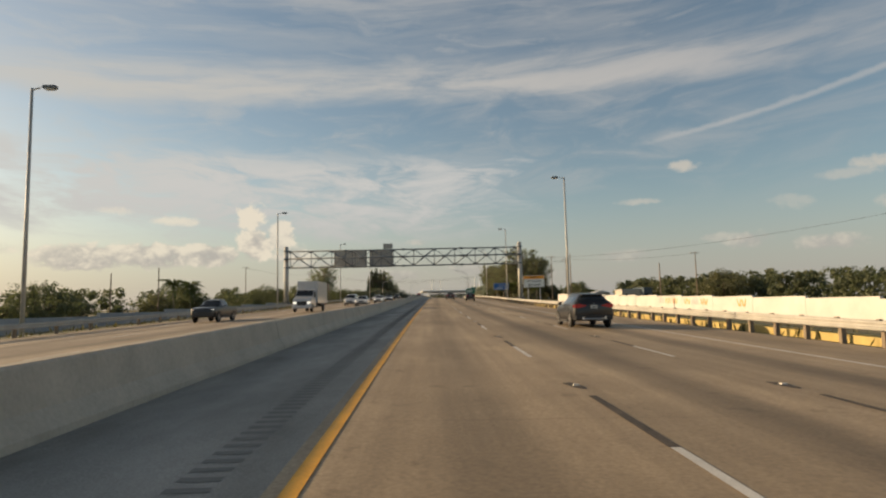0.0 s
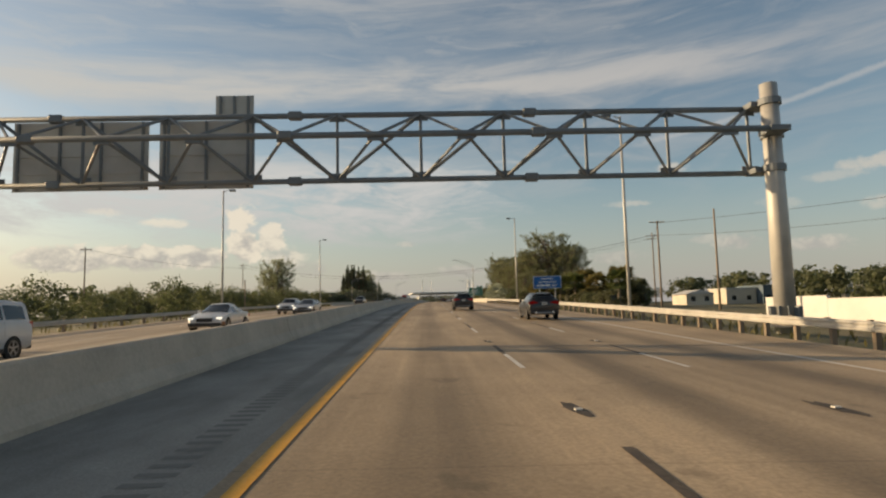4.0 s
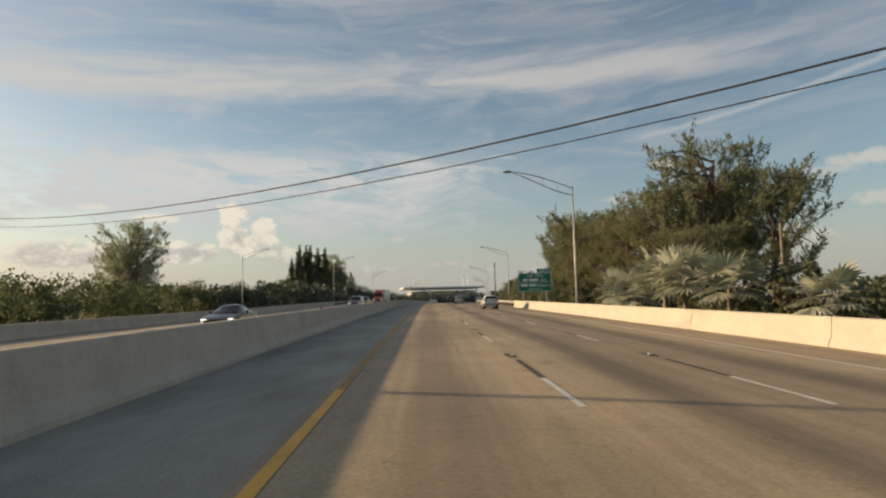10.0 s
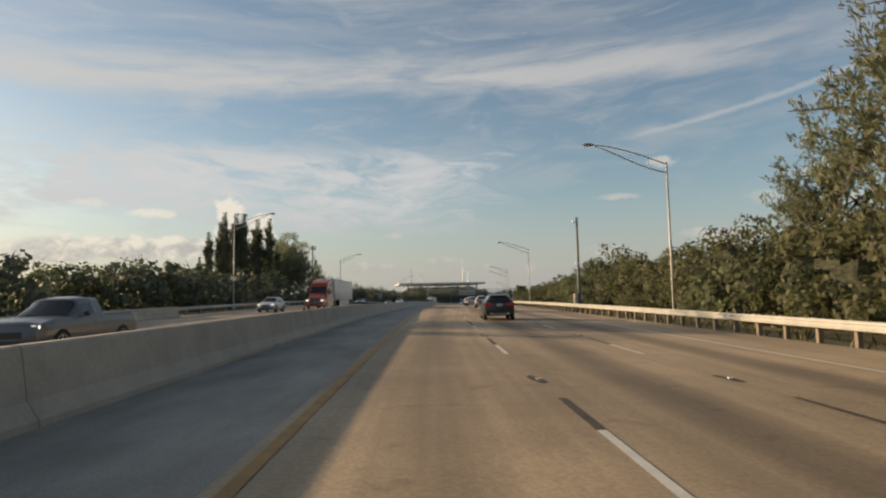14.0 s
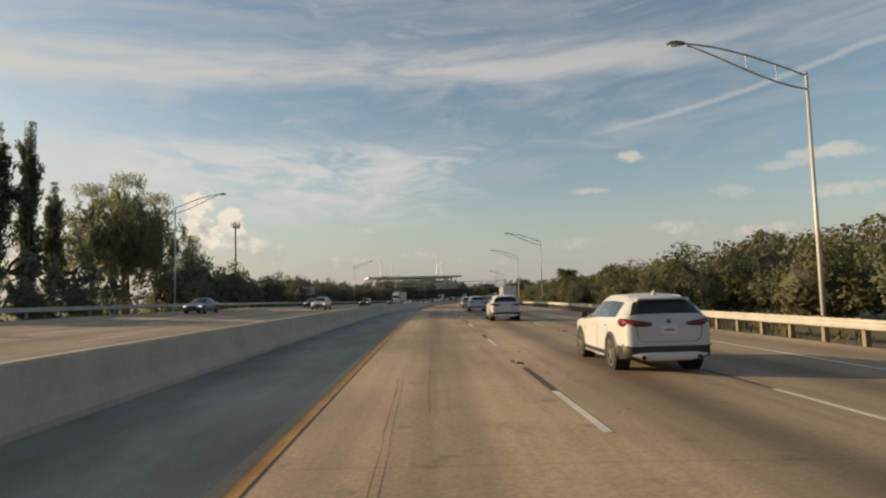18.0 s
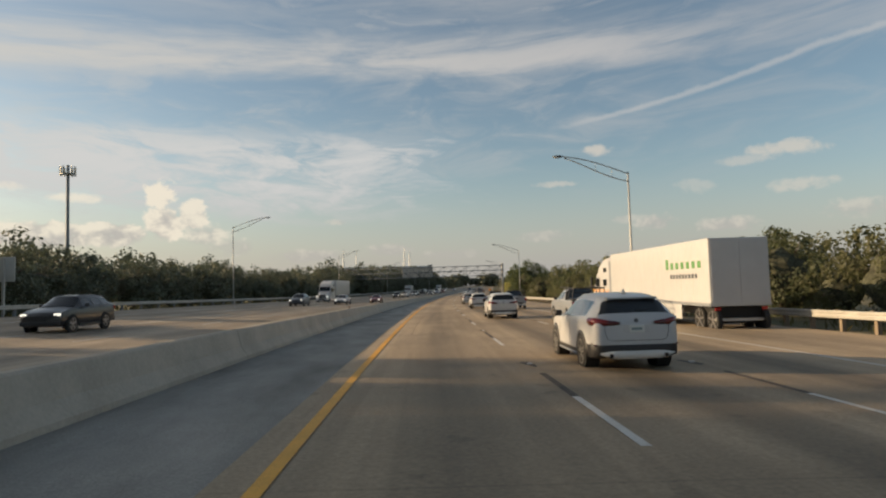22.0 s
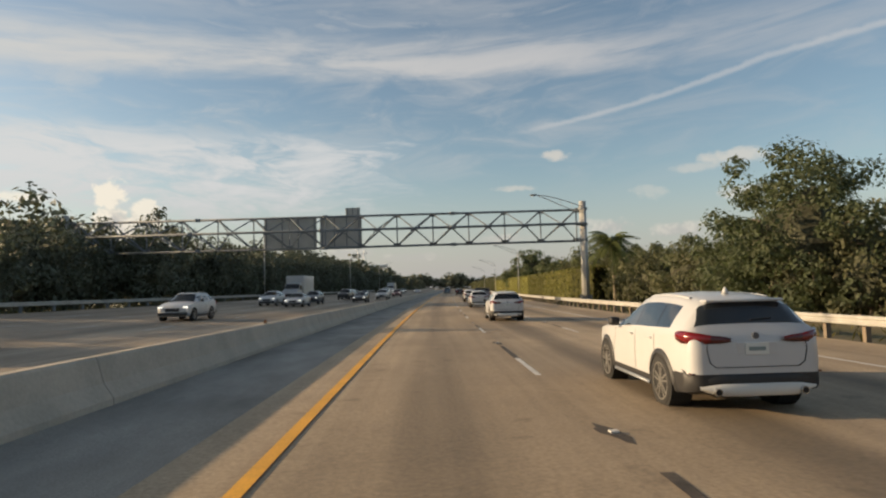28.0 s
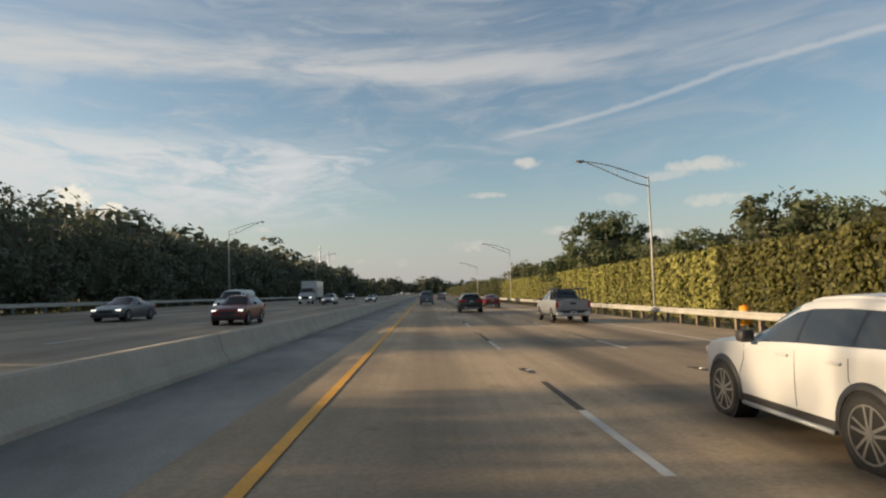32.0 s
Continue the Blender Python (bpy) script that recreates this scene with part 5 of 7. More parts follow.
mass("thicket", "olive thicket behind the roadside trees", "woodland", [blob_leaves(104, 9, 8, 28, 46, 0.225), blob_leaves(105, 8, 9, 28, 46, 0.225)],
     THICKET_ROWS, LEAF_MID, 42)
cores("thicket_shade", "solid dark cores painted as shade inside the olive thicket", THICKET_ROWS, 7.0, 7.0, 46)
mass("thicket", "olive thicket far along the shoulder", "woodland", [blob_leaves(108, 9, 8, 24, 24, 0.36), blob_leaves(109, 8, 9, 24, 24, 0.36)],
     belt(735, 1400, 8.0, 37, 38, 1.0, 1.15, 2.0) + belt(940, 1400, 9, 28, 28, 0.9, 1.0, 2), LEAF_MID, 47)
spread_along([broadleaf(35, 8.5, 9.0, LEAF_DARK, 42, 62, 0.245, 0.0), broadleaf(36, 9.0, 8.5, LEAF_MID, 42, 62, 0.245, 0.0)],
             belt(742, 940, 8.0, 30, 30, 1.0, 1.2, 2), "rounded broadleaf tree behind the clipped hedge", "trees behind the hedge", 23)
spread_along([broadleaf(41, 12.0, 12.0, LEAF_DEEP, 130, 170, 0.14, 0.0, 0.6)], [(690, 24, 1.0), (700, 29, 0.85)], "large spreading dark-green tree beside the guardrail", "large trees by the gantry", 24)
spread_along([broadleaf(42, 8.0, 9.0, LEAF_DEEP, 90, 110, 0.17, 0.0, 0.5)], [(796, 28, 1.08), (822, 30, 1.15), (845, 27, 1.8)], "layered dark-green tree rising above the hedge", "tall trees above the hedge", 25)

# feathery pines by the bridge, with silver and dry palms below them
spread_along([feather_tree(51, 16.5, 13, LEAF_PINE, 66, 190, upsweep=0.6), feather_tree(52, 14.5, 12, LEAF_PINE, 66, 190, upsweep=0.6), feather_tree(53, 15.5, 13.5, LEAF_PINE, 66, 190, upsweep=0.6)],
             [(302, 41, 1.50), (297, 47, 1.30), (308, 46, 1.36), (303, 35, 1.08), (313, 51, 1.2), (291, 37, 0.72), (284, 30, 0.55), (318, 29.5, 0.85), (326, 27, 0.92), (334, 28.5, 1.12), (343, 31, 1.10), (316, 37, 1.12), (310, 32, 0.85), (330, 35, 1.2), (350, 30, 0.8)],
             "feathery grey-green pine with drooping sprays", "pines beside the bridge", 26)
spread_along([broadleaf(54, 5.0, 6.0, LEAF_MID, 30, 70, 0.20, 0.0, tag="bush"), broadleaf(55, 4.4, 6.5, LEAF_DARK, 30, 70, 0.20, 0.0, tag="bush")],
             belt(205, 350, 5.5, 21.5, 21.5, 0.60, 0.88, 1.2) + belt(212, 260, 6, 28, 30, 0.72, 0.8, 1.5) + belt(190, 236, 4.6, 35, 35, 1.0, 0.85, 1.5) + belt(180, 228, 3.4, 27.5, 24.0, 0.62, 0.66, 0.8) + belt(312, 352, 5, 19.5, 22, 0.8, 1.2, 0.8), "tangled green bush behind the rail", "bushes beside the bridge", 27)
spread_along([palm(61, 2.0, LEAF_SILVER, 20, 2.6, True), palm(62, 2.6, LEAF_SILVER, 22, 2.7, True)],
             [(252, 18.4, 0.95), (257, 17.8, 1.1), (262, 18.4, 1.2), (268, 18.0, 1.0), (243, 18.8, 0.85), (273, 18.6, 0.95)], "silver-leaved fan palm above the parapet", "silver fan palms", 28)
spread_along([palm(63, 3.0, LEAF_DRY, 24, 2.1, True), palm(64, 3.4, LEAF_PALM, 24, 2.1, True)],
             [(201, 22, 1.1), (206, 24, 1.15), (196, 26, 1.2), (211, 21.5, 0.95), (224, 24, 0.8), (228, 27, 0.9), (190, 28, 1.2), (217, 26, 1.05), (184, 30, 1.2), (199, 24, 1.1), (204, 20.8, 0.9), (199, 29, 1.45), (190, 32, 1.5)], "dry yellowing fan palm with a ragged skirt", "fan palms by the blue sign", 29)
spread_along([palm(65, 5.6, LEAF_PALM, 26, 3.1)], [(171, -68, 1.35), (163, -69, 1.4), (238, -60, 1.1)], "feather palm with an arching crown", "feather palms", 30)

spread_along([palm(66, 5.7, LEAF_PALM, 36, 2.8)], [(500, 21.0, 0.98), (727, 22.1, 1.38)], "feather palm with a full upright crown", "shoulder palms", 35)

# woods far to the right and left of the first stretch
spread_along([broadleaf(71, 9.0, 13.0, LEAF_DARK, 50, 78, 0.28, 0.05), broadleaf(72, 7.5, 12.0, LEAF_MID, 50, 78, 0.28, 0.05)],
             [(158, 74, 1.05), (166, 80, 0.95)] + [(272, 62, 0.85), (281, 64, 0.95)] + belt(205, 260, 11, 34, 34, 0.4, 0.5, 2) + belt(40, 400, 15, -70, -64, 0.72, 0.85, 5), "rounded tree in the low wooded skyline", "far skyline trees", 31)
mass("woodland", "low leafy wood beyond the far parapet", "woodland", [blob_leaves(110, 9, 10, 28, 46, 0.28), blob_leaves(111, 8, 10, 28, 46, 0.28)], belt(150, 420, 5.5, -48, -46, 0.62, 0.86, 3), LEAF_DARK, 50)
mass("woodland", "low wooded skyline beyond the verges", "woodland", far, belt(60, 340, 9, 108, 96, 0.8, 1.0, 5) + belt(95, 262, 6.5, 88, 84, 0.82, 0.9, 3) + belt(-40, 420, 8, -88, -80, 0.7, 0.85, 5)
     + belt(340, 460, 6, 50, 45, 0.9, 0.9, 4) + belt(420, 1400, 16, -130, -330, 1.4, 1.7, 20) + belt(420, 1400, 14, 90, 160, 1.2, 1.3, 15), LEAF_DARK, 43)
spread_along([feather_tree(73, 18, 14, LEAF_FAN, 60, 240, upsweep=0.7)], [(354, -69, 1.18), (350, -65, 0.85), (357, -73, 0.95)], "pale feathery pine above the skyline", "pale pines", 32)
spread_along([feather_tree(74, 21, 4.3, LEAF_COL, 48, 200, narrow=True), feather_tree(75, 20, 4.8, LEAF_COL, 48, 200, narrow=True)],
             [(450, -60, 0.62), (455, -60, 0.88), (458, -58.5, 0.94), (462, -59, 1.14), (465, -57, 1.20), (469, -56.5, 1.22), (472, -54.5, 1.02), (475, -55, 1.18), (477.5, -52.5, 1.14), (481, -51.5, 0.82), (460, -56, 0.72), (467, -60, 0.9)], "dark columnar tree in a tight row", "columnar trees", 33)
spread_along([feather_tree(76, 18.5, 13.0, LEAF_FAN, 40, 280, fan=True), feather_tree(77, 17.5, 12.0, LEAF_FAN, 36, 280, fan=True)], [(509, -57, 1.36), (503, -60, 1.22), (515, -55, 1.22), (512, -61, 1.28), (506, -56, 1.08), (521, -51, 0.86)], "open feathery tree with upswept limbs by the far rail", "feathery trees by the far rail", 34)

# woods that close the far end of the highway
END_ROWS = [(END + 14 + 9 * rng.random(), d + rng.normal() * 1.5, (2.2 + 0.55 * math.sin(d * 0.11 + 0.6) + 0.25 * rng.random()) * (1.0 if d < 55 else 0.7)) for d in range(-72, 118, 7)]
mass("woodland", "hazy rounded woods at the far end of the highway", "woodland", far, END_ROWS, LEAF_WOOD, 48)
cores("woodland_shade", "solid dark cores painted as shade inside the far rounded woods", END_ROWS, 9.5, 9.5, 49)

# clipped hedge along the last stretch
r = np.random.default_rng(77)
for k in range(14):
    s0 = 731 + k * 13.0
    e = thing("hedge", "tall clipped hedge of yellow-green leaves behind the guardrail", "hedge", "clipped hedge along the shoulder", m=stand(s0, 19.8, -0.3))
    inv = e.matrix_world.inverted()
    # near-black block whose colour stands for the shade behind the hedge leaves
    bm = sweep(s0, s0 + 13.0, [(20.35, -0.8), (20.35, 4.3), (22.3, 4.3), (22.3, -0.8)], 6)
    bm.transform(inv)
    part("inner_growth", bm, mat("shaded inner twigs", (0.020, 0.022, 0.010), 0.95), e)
    n = 5200 if k < 9 else 2600
    ss = s0 + r.random(n) * 13.1
    onf = r.random(n) < 0.80
    dd = np.where(onf, 20.2 + r.normal(size=n) * 0.13 + 0.12 * np.sin(ss * 1.9), 20.25 + r.random(n) * 2.1)
    zz = np.where(onf, -0.5 + r.random(n) * 4.9, 4.35 + r.normal(size=n) * 0.12) + 0.10 * np.sin(ss * 0.9 + 1.0)
    if k == 0:          # the end of the hedge
        m_ = 1500
        ss[:m_] = s0 - 0.05 + r.normal(size=m_) * 0.12
        dd[:m_], zz[:m_] = 20.2 + r.random(m_) * 2.15, -0.5 + r.random(m_) * 4.9
    ax = [axis(s) for s in ss]
    P = np.array([(x + math.cos(h) * d, y + math.sin(h) * d, z0 + z - 0.26) for (x, y, z0, h), d, z in zip(ax, dd, zz)])
    M = np.array(inv)
    P = P @ M[:3, :3].T + M[:3, 3]
    nrm = np.where(onf[:, None], np.array([-1.0, 0, 0.25]), np.array([-0.2, 0, 1.0])) + unit(r, n) * 0.75
    nrm /= np.linalg.norm(nrm, axis=1, keepdims=True)
    a = np.cross(nrm, unit(r, n))
    a /= np.linalg.norm(a, axis=1, keepdims=True)
    sz = 0.13 + 0.08 * r.random((n, 1))
    ob = leaves_part("foliage", P, a * sz, np.cross(nrm, a) * sz * 0.62, LEAF_HEDGE, e)
    tagged(ob, kind="stuff")
# rough tufts along both verges
n = 9000
ss = r.random(n) * 900 - 20
right = r.random(n) < 0.6
P, A, B = [], [], []
for s, q in zip(ss, right):
    d = right_edge(s) + 0.5 + abs(r.normal()) * 2.6 if q else left_edge(s) - 0.6 - abs(r.normal()) * 2.0
    if q and 212 < s < 302:
        d += 0.6
    p = at(s, d, land(s, d), False)
    h = 0.12 + 0.2 * r.random()
    P.append((p.x, p.y, p.z + h * 0.7)), A.append((r.normal() * 0.08, r.normal() * 0.08, h))
    t = r.random() * math.tau
    B.append((math.cos(t) * 0.05, math.sin(t) * 0.05, 0))
g = leaves_part("grass_tufts", np.array(P), np.array(A), np.array(B), leaf_mat("dry verge grass", (0.14, 0.125, 0.05), 0.4), None)
tagged(g, "tufts of dry grass along the verges", "grass", kind="stuff")

# ---- vehicles ----
GLASS = mat("dark tinted glass", (0.018, 0.022, 0.026), 0.06, coat=0.6)
TRIM = mat("black plastic trim", (0.025, 0.025, 0.027), 0.55)
CHROME = mat("bright metal trim", (0.62, 0.62, 0.62), 0.22, 0.9)
RIM = mat("grey alloy", (0.32, 0.32, 0.33), 0.35, 0.7)
RED_LAMP = mat("red lamp lens", (0.20, 0.008, 0.011), 0.25, emit=((1.0, 0.05, 0.04), 0.04))
RED_DULL = mat("dark red lamp lens", (0.30, 0.012, 0.015), 0.2)
HEAD_LAMP = mat("lit headlamp", (0.8, 0.8, 0.75), 0.2, emit=((1.0, 0.90, 0.72), 0.9))
CLEAR_LAMP = mat("clear lamp lens", (0.55, 0.55, 0.54), 0.15)
PLATE = mat("pale number plate", (0.62, 0.64, 0.62), 0.5)
BRIGHT_RIM = mat("bright machined alloy", (0.30, 0.295, 0.28), 0.32, 0.6)
RED_DARK = mat("smoked red lens", (0.075, 0.012, 0.014), 0.18, coat=0.5)
RED_DEEP = mat("deep red lamp lens", (0.15, 0.008, 0.010), 0.15, coat=0.6)
GLOSS_BLACK = mat("gloss black pillar", (0.015, 0.015, 0.017), 0.12)
PLATE_BAR = mat("dull plate legend", (0.20, 0.26, 0.27), 0.5)
SKID = mat("matt silver plastic", (0.58, 0.58, 0.56), 0.5, 0.0)
UNDER = mat("dark underside", (0.015, 0.015, 0.015), 0.9)


def paint(name, color, rough=0.35, metal=0.0):
    return mat(name, color, rough, metal, stain=0.05, stain_scale=1.5, coat=0.4)


WHITE_CAR = paint("white car paint", (0.485, 0.495, 0.51))
SILVER_CAR = paint("silver car paint", (0.25, 0.27, 0.30), 0.4, 0.15)
GREY_CAR = paint("grey car paint", (0.10, 0.11, 0.13), 0.35, 0.3)
BLACK_CAR = paint("black car paint", (0.018, 0.019, 0.022))
BLUE_CAR = paint("slate blue car paint", (0.09, 0.13, 0.18), 0.35, 0.2)
RED_CAR = paint("dark red car paint", (0.15, 0.014, 0.018))
ORANGE_CAR = paint("rust red truck paint", (0.30, 0.055, 0.03))

# keys along the length, from the nose (+) to the tail (-), as parts of the length:
# place, half width, sill, shoulder, roof, half width of roof (roof = shoulder where there is no cabin)
SHAPES = {
    "sedan": ([(0.500, .70, .34, .62, .62, .55), (0.470, .86, .24, .70, .70, .66), (0.36, .92, .22, .83, .84, .70), (0.215, .93, .21, .93, .95, .68), (0.03, .93, .21, .95, 1.40, .58),
               (-0.06, .93, .21, .96, 1.44, .59), (-0.17, .93, .21, .97, 1.38, .58), (-0.345, .92, .23, .99, 1.04, .66), (-0.455, .88, .26, .99, 1.03, .66), (-0.50, .78, .38, .90, .92, .60)], 4.75, .33, (.315, -.30)),
    "suv": ([(0.500, .72, .38, .74, .74, .58), (0.470, .88, .27, .86, .86, .68), (0.37, .93, .24, .98, .99, .72), (0.235, .94, .24, 1.05, 1.08, .72), (0.08, .94, .24, 1.06, 1.55, .61),
             (-0.05, .94, .24, 1.07, 1.60, .62), (-0.25, .94, .24, 1.10, 1.58, .61), (-0.385, .93, .26, 1.12, 1.52, .60), (-0.462, .92, .29, 1.11, 1.20, .70), (-0.488, .89, .34, 1.06, 1.09, .70), (-0.50, .80, .44, 1.00, 1.02, .64)], 4.45, .35, (.315, -.285)),
    "pickup": ([(0.500, .80, .48, .92, .92, .66), (0.475, .94, .38, 1.05, 1.05, .74), (0.38, .97, .36, 1.14, 1.15, .76), (0.235, .97, .36, 1.18, 1.20, .76), (0.115, .97, .36, 1.19, 1.72, .66),
                (0.0, .97, .36, 1.20, 1.80, .68), (-0.095, .97, .36, 1.21, 1.78, .67), (-0.125, .97, .36, 1.21, 1.22, .80), (-0.47, .97, .40, 1.22, 1.22, .84), (-0.50, .95, .50, 1.20, 1.20, .84)], 5.5, .39, (.325, -.305)),
    "van": ([(0.500, .74, .40, .82, .82, .62), (0.475, .90, .28, .96, .96, .70), (0.40, .96, .26, 1.10, 1.12, .74), (0.32, .97, .26, 1.18, 1.24, .74), (0.17, .97, .26, 1.20, 1.86, .70),
             (0.0, .97, .26, 1.22, 1.95, .74), (-0.30, .97, .26, 1.24, 1.95, .74), (-0.47, .96, .28, 1.24, 1.90, .73), (-0.497, .94, .34, 1.20, 1.24, .72), (-0.50, .92, .42, 1.15, 1.17, .72)], 5.1, .35, (.33, -.30)),
}


def shape_at(keys, L):
    ys = np.array([k[0] for k in keys])[::-1] * L
    cols = [np.array([k[i] for k in keys])[::-1] for i in range(1, 6)]
    return lambda y: [float(np.interp(y, ys, c)) for c in cols]


def section(p):
    hw, sill, belt_z, roof, rw = p
    cab = roof - belt_z
    top = max(rw, hw * 0.72 if cab < 0.1 else rw)
    return [(0.0, sill), (hw * 0.86, sill), (hw * 0.97, sill + 0.10), (hw, sill + 0.45 * (belt_z - sill)), (hw * 0.985, belt_z - 0.12), (hw * 0.95, belt_z),
            (top * 1.02, roof - 0.12 * min(1, cab / 0.4) - (0.02 if cab < 0.1 else 0)), (top * 0.86, roof - 0.012), (top * 0.5, roof + 0.012), (0.0, roof + 0.018)]


def wheel(e, x, y, r, name="wheel", rim=None):
    side = 1 if x > 0 else -1
    bm = bmesh.new()
    prof = [(0.10, r - 0.09), (0.11, r - 0.02), (0.09, r), (-0.09, r), (-0.11, r - 0.02), (-0.10, r - 0.09)]
    n = 20
    rings = [[bm.verts.new((px, q * math.sin(k * math.tau / n), q * math.cos(k * math.tau / n))) for px, q in prof] for k in range(n)]
    for k in range(n):
        for j in range(len(prof) - 1):
            bm.faces.new((rings[k][j], rings[k][j + 1], rings[(k + 1) % n][j + 1], rings[(k + 1) % n][j]))
    hub = bmesh.new()
    tube_into(hub, (-side * 0.06, 0, 0), (side * 0.06, 0, 0), r - 0.10, r - 0.10, 18)
    w = part(name, hub, UNDER, e)
    w.matrix_basis = pose(x, y, r)
    part("tyre", bm, BLACK, w, smooth=True)
    if rim:
        ob = new("rim", rim)
        ob.parent = w
        return w
    bm = bmesh.new()
    tube_into(bm, (side * 0.05, 0, 0), (side * 0.10, 0, 0), 0.06, 0.05, 10)
    for k in range(5):
        a = Matrix.Rotation(k * math.tau / 5, 4, "X")
        box_into(bm, (min(side * 0.062, side * 0.095), -0.035, 0.03), (max(side * 0.062, side * 0.095), 0.035, r - 0.09), a)
    for k in range(18):
        a = Matrix.Rotation(k * math.tau / 18, 4, "X")
        box_into(bm, (min(side * 0.06, side * 0.10), -0.062, r - 0.115), (max(side * 0.06, side * 0.10), 0.062, r - 0.085), a)
    part("rim", bm, RIM, w)
    return w


def car(kind, body_paint, label, category, lamps_on=False, width=1.0, length=1.0, lower=None, bed_rack=False, roof_rack=False, shade_rear=False):
    keys, L, wr, axles = SHAPES[kind]
    L *= length
    f = shape_at(keys, L)
    e = thing({"sedan": "car", "suv": "car", "pickup": "pickup_truck", "van": "van"}[kind], label, category)
    ys = sorted({k[0] * L for k in keys} | {y for y in np.linspace(-0.49 * L, 0.49 * L, 23)})
    bm = bmesh.new()
    rings = []
    for y in ys:
        sec = section(f(y))
        rings.append([bm.verts.new((x * width, y, z)) for x, z in sec] + [bm.verts.new((-x * width, y, z)) for x, z in sec[-2:0:-1]])
    n = len(rings[0])
    for a, b in zip(rings, rings[1:]):
        for j in range(n):
            bm.faces.new((a[j], a[(j + 1) % n], b[(j + 1) % n], b[j]))
    bm.faces.new(rings[0])
    bm.faces.new(rings[-1][::-1])
    bmesh.ops.recalc_face_normals(bm, faces=bm.faces[:])
    body = part("body", bm, body_paint, e, smooth=True)
    me = body.data
    me.set_sharp_from_angle(angle=radians(46))

    def skin(y, j, t):
        """Point on the right side between section points j and j + 1."""
        s_ = section(f(y))
        (x0, z0), (x1, z1) = s_[j], s_[j + 1]
        return Vector(((x0 + (x1 - x0) * t) * width, y, z0 + (z1 - z0) * t))

    # side windows between pillars
    cab = [k for k in keys if k[4] - k[3] > 0.3]
    y1, y0 = cab[0][0] * L, cab[-1][0] * L
    cowl = keys[[k[0] for k in keys].index(cab[0][0]) - 1][0] * L
    tail_i = [k[0] for k in keys].index(cab[-1][0]) + 1
    tail = keys[tail_i][0] * L
    span = y1 - y0
    cuts = {"sedan": [(y1 + 0.30 * (cowl - y1), y1 - 0.42 * span), (y1 - 0.47 * span, y0 - 0.05 * span)], "suv": [(y1 + 0.28 * (cowl - y1), y1 - 0.30 * span), (y1 - 0.34 * span, y1 - 0.68 * span), (y1 - 0.72 * span, y0 + 0.03 * span)],
            "pickup": [(y1 + 0.28 * (cowl - y1), y1 - 0.48 * span), (y1 - 0.54 * span, y0 + 0.02 * span)], "van": [(y1 + 0.25 * (cowl - y1), y1 - 0.20 * span), (y1 - 0.24 * span, y1 - 0.60 * span), (y1 - 0.63 * span, y0 + 0.06 * span)]}[kind]
    for ya, yb in cuts:
        for side in (-1, 1):
            bm = bmesh.new()
            cols = []
            for k in range(7):
                y = ya + (yb - ya) * k / 6
                lo, hi = skin(y, 5, 0.10), skin(y, 5, 0.90)
                o = Vector((0.008, 0, 0.002))
                cols.append([bm.verts.new(Vector(((p + o).x * side, p.y, p.z + 0.002))) for p in (lo, lo.lerp(hi, 0.5), hi)])
            for a, b in zip(cols, cols[1:]):
                for j in range(2):
                    bm.faces.new((a[j], b[j], b[j + 1], a[j + 1]))
            part("side_window", bm, GLASS, e, smooth=True)

    def screen(name, ya, yb, lo=0.06, hi=0.93):
        """Glass laid on the sloping front or rear of the cabin."""
        bm = bmesh.new()
        rows_ = []
        A_, B_ = section(f(ya)), section(f(yb))
        nrm = Vector((0, (B_[9][1] - A_[9][1]), -(yb - ya))).normalized()
        if nrm.z < 0:
            nrm = -nrm
        for k in range(6):
            t = lo + (hi - lo) * k / 5
            y = ya + (yb - ya) * t
            s_ = section(f(y))
            xs = s_[6][0] * 0.97 + (s_[5][0] - s_[6][0]) * 0.25 * (1 - t)
            row = []
            for q in (-1, -0.86, -0.5, 0, 0.5, 0.86, 1):
                x = q * xs
                z = float(np.interp(abs(x), [s_[9][0], s_[8][0], s_[7][0], s_[6][0], s_[5][0]], [s_[9][1], s_[8][1], s_[7][1], s_[6][1], s_[5][1]]))
                row.append(bm.verts.new(Vector((x * width, y, z)) + nrm * 0.014))
            rows_.append(row)
        for a, b in zip(rows_, rows_[1:]):
            for j in range(6):
                bm.faces.new((a[j], a[j + 1], b[j + 1], b[j]))
        part(name, bm, GLASS, e, smooth=True)

    screen("windscreen", cowl, y1)
    screen("rear_window", tail, y0, 0.10, 0.92)
    hwm = max(k[1] for k in keys) * width
    # lower cladding, bumpers, lamps, plates
    for side in (-1, 1):
        part("sill_trim", box((side * hwm - 0.03, axles[1] * L + wr + 0.12, keys[4][2] - 0.03), (side * hwm + 0.012, axles[0] * L - wr - 0.12, keys[4][2] + 0.11), bevel=0.01), lower or TRIM, e)
        for y in axles:
            bm = bmesh.new()
            tube_into(bm, (side * (hwm - 0.11), y * L, wr), (side * (hwm + 0.006), y * L, wr), wr + 0.075, wr + 0.065, 24)
            part("wheel_arch", bm, UNDER, e)
            wheel(e, side * (hwm - 0.085), y * L, wr)
        m_y = cuts[0][0] - 0.12
        part("mirror", box((side * (hwm + 0.02) - 0.02, m_y - 0.05, keys[4][3] + 0.0), (side * (hwm + 0.17), m_y + 0.08, keys[4][3] + 0.15), bevel=0.03) if side > 0 else
             box((side * (hwm + 0.17), m_y - 0.05, keys[4][3]), (side * (hwm + 0.02) + 0.02, m_y + 0.08, keys[4][3] + 0.15), bevel=0.03), body_paint if kind in ("sedan", "van") else TRIM, e)
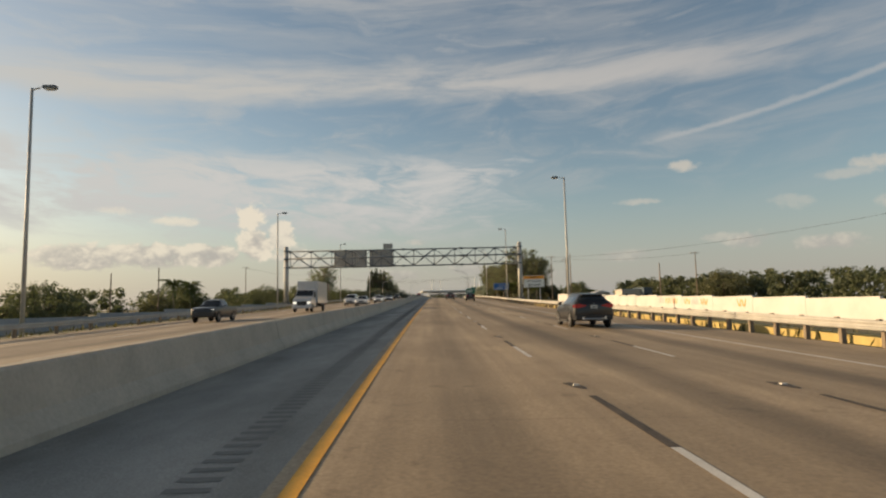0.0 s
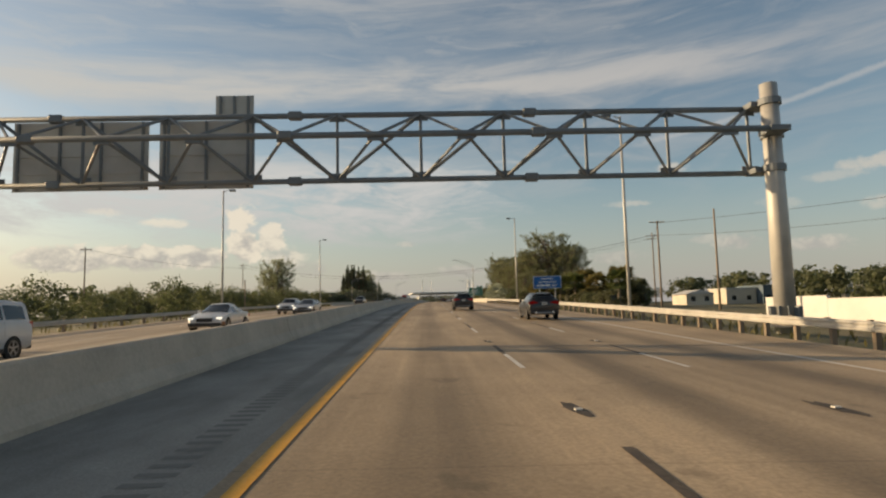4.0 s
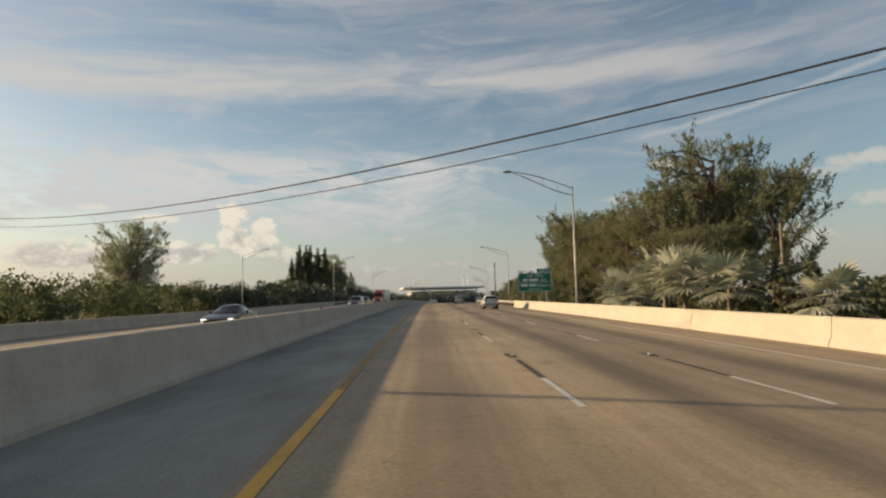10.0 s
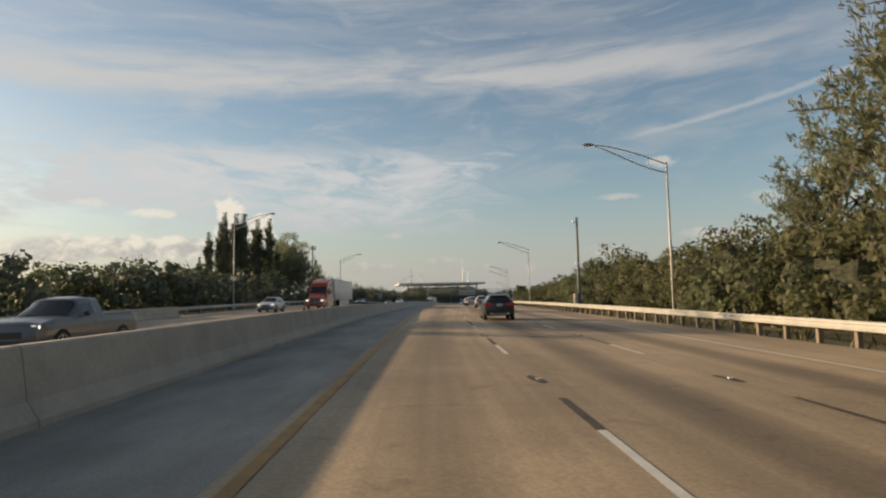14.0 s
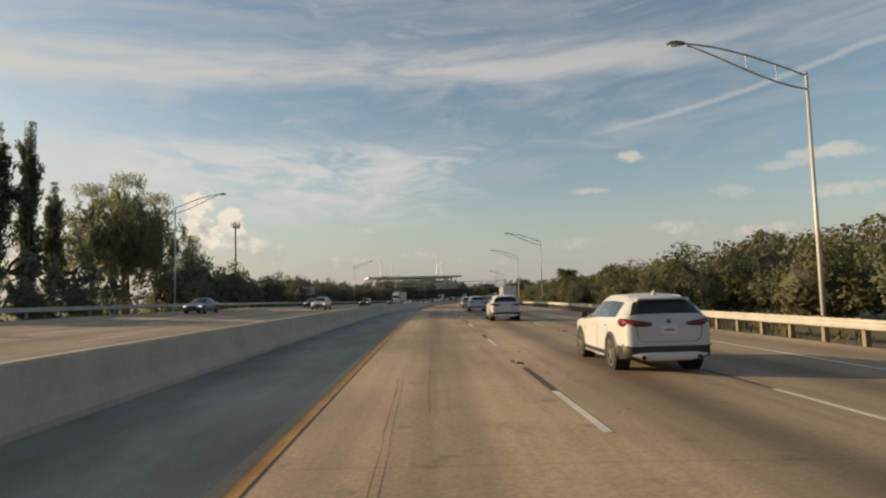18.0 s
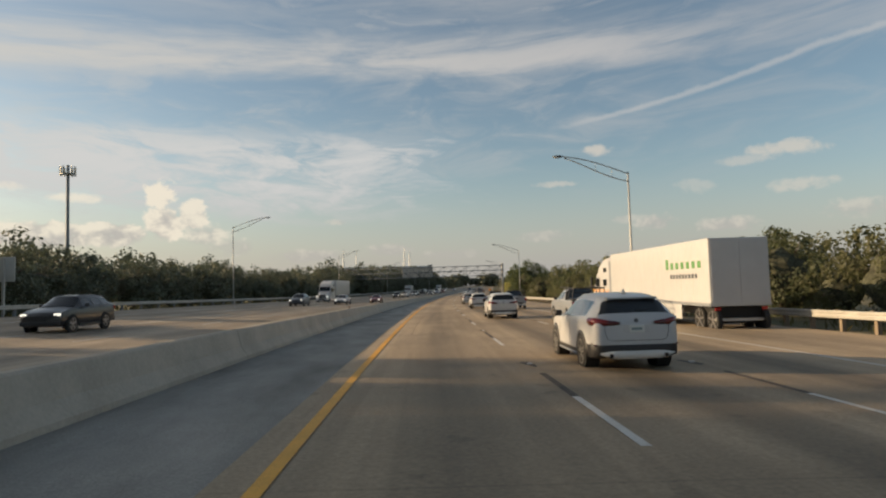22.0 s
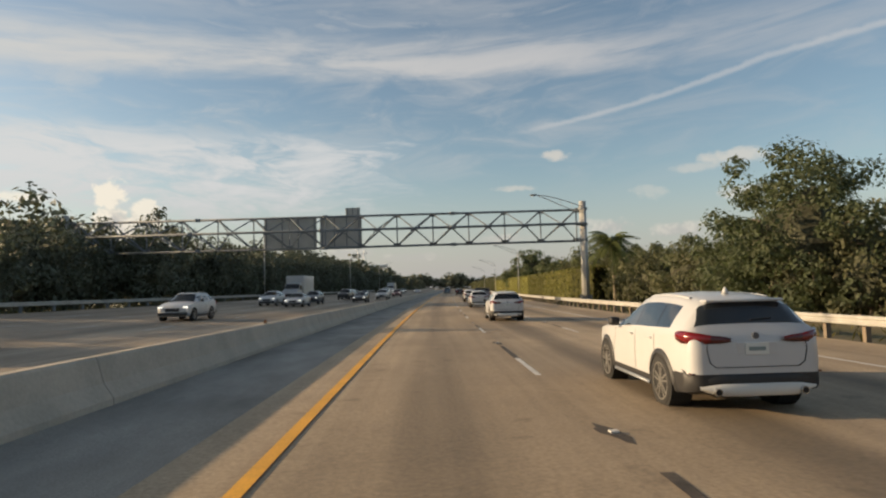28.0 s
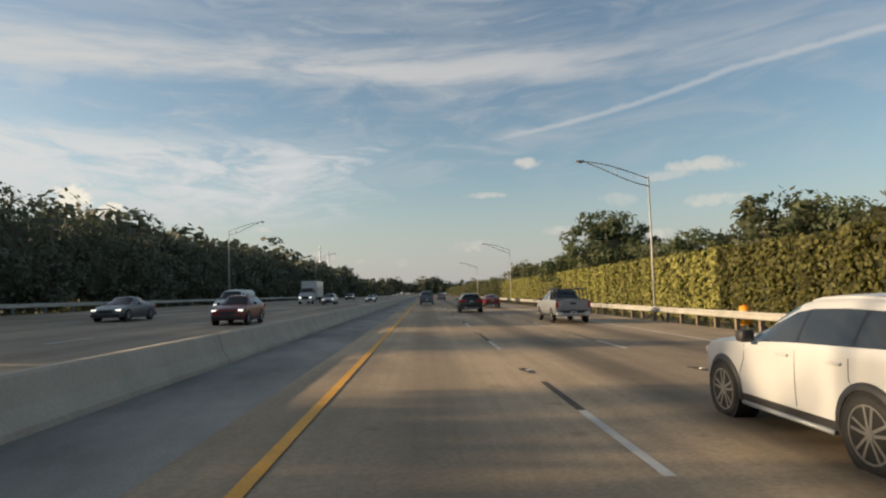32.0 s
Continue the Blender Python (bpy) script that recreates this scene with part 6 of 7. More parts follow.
        zt = {"sedan": 0.80, "suv": 0.88, "pickup": 0.98, "van": 1.05}[kind]
        yb = -0.492 * L
        tw = 0.34 if kind in ("sedan", "suv") else 0.16
        th = 0.12 if kind in ("sedan", "suv") else 0.36
        xo = hwm * 0.96
        bm = box((min(side * xo, side * (xo - tw)), yb - 0.045, zt - th / 2), (max(side * xo, side * (xo - tw)), yb + 0.16, zt + th / 2), bevel=0.02)
        if kind == "suv":
            bm.free()
            bm = bmesh.new()
            pr = [(hwm * 0.985, 0.90), (hwm * 0.985, 1.03), (0.79, 1.065), (0.60, 1.08), (0.56, 1.04), (0.36, 1.01), (0.40, 0.95), (0.58, 0.92), (0.66, 0.89), (0.79, 0.885)]
            yr = -0.5 * L - 0.016
            face = [bm.verts.new((side * x * width, yr, z)) for x, z in pr[2:]]
            corner = [bm.verts.new((side * x * width, -0.487 * L - 0.012, z)) for x, z in pr[:2]]
            wrap = [bm.verts.new((side * (hwm + 0.008), -0.455 * L, z)) for z in (0.93, 1.02)]
            bm.faces.new(face)
            bm.faces.new((face[-1], face[0], corner[1], corner[0]))
            bm.faces.new((corner[0], corner[1], wrap[1], wrap[0]))
            bmesh.ops.solidify(bm, geom=bm.faces[:], thickness=0.02)
        part("tail_lamp", bm, RED_LAMP, e)
        zh = {"sedan": 0.66, "suv": 0.78, "pickup": 0.92, "van": 0.86}[kind]
        bm = box((min(side * xo * 0.93, side * (xo - 0.32)), 0.478 * L - 0.12, zh - 0.05), (max(side * xo * 0.93, side * (xo - 0.32)), 0.478 * L + 0.065, zh + 0.055), bevel=0.02)
        part("headlamp", bm, HEAD_LAMP if lamps_on else CLEAR_LAMP, e)
        seams = bmesh.new()
        for ya, yb2 in cuts[:2]:
            yy = yb2 + 0.08
            q = skin(yy, 4, 0.5)
            part("door_handle", box((min(side * q.x, side * (q.x + 0.03)), yy, q.z - 0.02), (max(side * q.x, side * (q.x + 0.03)), yy + 0.16, q.z + 0.012)), body_paint, e)
            pts = [skin(yb2 - 0.03, j, t) for j, t in ((2, 0.2), (3, 0.3), (4, 0.2), (4, 0.95))]
            for a, b in zip(pts, pts[1:]):
                tube_into(seams, Vector((a.x * side, a.y, a.z)), Vector((b.x * side, b.y, b.z)), 0.006, 0.006, 4, False)
        part("shut_line", seams, UNDER, e)
    yb = -0.5 * L
    zs = keys[-1][2]
    part("rear_bumper", box((-hwm * 0.93, yb - 0.05, zs - 0.13), (hwm * 0.93, yb + 0.22, zs + 0.10), bevel=0.05), lower or (SKID if kind == "pickup" else TRIM), e)
    part("skid_plate", box((-hwm * 0.62, yb - 0.065, zs - 0.11), (hwm * 0.62, yb + 0.1, zs - 0.03), bevel=0.02), SILVER_CAR, e)
    part("front_bumper", box((-hwm * 0.88, 0.5 * L - 0.2, zs - 0.12), (hwm * 0.88, 0.5 * L + 0.03, zs + 0.07), bevel=0.05), lower or TRIM, e)
    part("grille", box((-hwm * 0.42, 0.5 * L - 0.12, zs + 0.11), (hwm * 0.42, 0.5 * L + 0.022, zs + 0.30), bevel=0.02), TRIM, e)
    zp = {"sedan": 0.80, "suv": 0.93, "pickup": 0.55, "van": 0.72}[kind]
    pl = part("number_plate", box((-0.155, yb - 0.075, zp - 0.075), (0.155, yb - 0.03, zp + 0.075), bevel=0.006), PLATE, e)
    part("plate_bar", box((-0.11, yb - 0.079, zp - 0.03), (0.11, yb - 0.0745, zp + 0.03)), GREY_CAR, pl)
    part("badge", tube((0, yb - 0.035, zp + 0.15), (0, yb + 0.06, zp + 0.15), 0.04, 0.04, 12), GREY_CAR, e)
    if kind in ("suv",):
        for x in (-0.55, 0.55):
            part("exhaust_tip", tube((x * hwm, yb - 0.075, zs - 0.02), (x * hwm, yb + 0.05, zs - 0.02), 0.055, 0.055, 12), CHROME, e)
        for side in (-1, 1):
            bm = bmesh.new()
            pts = [Vector((side * 0.50 * width, y, f(y)[3] + 0.012)) for y in np.linspace(y1 - 0.15, y0 + 0.1, 7)]
            for a, b in zip(pts, pts[1:]):
                tube_into(bm, a, b, 0.016, 0.016, 6, True)
            part("roof_rail", bm, body_paint, e)
        bm = bmesh.new()
        bmesh.ops.create_cone(bm, cap_ends=True, segments=8, radius1=0.05, radius2=0.015, depth=0.09, matrix=Matrix.Translation((0, y0 + 0.1, 1.635)))
        part("aerial", bm, body_paint, e)
        part("rear_spoiler", box((-0.50 * width, y0 - 0.16, 1.475), (0.50 * width, y0 + 0.16, 1.535), bevel=0.025), body_paint, e)
    if kind == "pickup":
        yt = -0.13 * L
        part("bed_liner", box((-hwm * 0.80, -0.478 * L, 1.10), (hwm * 0.80, yt - 0.06, 1.236), bevel=0.0), UNDER, e)
        part("tailgate_panel", box((-hwm * 0.70, yb - 0.035, 0.74), (hwm * 0.70, yb + 0.02, 1.14), bevel=0.02), body_paint, e)
        part("tailgate_handle", box((-0.16, yb - 0.055, 0.99), (0.16, yb - 0.03, 1.09), bevel=0.012), TRIM, e)
        part("step_tread", box((-hwm * 0.60, yb - 0.075, zs + 0.03), (hwm * 0.60, yb + 0.02, zs + 0.108), bevel=0.01), TRIM, e)
        part("tailgate_gap", box((-hwm * 0.76, yb - 0.02, zs + 0.115), (hwm * 0.76, yb + 0.05, zs + 0.175)), UNDER, e)
        if bed_rack:
            bm = bmesh.new()
            for y in (yt - 0.25, -0.30 * L, -0.46 * L):
                for side in (-1, 1):
                    tube_into(bm, (side * hwm * 0.88, y, 1.2), (side * hwm * 0.80, y, 1.80), 0.025, 0.025, 6)
                tube_into(bm, (-hwm * 0.80, y, 1.80), (hwm * 0.80, y, 1.80), 0.025, 0.025, 6)
            for side in (-1, 1):
                tube_into(bm, (side * hwm * 0.80, 0.1 * L, 1.88), (side * hwm * 0.80, -0.49 * L, 1.82), 0.028, 0.028, 6)
            part("ladder_rack", bm, TRIM, e)
    return e


def place(e, s, d, away=True, turn=0.0):
    e.matrix_world = stand(s, d, 0.012, turn + (0 if away else 180))
    return e


def load_trailer():
    """Low flat trailer with a pipe rail, two axles and a drawbar."""
    e = thing("flat_trailer", "low black flat trailer with a pipe rail and two axles", "trailer")
    for x in np.linspace(-0.80, 0.80, 9):
        part("deck_board", box((x - 0.095, -2.3, 0.52), (x + 0.095, 2.0, 0.56), bevel=0.006), POST_WOOD, e)
    frame_ = bmesh.new()
    for side in (-1, 1):
        box_into(frame_, (side * 0.92 - 0.04, -2.35, 0.42), (side * 0.92 + 0.04, 2.05, 0.55))
    for y in (-2.33, -1.2, 0.0, 1.2, 2.03):
        box_into(frame_, (-0.92, y - 0.03, 0.44), (0.92, y + 0.03, 0.515))
    part("deck_frame", frame_, TRIM, e)
    bar = bmesh.new()
    for side in (-1, 1):
        tube_into(bar, (side * 0.6, 2.0, 0.47), (0, 3.2, 0.47), 0.04, 0.04, 6)
    tube_into(bar, (0, 3.1, 0.47), (0, 3.45, 0.50), 0.05, 0.04, 8)
    part("drawbar", bar, TRIM, e)
    for side in (-1, 1):
        rail = bmesh.new()
        tube_into(rail, (side * 0.92, -2.3, 0.92), (side * 0.92, 2.0, 0.92), 0.025, 0.025, 6)
        for y in np.linspace(-2.3, 2.0, 6):
            tube_into(rail, (side * 0.92, y, 0.5), (side * 0.92, y, 0.92), 0.022, 0.022, 6)
        part("side_rail", rail, TRIM, e)
        part("mudguard", box((side * 1.07 - 0.13, -1.55, 0.70), (side * 1.07 + 0.13, 0.15, 0.735), bevel=0.015), TRIM, e)
        part("tail_lamp", box((side * 0.80 - 0.08, -2.40, 0.43), (side * 0.80 + 0.08, -2.34, 0.51), bevel=0.01), RED_LAMP, e)
        for y in (-1.12, -0.30):
            wheel(e, side * 1.07, y, 0.33)
    front = bmesh.new()
    tube_into(front, (-0.92, 2.0, 0.92), (0.92, 2.0, 0.92), 0.025, 0.025, 6)
    part("front_rail", front, TRIM, e)
    return e


def load_bundle():
    """Bulky load in white wrap, strapped down."""
    e = thing("wrapped_load", "bulky load wrapped in creased white sheeting on a trailer", "load")
    bm = bmesh.new()
    bmesh.ops.create_cube(bm, size=1.0)
    bmesh.ops.subdivide_edges(bm, edges=bm.edges[:], cuts=7, use_grid_fill=True)
    for v in bm.verts:
        p = v.co * 2
        q = 1.0 - 0.12 * (max(abs(p.x), abs(p.y), abs(p.z)) - 1.0) - 0.10 * max(0.0, abs(p.x) * abs(p.z) + abs(p.y) * abs(p.z) - 0.9)
        crease = 0.05 * math.sin(7 * p.y + 3 * p.z) + 0.04 * math.sin(11 * p.x + 5 * p.y + 2)
        v.co = Vector((p.x * 0.82 * (q + crease), -0.1 + p.y * 1.62 * (q + 0.4 * crease), 1.07 + p.z * 0.52 * (q + crease) + (0.07 * math.sin(2.1 * p.y + 0.6) if p.z > 0 else 0)))
    zmin = min(v.co.z for v in bm.verts)
    for v in bm.verts:
        v.co.z += 0.562 - zmin
    part("wrap", bm, SIGN_WHITE, e, smooth=True)
    for y in (-1.0, -0.1, 0.8):
        strap = bmesh.new()
        for a, b in (((-0.89, 0.58), (-0.86, 1.66)), ((-0.86, 1.66), (0.86, 1.66)), ((0.86, 1.66), (0.89, 0.58))):
            tube_into(strap, (a[0], y, a[1]), (b[0], y, b[1]), 0.02, 0.02, 5)
        part("strap", strap, TRIM, e)
    return e


def box_truck(label, cab_paint, cargo, cargo_len=6.2, lamps_on=True, h=3.6):
    e = thing("box_truck", label, "truck")
    w = 1.2
    part("cargo_box", box((-w, -cargo_len, 1.05), (w, 0, h), bevel=0.05), cargo, e)
    for x in (-w - 0.004, w + 0.004):
        part("corner_rail", box((x - 0.02, -cargo_len - 0.01, 1.0), (x + 0.02, 0.01, 1.14)), SILVER_CAR, e)
    part("chassis", box((-0.5, -cargo_len + 0.1, 0.62), (0.5, 1.9, 1.03), bevel=0.02), UNDER, e)
    bm = bmesh.new()
    pr = [(0.12, 0.55), (0.12, 2.55), (0.45, 2.62), (1.15, 2.50), (1.75, 1.75), (2.95, 1.50), (3.15, 1.20), (3.18, 0.55)]
    L_ = [bm.verts.new((-1.02, y, z)) for y, z in pr]
    R_ = [bm.verts.new((1.02, y, z)) for y, z in pr]
    k = len(pr)
    bm.faces.new(L_)
    bm.faces.new(R_[::-1])
    for j in range(k):
        bm.faces.new((L_[j], R_[j], R_[(j + 1) % k], L_[(j + 1) % k]))
    bmesh.ops.recalc_face_normals(bm, faces=bm.faces[:])
    bmesh.ops.bevel(bm, geom=bm.edges[:], offset=0.06, segments=2, affect="EDGES")
    part("cab", bm, cab_paint, e, smooth=False)
    bm = bmesh.new()
    q = [(-0.9, 1.20, 2.44), (0.9, 1.20, 2.44), (0.94, 1.735, 1.82), (-0.94, 1.735, 1.82)]
    bm.faces.new([bm.verts.new(Vector(p) + Vector((0, 0.045, 0.04))) for p in q])
    part("windscreen", bm, GLASS, e)
    for side in (-1, 1):
        x = side * 1.026
        part("side_window", box((min(x, x - side * 0.01), 0.45, 1.70), (max(x, x - side * 0.01), 1.30, 2.32), bevel=0.0), GLASS, e)
        part("mirror", box((side * 1.12 - 0.05, 1.35, 1.75), (side * 1.12 + 0.05, 1.45, 2.25), bevel=0.02), TRIM, e)
        part("headlamp", box((side * 0.78 - 0.16, 3.10, 0.92), (side * 0.78 + 0.16, 3.215, 1.14), bevel=0.03), HEAD_LAMP if lamps_on else CLEAR_LAMP, e)
        part("fuel_tank", box((side * 0.75 - 0.25, -1.3, 0.5), (side * 0.75 + 0.25, -0.1, 0.95), bevel=0.06), TRIM, e)
        wheel(e, side * 0.95, 2.3, 0.48)
        wheel(e, side * 0.98, -cargo_len + 1.7, 0.48)
        part("tail_lamp", box((side * 1.0 - 0.1, -cargo_len - 0.03, 0.85), (side * 1.0 + 0.1, -cargo_len + 0.05, 0.99), bevel=0.01), RED_DULL, e)
    part("grille", box((-0.5, 3.14, 0.75), (0.5, 3.215, 1.2), bevel=0.02), TRIM, e)
    part("front_bumper", box((-1.1, 3.02, 0.42), (1.1, 3.34, 0.74), bevel=0.05), cab_paint, e)
    return e


def semi(label, cab_paint, trailer_paint, lamps_on=True, logo=False, trailer_len=15.5):
    """Tractor with a raised roof and sleeper, and a long van trailer; the nose is at +y 7.4, the fifth wheel at y 0."""
    e = thing("semi_truck", label, "truck")
    pr = [(0.9, 0.9), (0.9, 3.75), (1.5, 3.92), (2.7, 3.82), (3.9, 3.38), (4.42, 2.80), (4.95, 1.95), (4.95, 0.7)]
    wd = [1.20, 1.10, 1.08, 1.06, 1.04, 1.08, 1.16, 1.16]

    def solid(pr, wd, bevel):
        bm = bmesh.new()
        L_ = [bm.verts.new((-w, y, z)) for (y, z), w in zip(pr, wd)]
        R_ = [bm.verts.new((w, y, z)) for (y, z), w in zip(pr, wd)]
        k = len(pr)
        bm.faces.new(L_)
        bm.faces.new(R_[::-1])
        for j in range(k):
            bm.faces.new((L_[j], R_[j], R_[(j + 1) % k], L_[(j + 1) % k]))
        bmesh.ops.recalc_face_normals(bm, faces=bm.faces[:])
        bmesh.ops.bevel(bm, geom=bm.edges[:], offset=bevel, segments=3, affect="EDGES", clamp_overlap=True)
        return bm

    cab = part("cab", solid(pr, wd, 0.07), cab_paint, e)
    part("bonnet", solid([(4.9, 0.75), (4.9, 1.90), (6.5, 1.64), (6.98, 1.42), (7.12, 0.75)], [1.04, 1.0, 0.80, 0.74, 0.80], 0.09), cab_paint, e)
    bm = bmesh.new()
    bm.faces.new([bm.verts.new(Vector(p) + Vector((0, 0.035, 0.03))) for p in ((-0.94, 4.47, 2.74), (0.94, 4.47, 2.74), (1.02, 4.90, 2.04), (-1.02, 4.90, 2.04))])
    part("windscreen", bm, GLASS, e)
    part("sun_visor", box((-0.98, 4.35, 2.78), (0.98, 4.62, 2.86), bevel=0.03), TRIM, e)
    grille = part("grille", box((-0.60, 6.9, 0.70), (0.60, 7.16, 1.40), bevel=0.05), TRIM, e)
    for k in range(5):
        part("grille_bar", box((-0.56, 7.155, 0.80 + 0.12 * k), (0.56, 7.175, 0.83 + 0.12 * k)), CHROME if not lamps_on else RIM, grille)
    part("front_bumper", box((-1.18, 6.75, 0.34), (1.18, 7.26, 0.72), bevel=0.09), cab_paint, e)
    part("bumper_intake", box((-0.55, 7.2, 0.42), (0.55, 7.275, 0.62), bevel=0.02), TRIM, e)
    for side in (-1, 1):
        part("fender", solid([(5.15, 0.66), (5.25, 1.25), (5.7, 1.42), (6.4, 1.36), (6.85, 1.10), (6.92, 0.66)], [0.16] * 6, 0.06), cab_paint, e).matrix_basis = pose(side * 1.03, 0, 0)
    part("sleeper_fairing", box((-1.22, 0.2, 0.9), (1.22, 0.88, 3.7), bevel=0.06), SILVER_CAR, e)
    for side in (-1, 1):
        x = side * 1.19
        part("side_window", box((min(x, x - side * 0.06), 3.55, 1.95), (max(x, x - side * 0.06), 4.45, 2.55), bevel=0.02), GLASS, e)
        part("sleeper_window", box((min(x + side * 0.02, x - side * 0.06), 1.7, 2.0), (max(x + side * 0.02, x - side * 0.06), 2.4, 2.45), bevel=0.02), GLASS, e)
        part("roof_window", box((min(side * 1.135, side * 1.06), 1.8, 2.95), (max(side * 1.135, side * 1.06), 2.5, 3.25), bevel=0.02), GLASS, e)
        part("mirror", box((side * 1.42 - 0.08, 4.55, 1.85), (side * 1.42 + 0.08, 4.72, 2.65), bevel=0.03), TRIM, e)
        part("shut_line", box((side * 1.178 - 0.004, 3.40, 1.0), (side * 1.178 + 0.004, 3.43, 2.75)), UNDER, e)
        part("shut_line", box((side * 1.172 - 0.004, 4.55, 1.0), (side * 1.172 + 0.004, 4.58, 2.2)), UNDER, e)
        part("door_handle", box((side * 1.178 - 0.02, 3.50, 1.70), (side * 1.178 + 0.02, 3.72, 1.75)), TRIM, e)
        part("headlamp", box((side * 0.95 - 0.16, 6.62, 0.98), (side * 0.95 + 0.16, 6.95, 1.17), bevel=0.05), HEAD_LAMP if lamps_on else CLEAR_LAMP, e)
        part("side_skirt", box((side * 1.2 - 0.03, 0.9, 0.35), (side * 1.2 + 0.03, 5.2, 0.92), bevel=0.02), cab_paint, e)
        wheel(e, side * 1.0, 5.9, 0.52)
        for y in (0.5, -0.85, -trailer_len + 2.6, -trailer_len + 1.3):
            wheel(e, side * 1.02, y, 0.52)
        part("trailer_skirt", box((side * 1.24 - 0.02, -trailer_len + 4.2, 0.45), (side * 1.24 + 0.02, -3.4, 1.14)), trailer_paint, e)
        part("landing_leg", box((side * 0.6 - 0.06, -2.9, 0.05), (side * 0.6 + 0.06, -2.75, 1.1)), GALV, e)
        part("tail_lamp", box((side * 1.0 - 0.12, -trailer_len + 0.97, 0.95), (side * 1.0 + 0.12, -trailer_len + 1.03, 1.10)), RED_DULL, e)
    part("chassis", box((-0.45, -1.5, 0.6), (0.45, 5.6, 1.05)), UNDER, e)
    part("trailer_axle", box((-0.95, -trailer_len + 1.2, 0.40), (0.95, -trailer_len + 2.7, 1.1)), UNDER, e)
    tr_ = part("trailer", box((-1.29, -trailer_len + 1.0, 1.13), (1.29, 0.12, 4.05), bevel=0.04), trailer_paint, e)
    for side in (-1, 1):
        for k in range(22):
            y = -trailer_len + 1.4 + k * (trailer_len - 1.6) / 21
            part("panel_seam", box((side * 1.292 - 0.004, y - 0.012, 1.24), (side * 1.292 + 0.004, y + 0.012, 3.98)), MATS["seam grey"] if "seam grey" in MATS else mat("seam grey", (0.58, 0.57, 0.54), 0.6), tr_)
        part("bottom_rail", box((side * 1.296 - 0.012, -trailer_len + 1.0, 1.13), (side * 1.296 + 0.012, 0.12, 1.27)), SILVER_CAR, tr_)
        if logo:
            green = mat("green trailer legend", (0.10, 0.26, 0.08), 0.5)
            x = side * 1.302
            for j in range(7):
                y = -9.6 - j * 0.62
                part("logo_bar", box((x - 0.004, y - 0.40, 2.80), (x + 0.004, y - 0.08, 3.12 if j else 3.30)), green, tr_)
            for j in range(9):
                y = -10.2 - j * 0.36
                part("logo_bar", box((x - 0.004, y - 0.22, 2.35), (x + 0.004, y, 2.55)), GREY_CAR, tr_)
    for x in (-0.62, 0.62):
        part("rear_door", box((x - 0.58, -trailer_len + 0.975, 1.25), (x + 0.58, -trailer_len + 0.998, 3.95)), trailer_paint, tr_)
    part("underride_bar", box((-1.1, -trailer_len + 1.02, 0.5), (1.1, -trailer_len + 1.12, 0.62)), GALV, e)
    if logo:
        stripe = mat("orange cab stripe", (0.75, 0.33, 0.06), 0.4)
        for side in (-1, 1):
            for z, t in ((1.60, 0.05), (1.72, 0.03)):
                x = side * 1.225
                part("cab_stripe", box((x - 0.012, 1.0, z), (x + 0.012, 5.0, z + t)), stripe, e)
    return e


RIM_ME = {}


def split_rim(side, r):
    """Rim with five pairs of thin bright spokes."""
    if side not in RIM_ME:
        bm = bmesh.new()
        tube_into(bm, (side * 0.05, 0, 0), (side * 0.105, 0, 0), 0.062, 0.05, 12)
        for k in range(5):
            for off in (-0.17, 0.17):
                a = Matrix.Rotation(k * math.tau / 5 + off, 4, "X")
                box_into(bm, (min(side * 0.066, side * 0.098), -0.014 - off * 0.05, 0.03), (max(side * 0.066, side * 0.098), 0.014 - off * 0.05, r - 0.085), a)
        for k in range(20):
            a = Matrix.Rotation(k * math.tau / 20, 4, "X")
            box_into(bm, (min(side * 0.06, side * 0.105), -0.043, r - 0.098), (max(side * 0.06, side * 0.105), 0.043, r - 0.080), a)
        me = bpy.data.meshes.new("rim")
        bm.to_mesh(me)
        bm.free()
        me.materials.append(BRIGHT_RIM)
        RIM_ME[side] = me
    return RIM_ME[side]


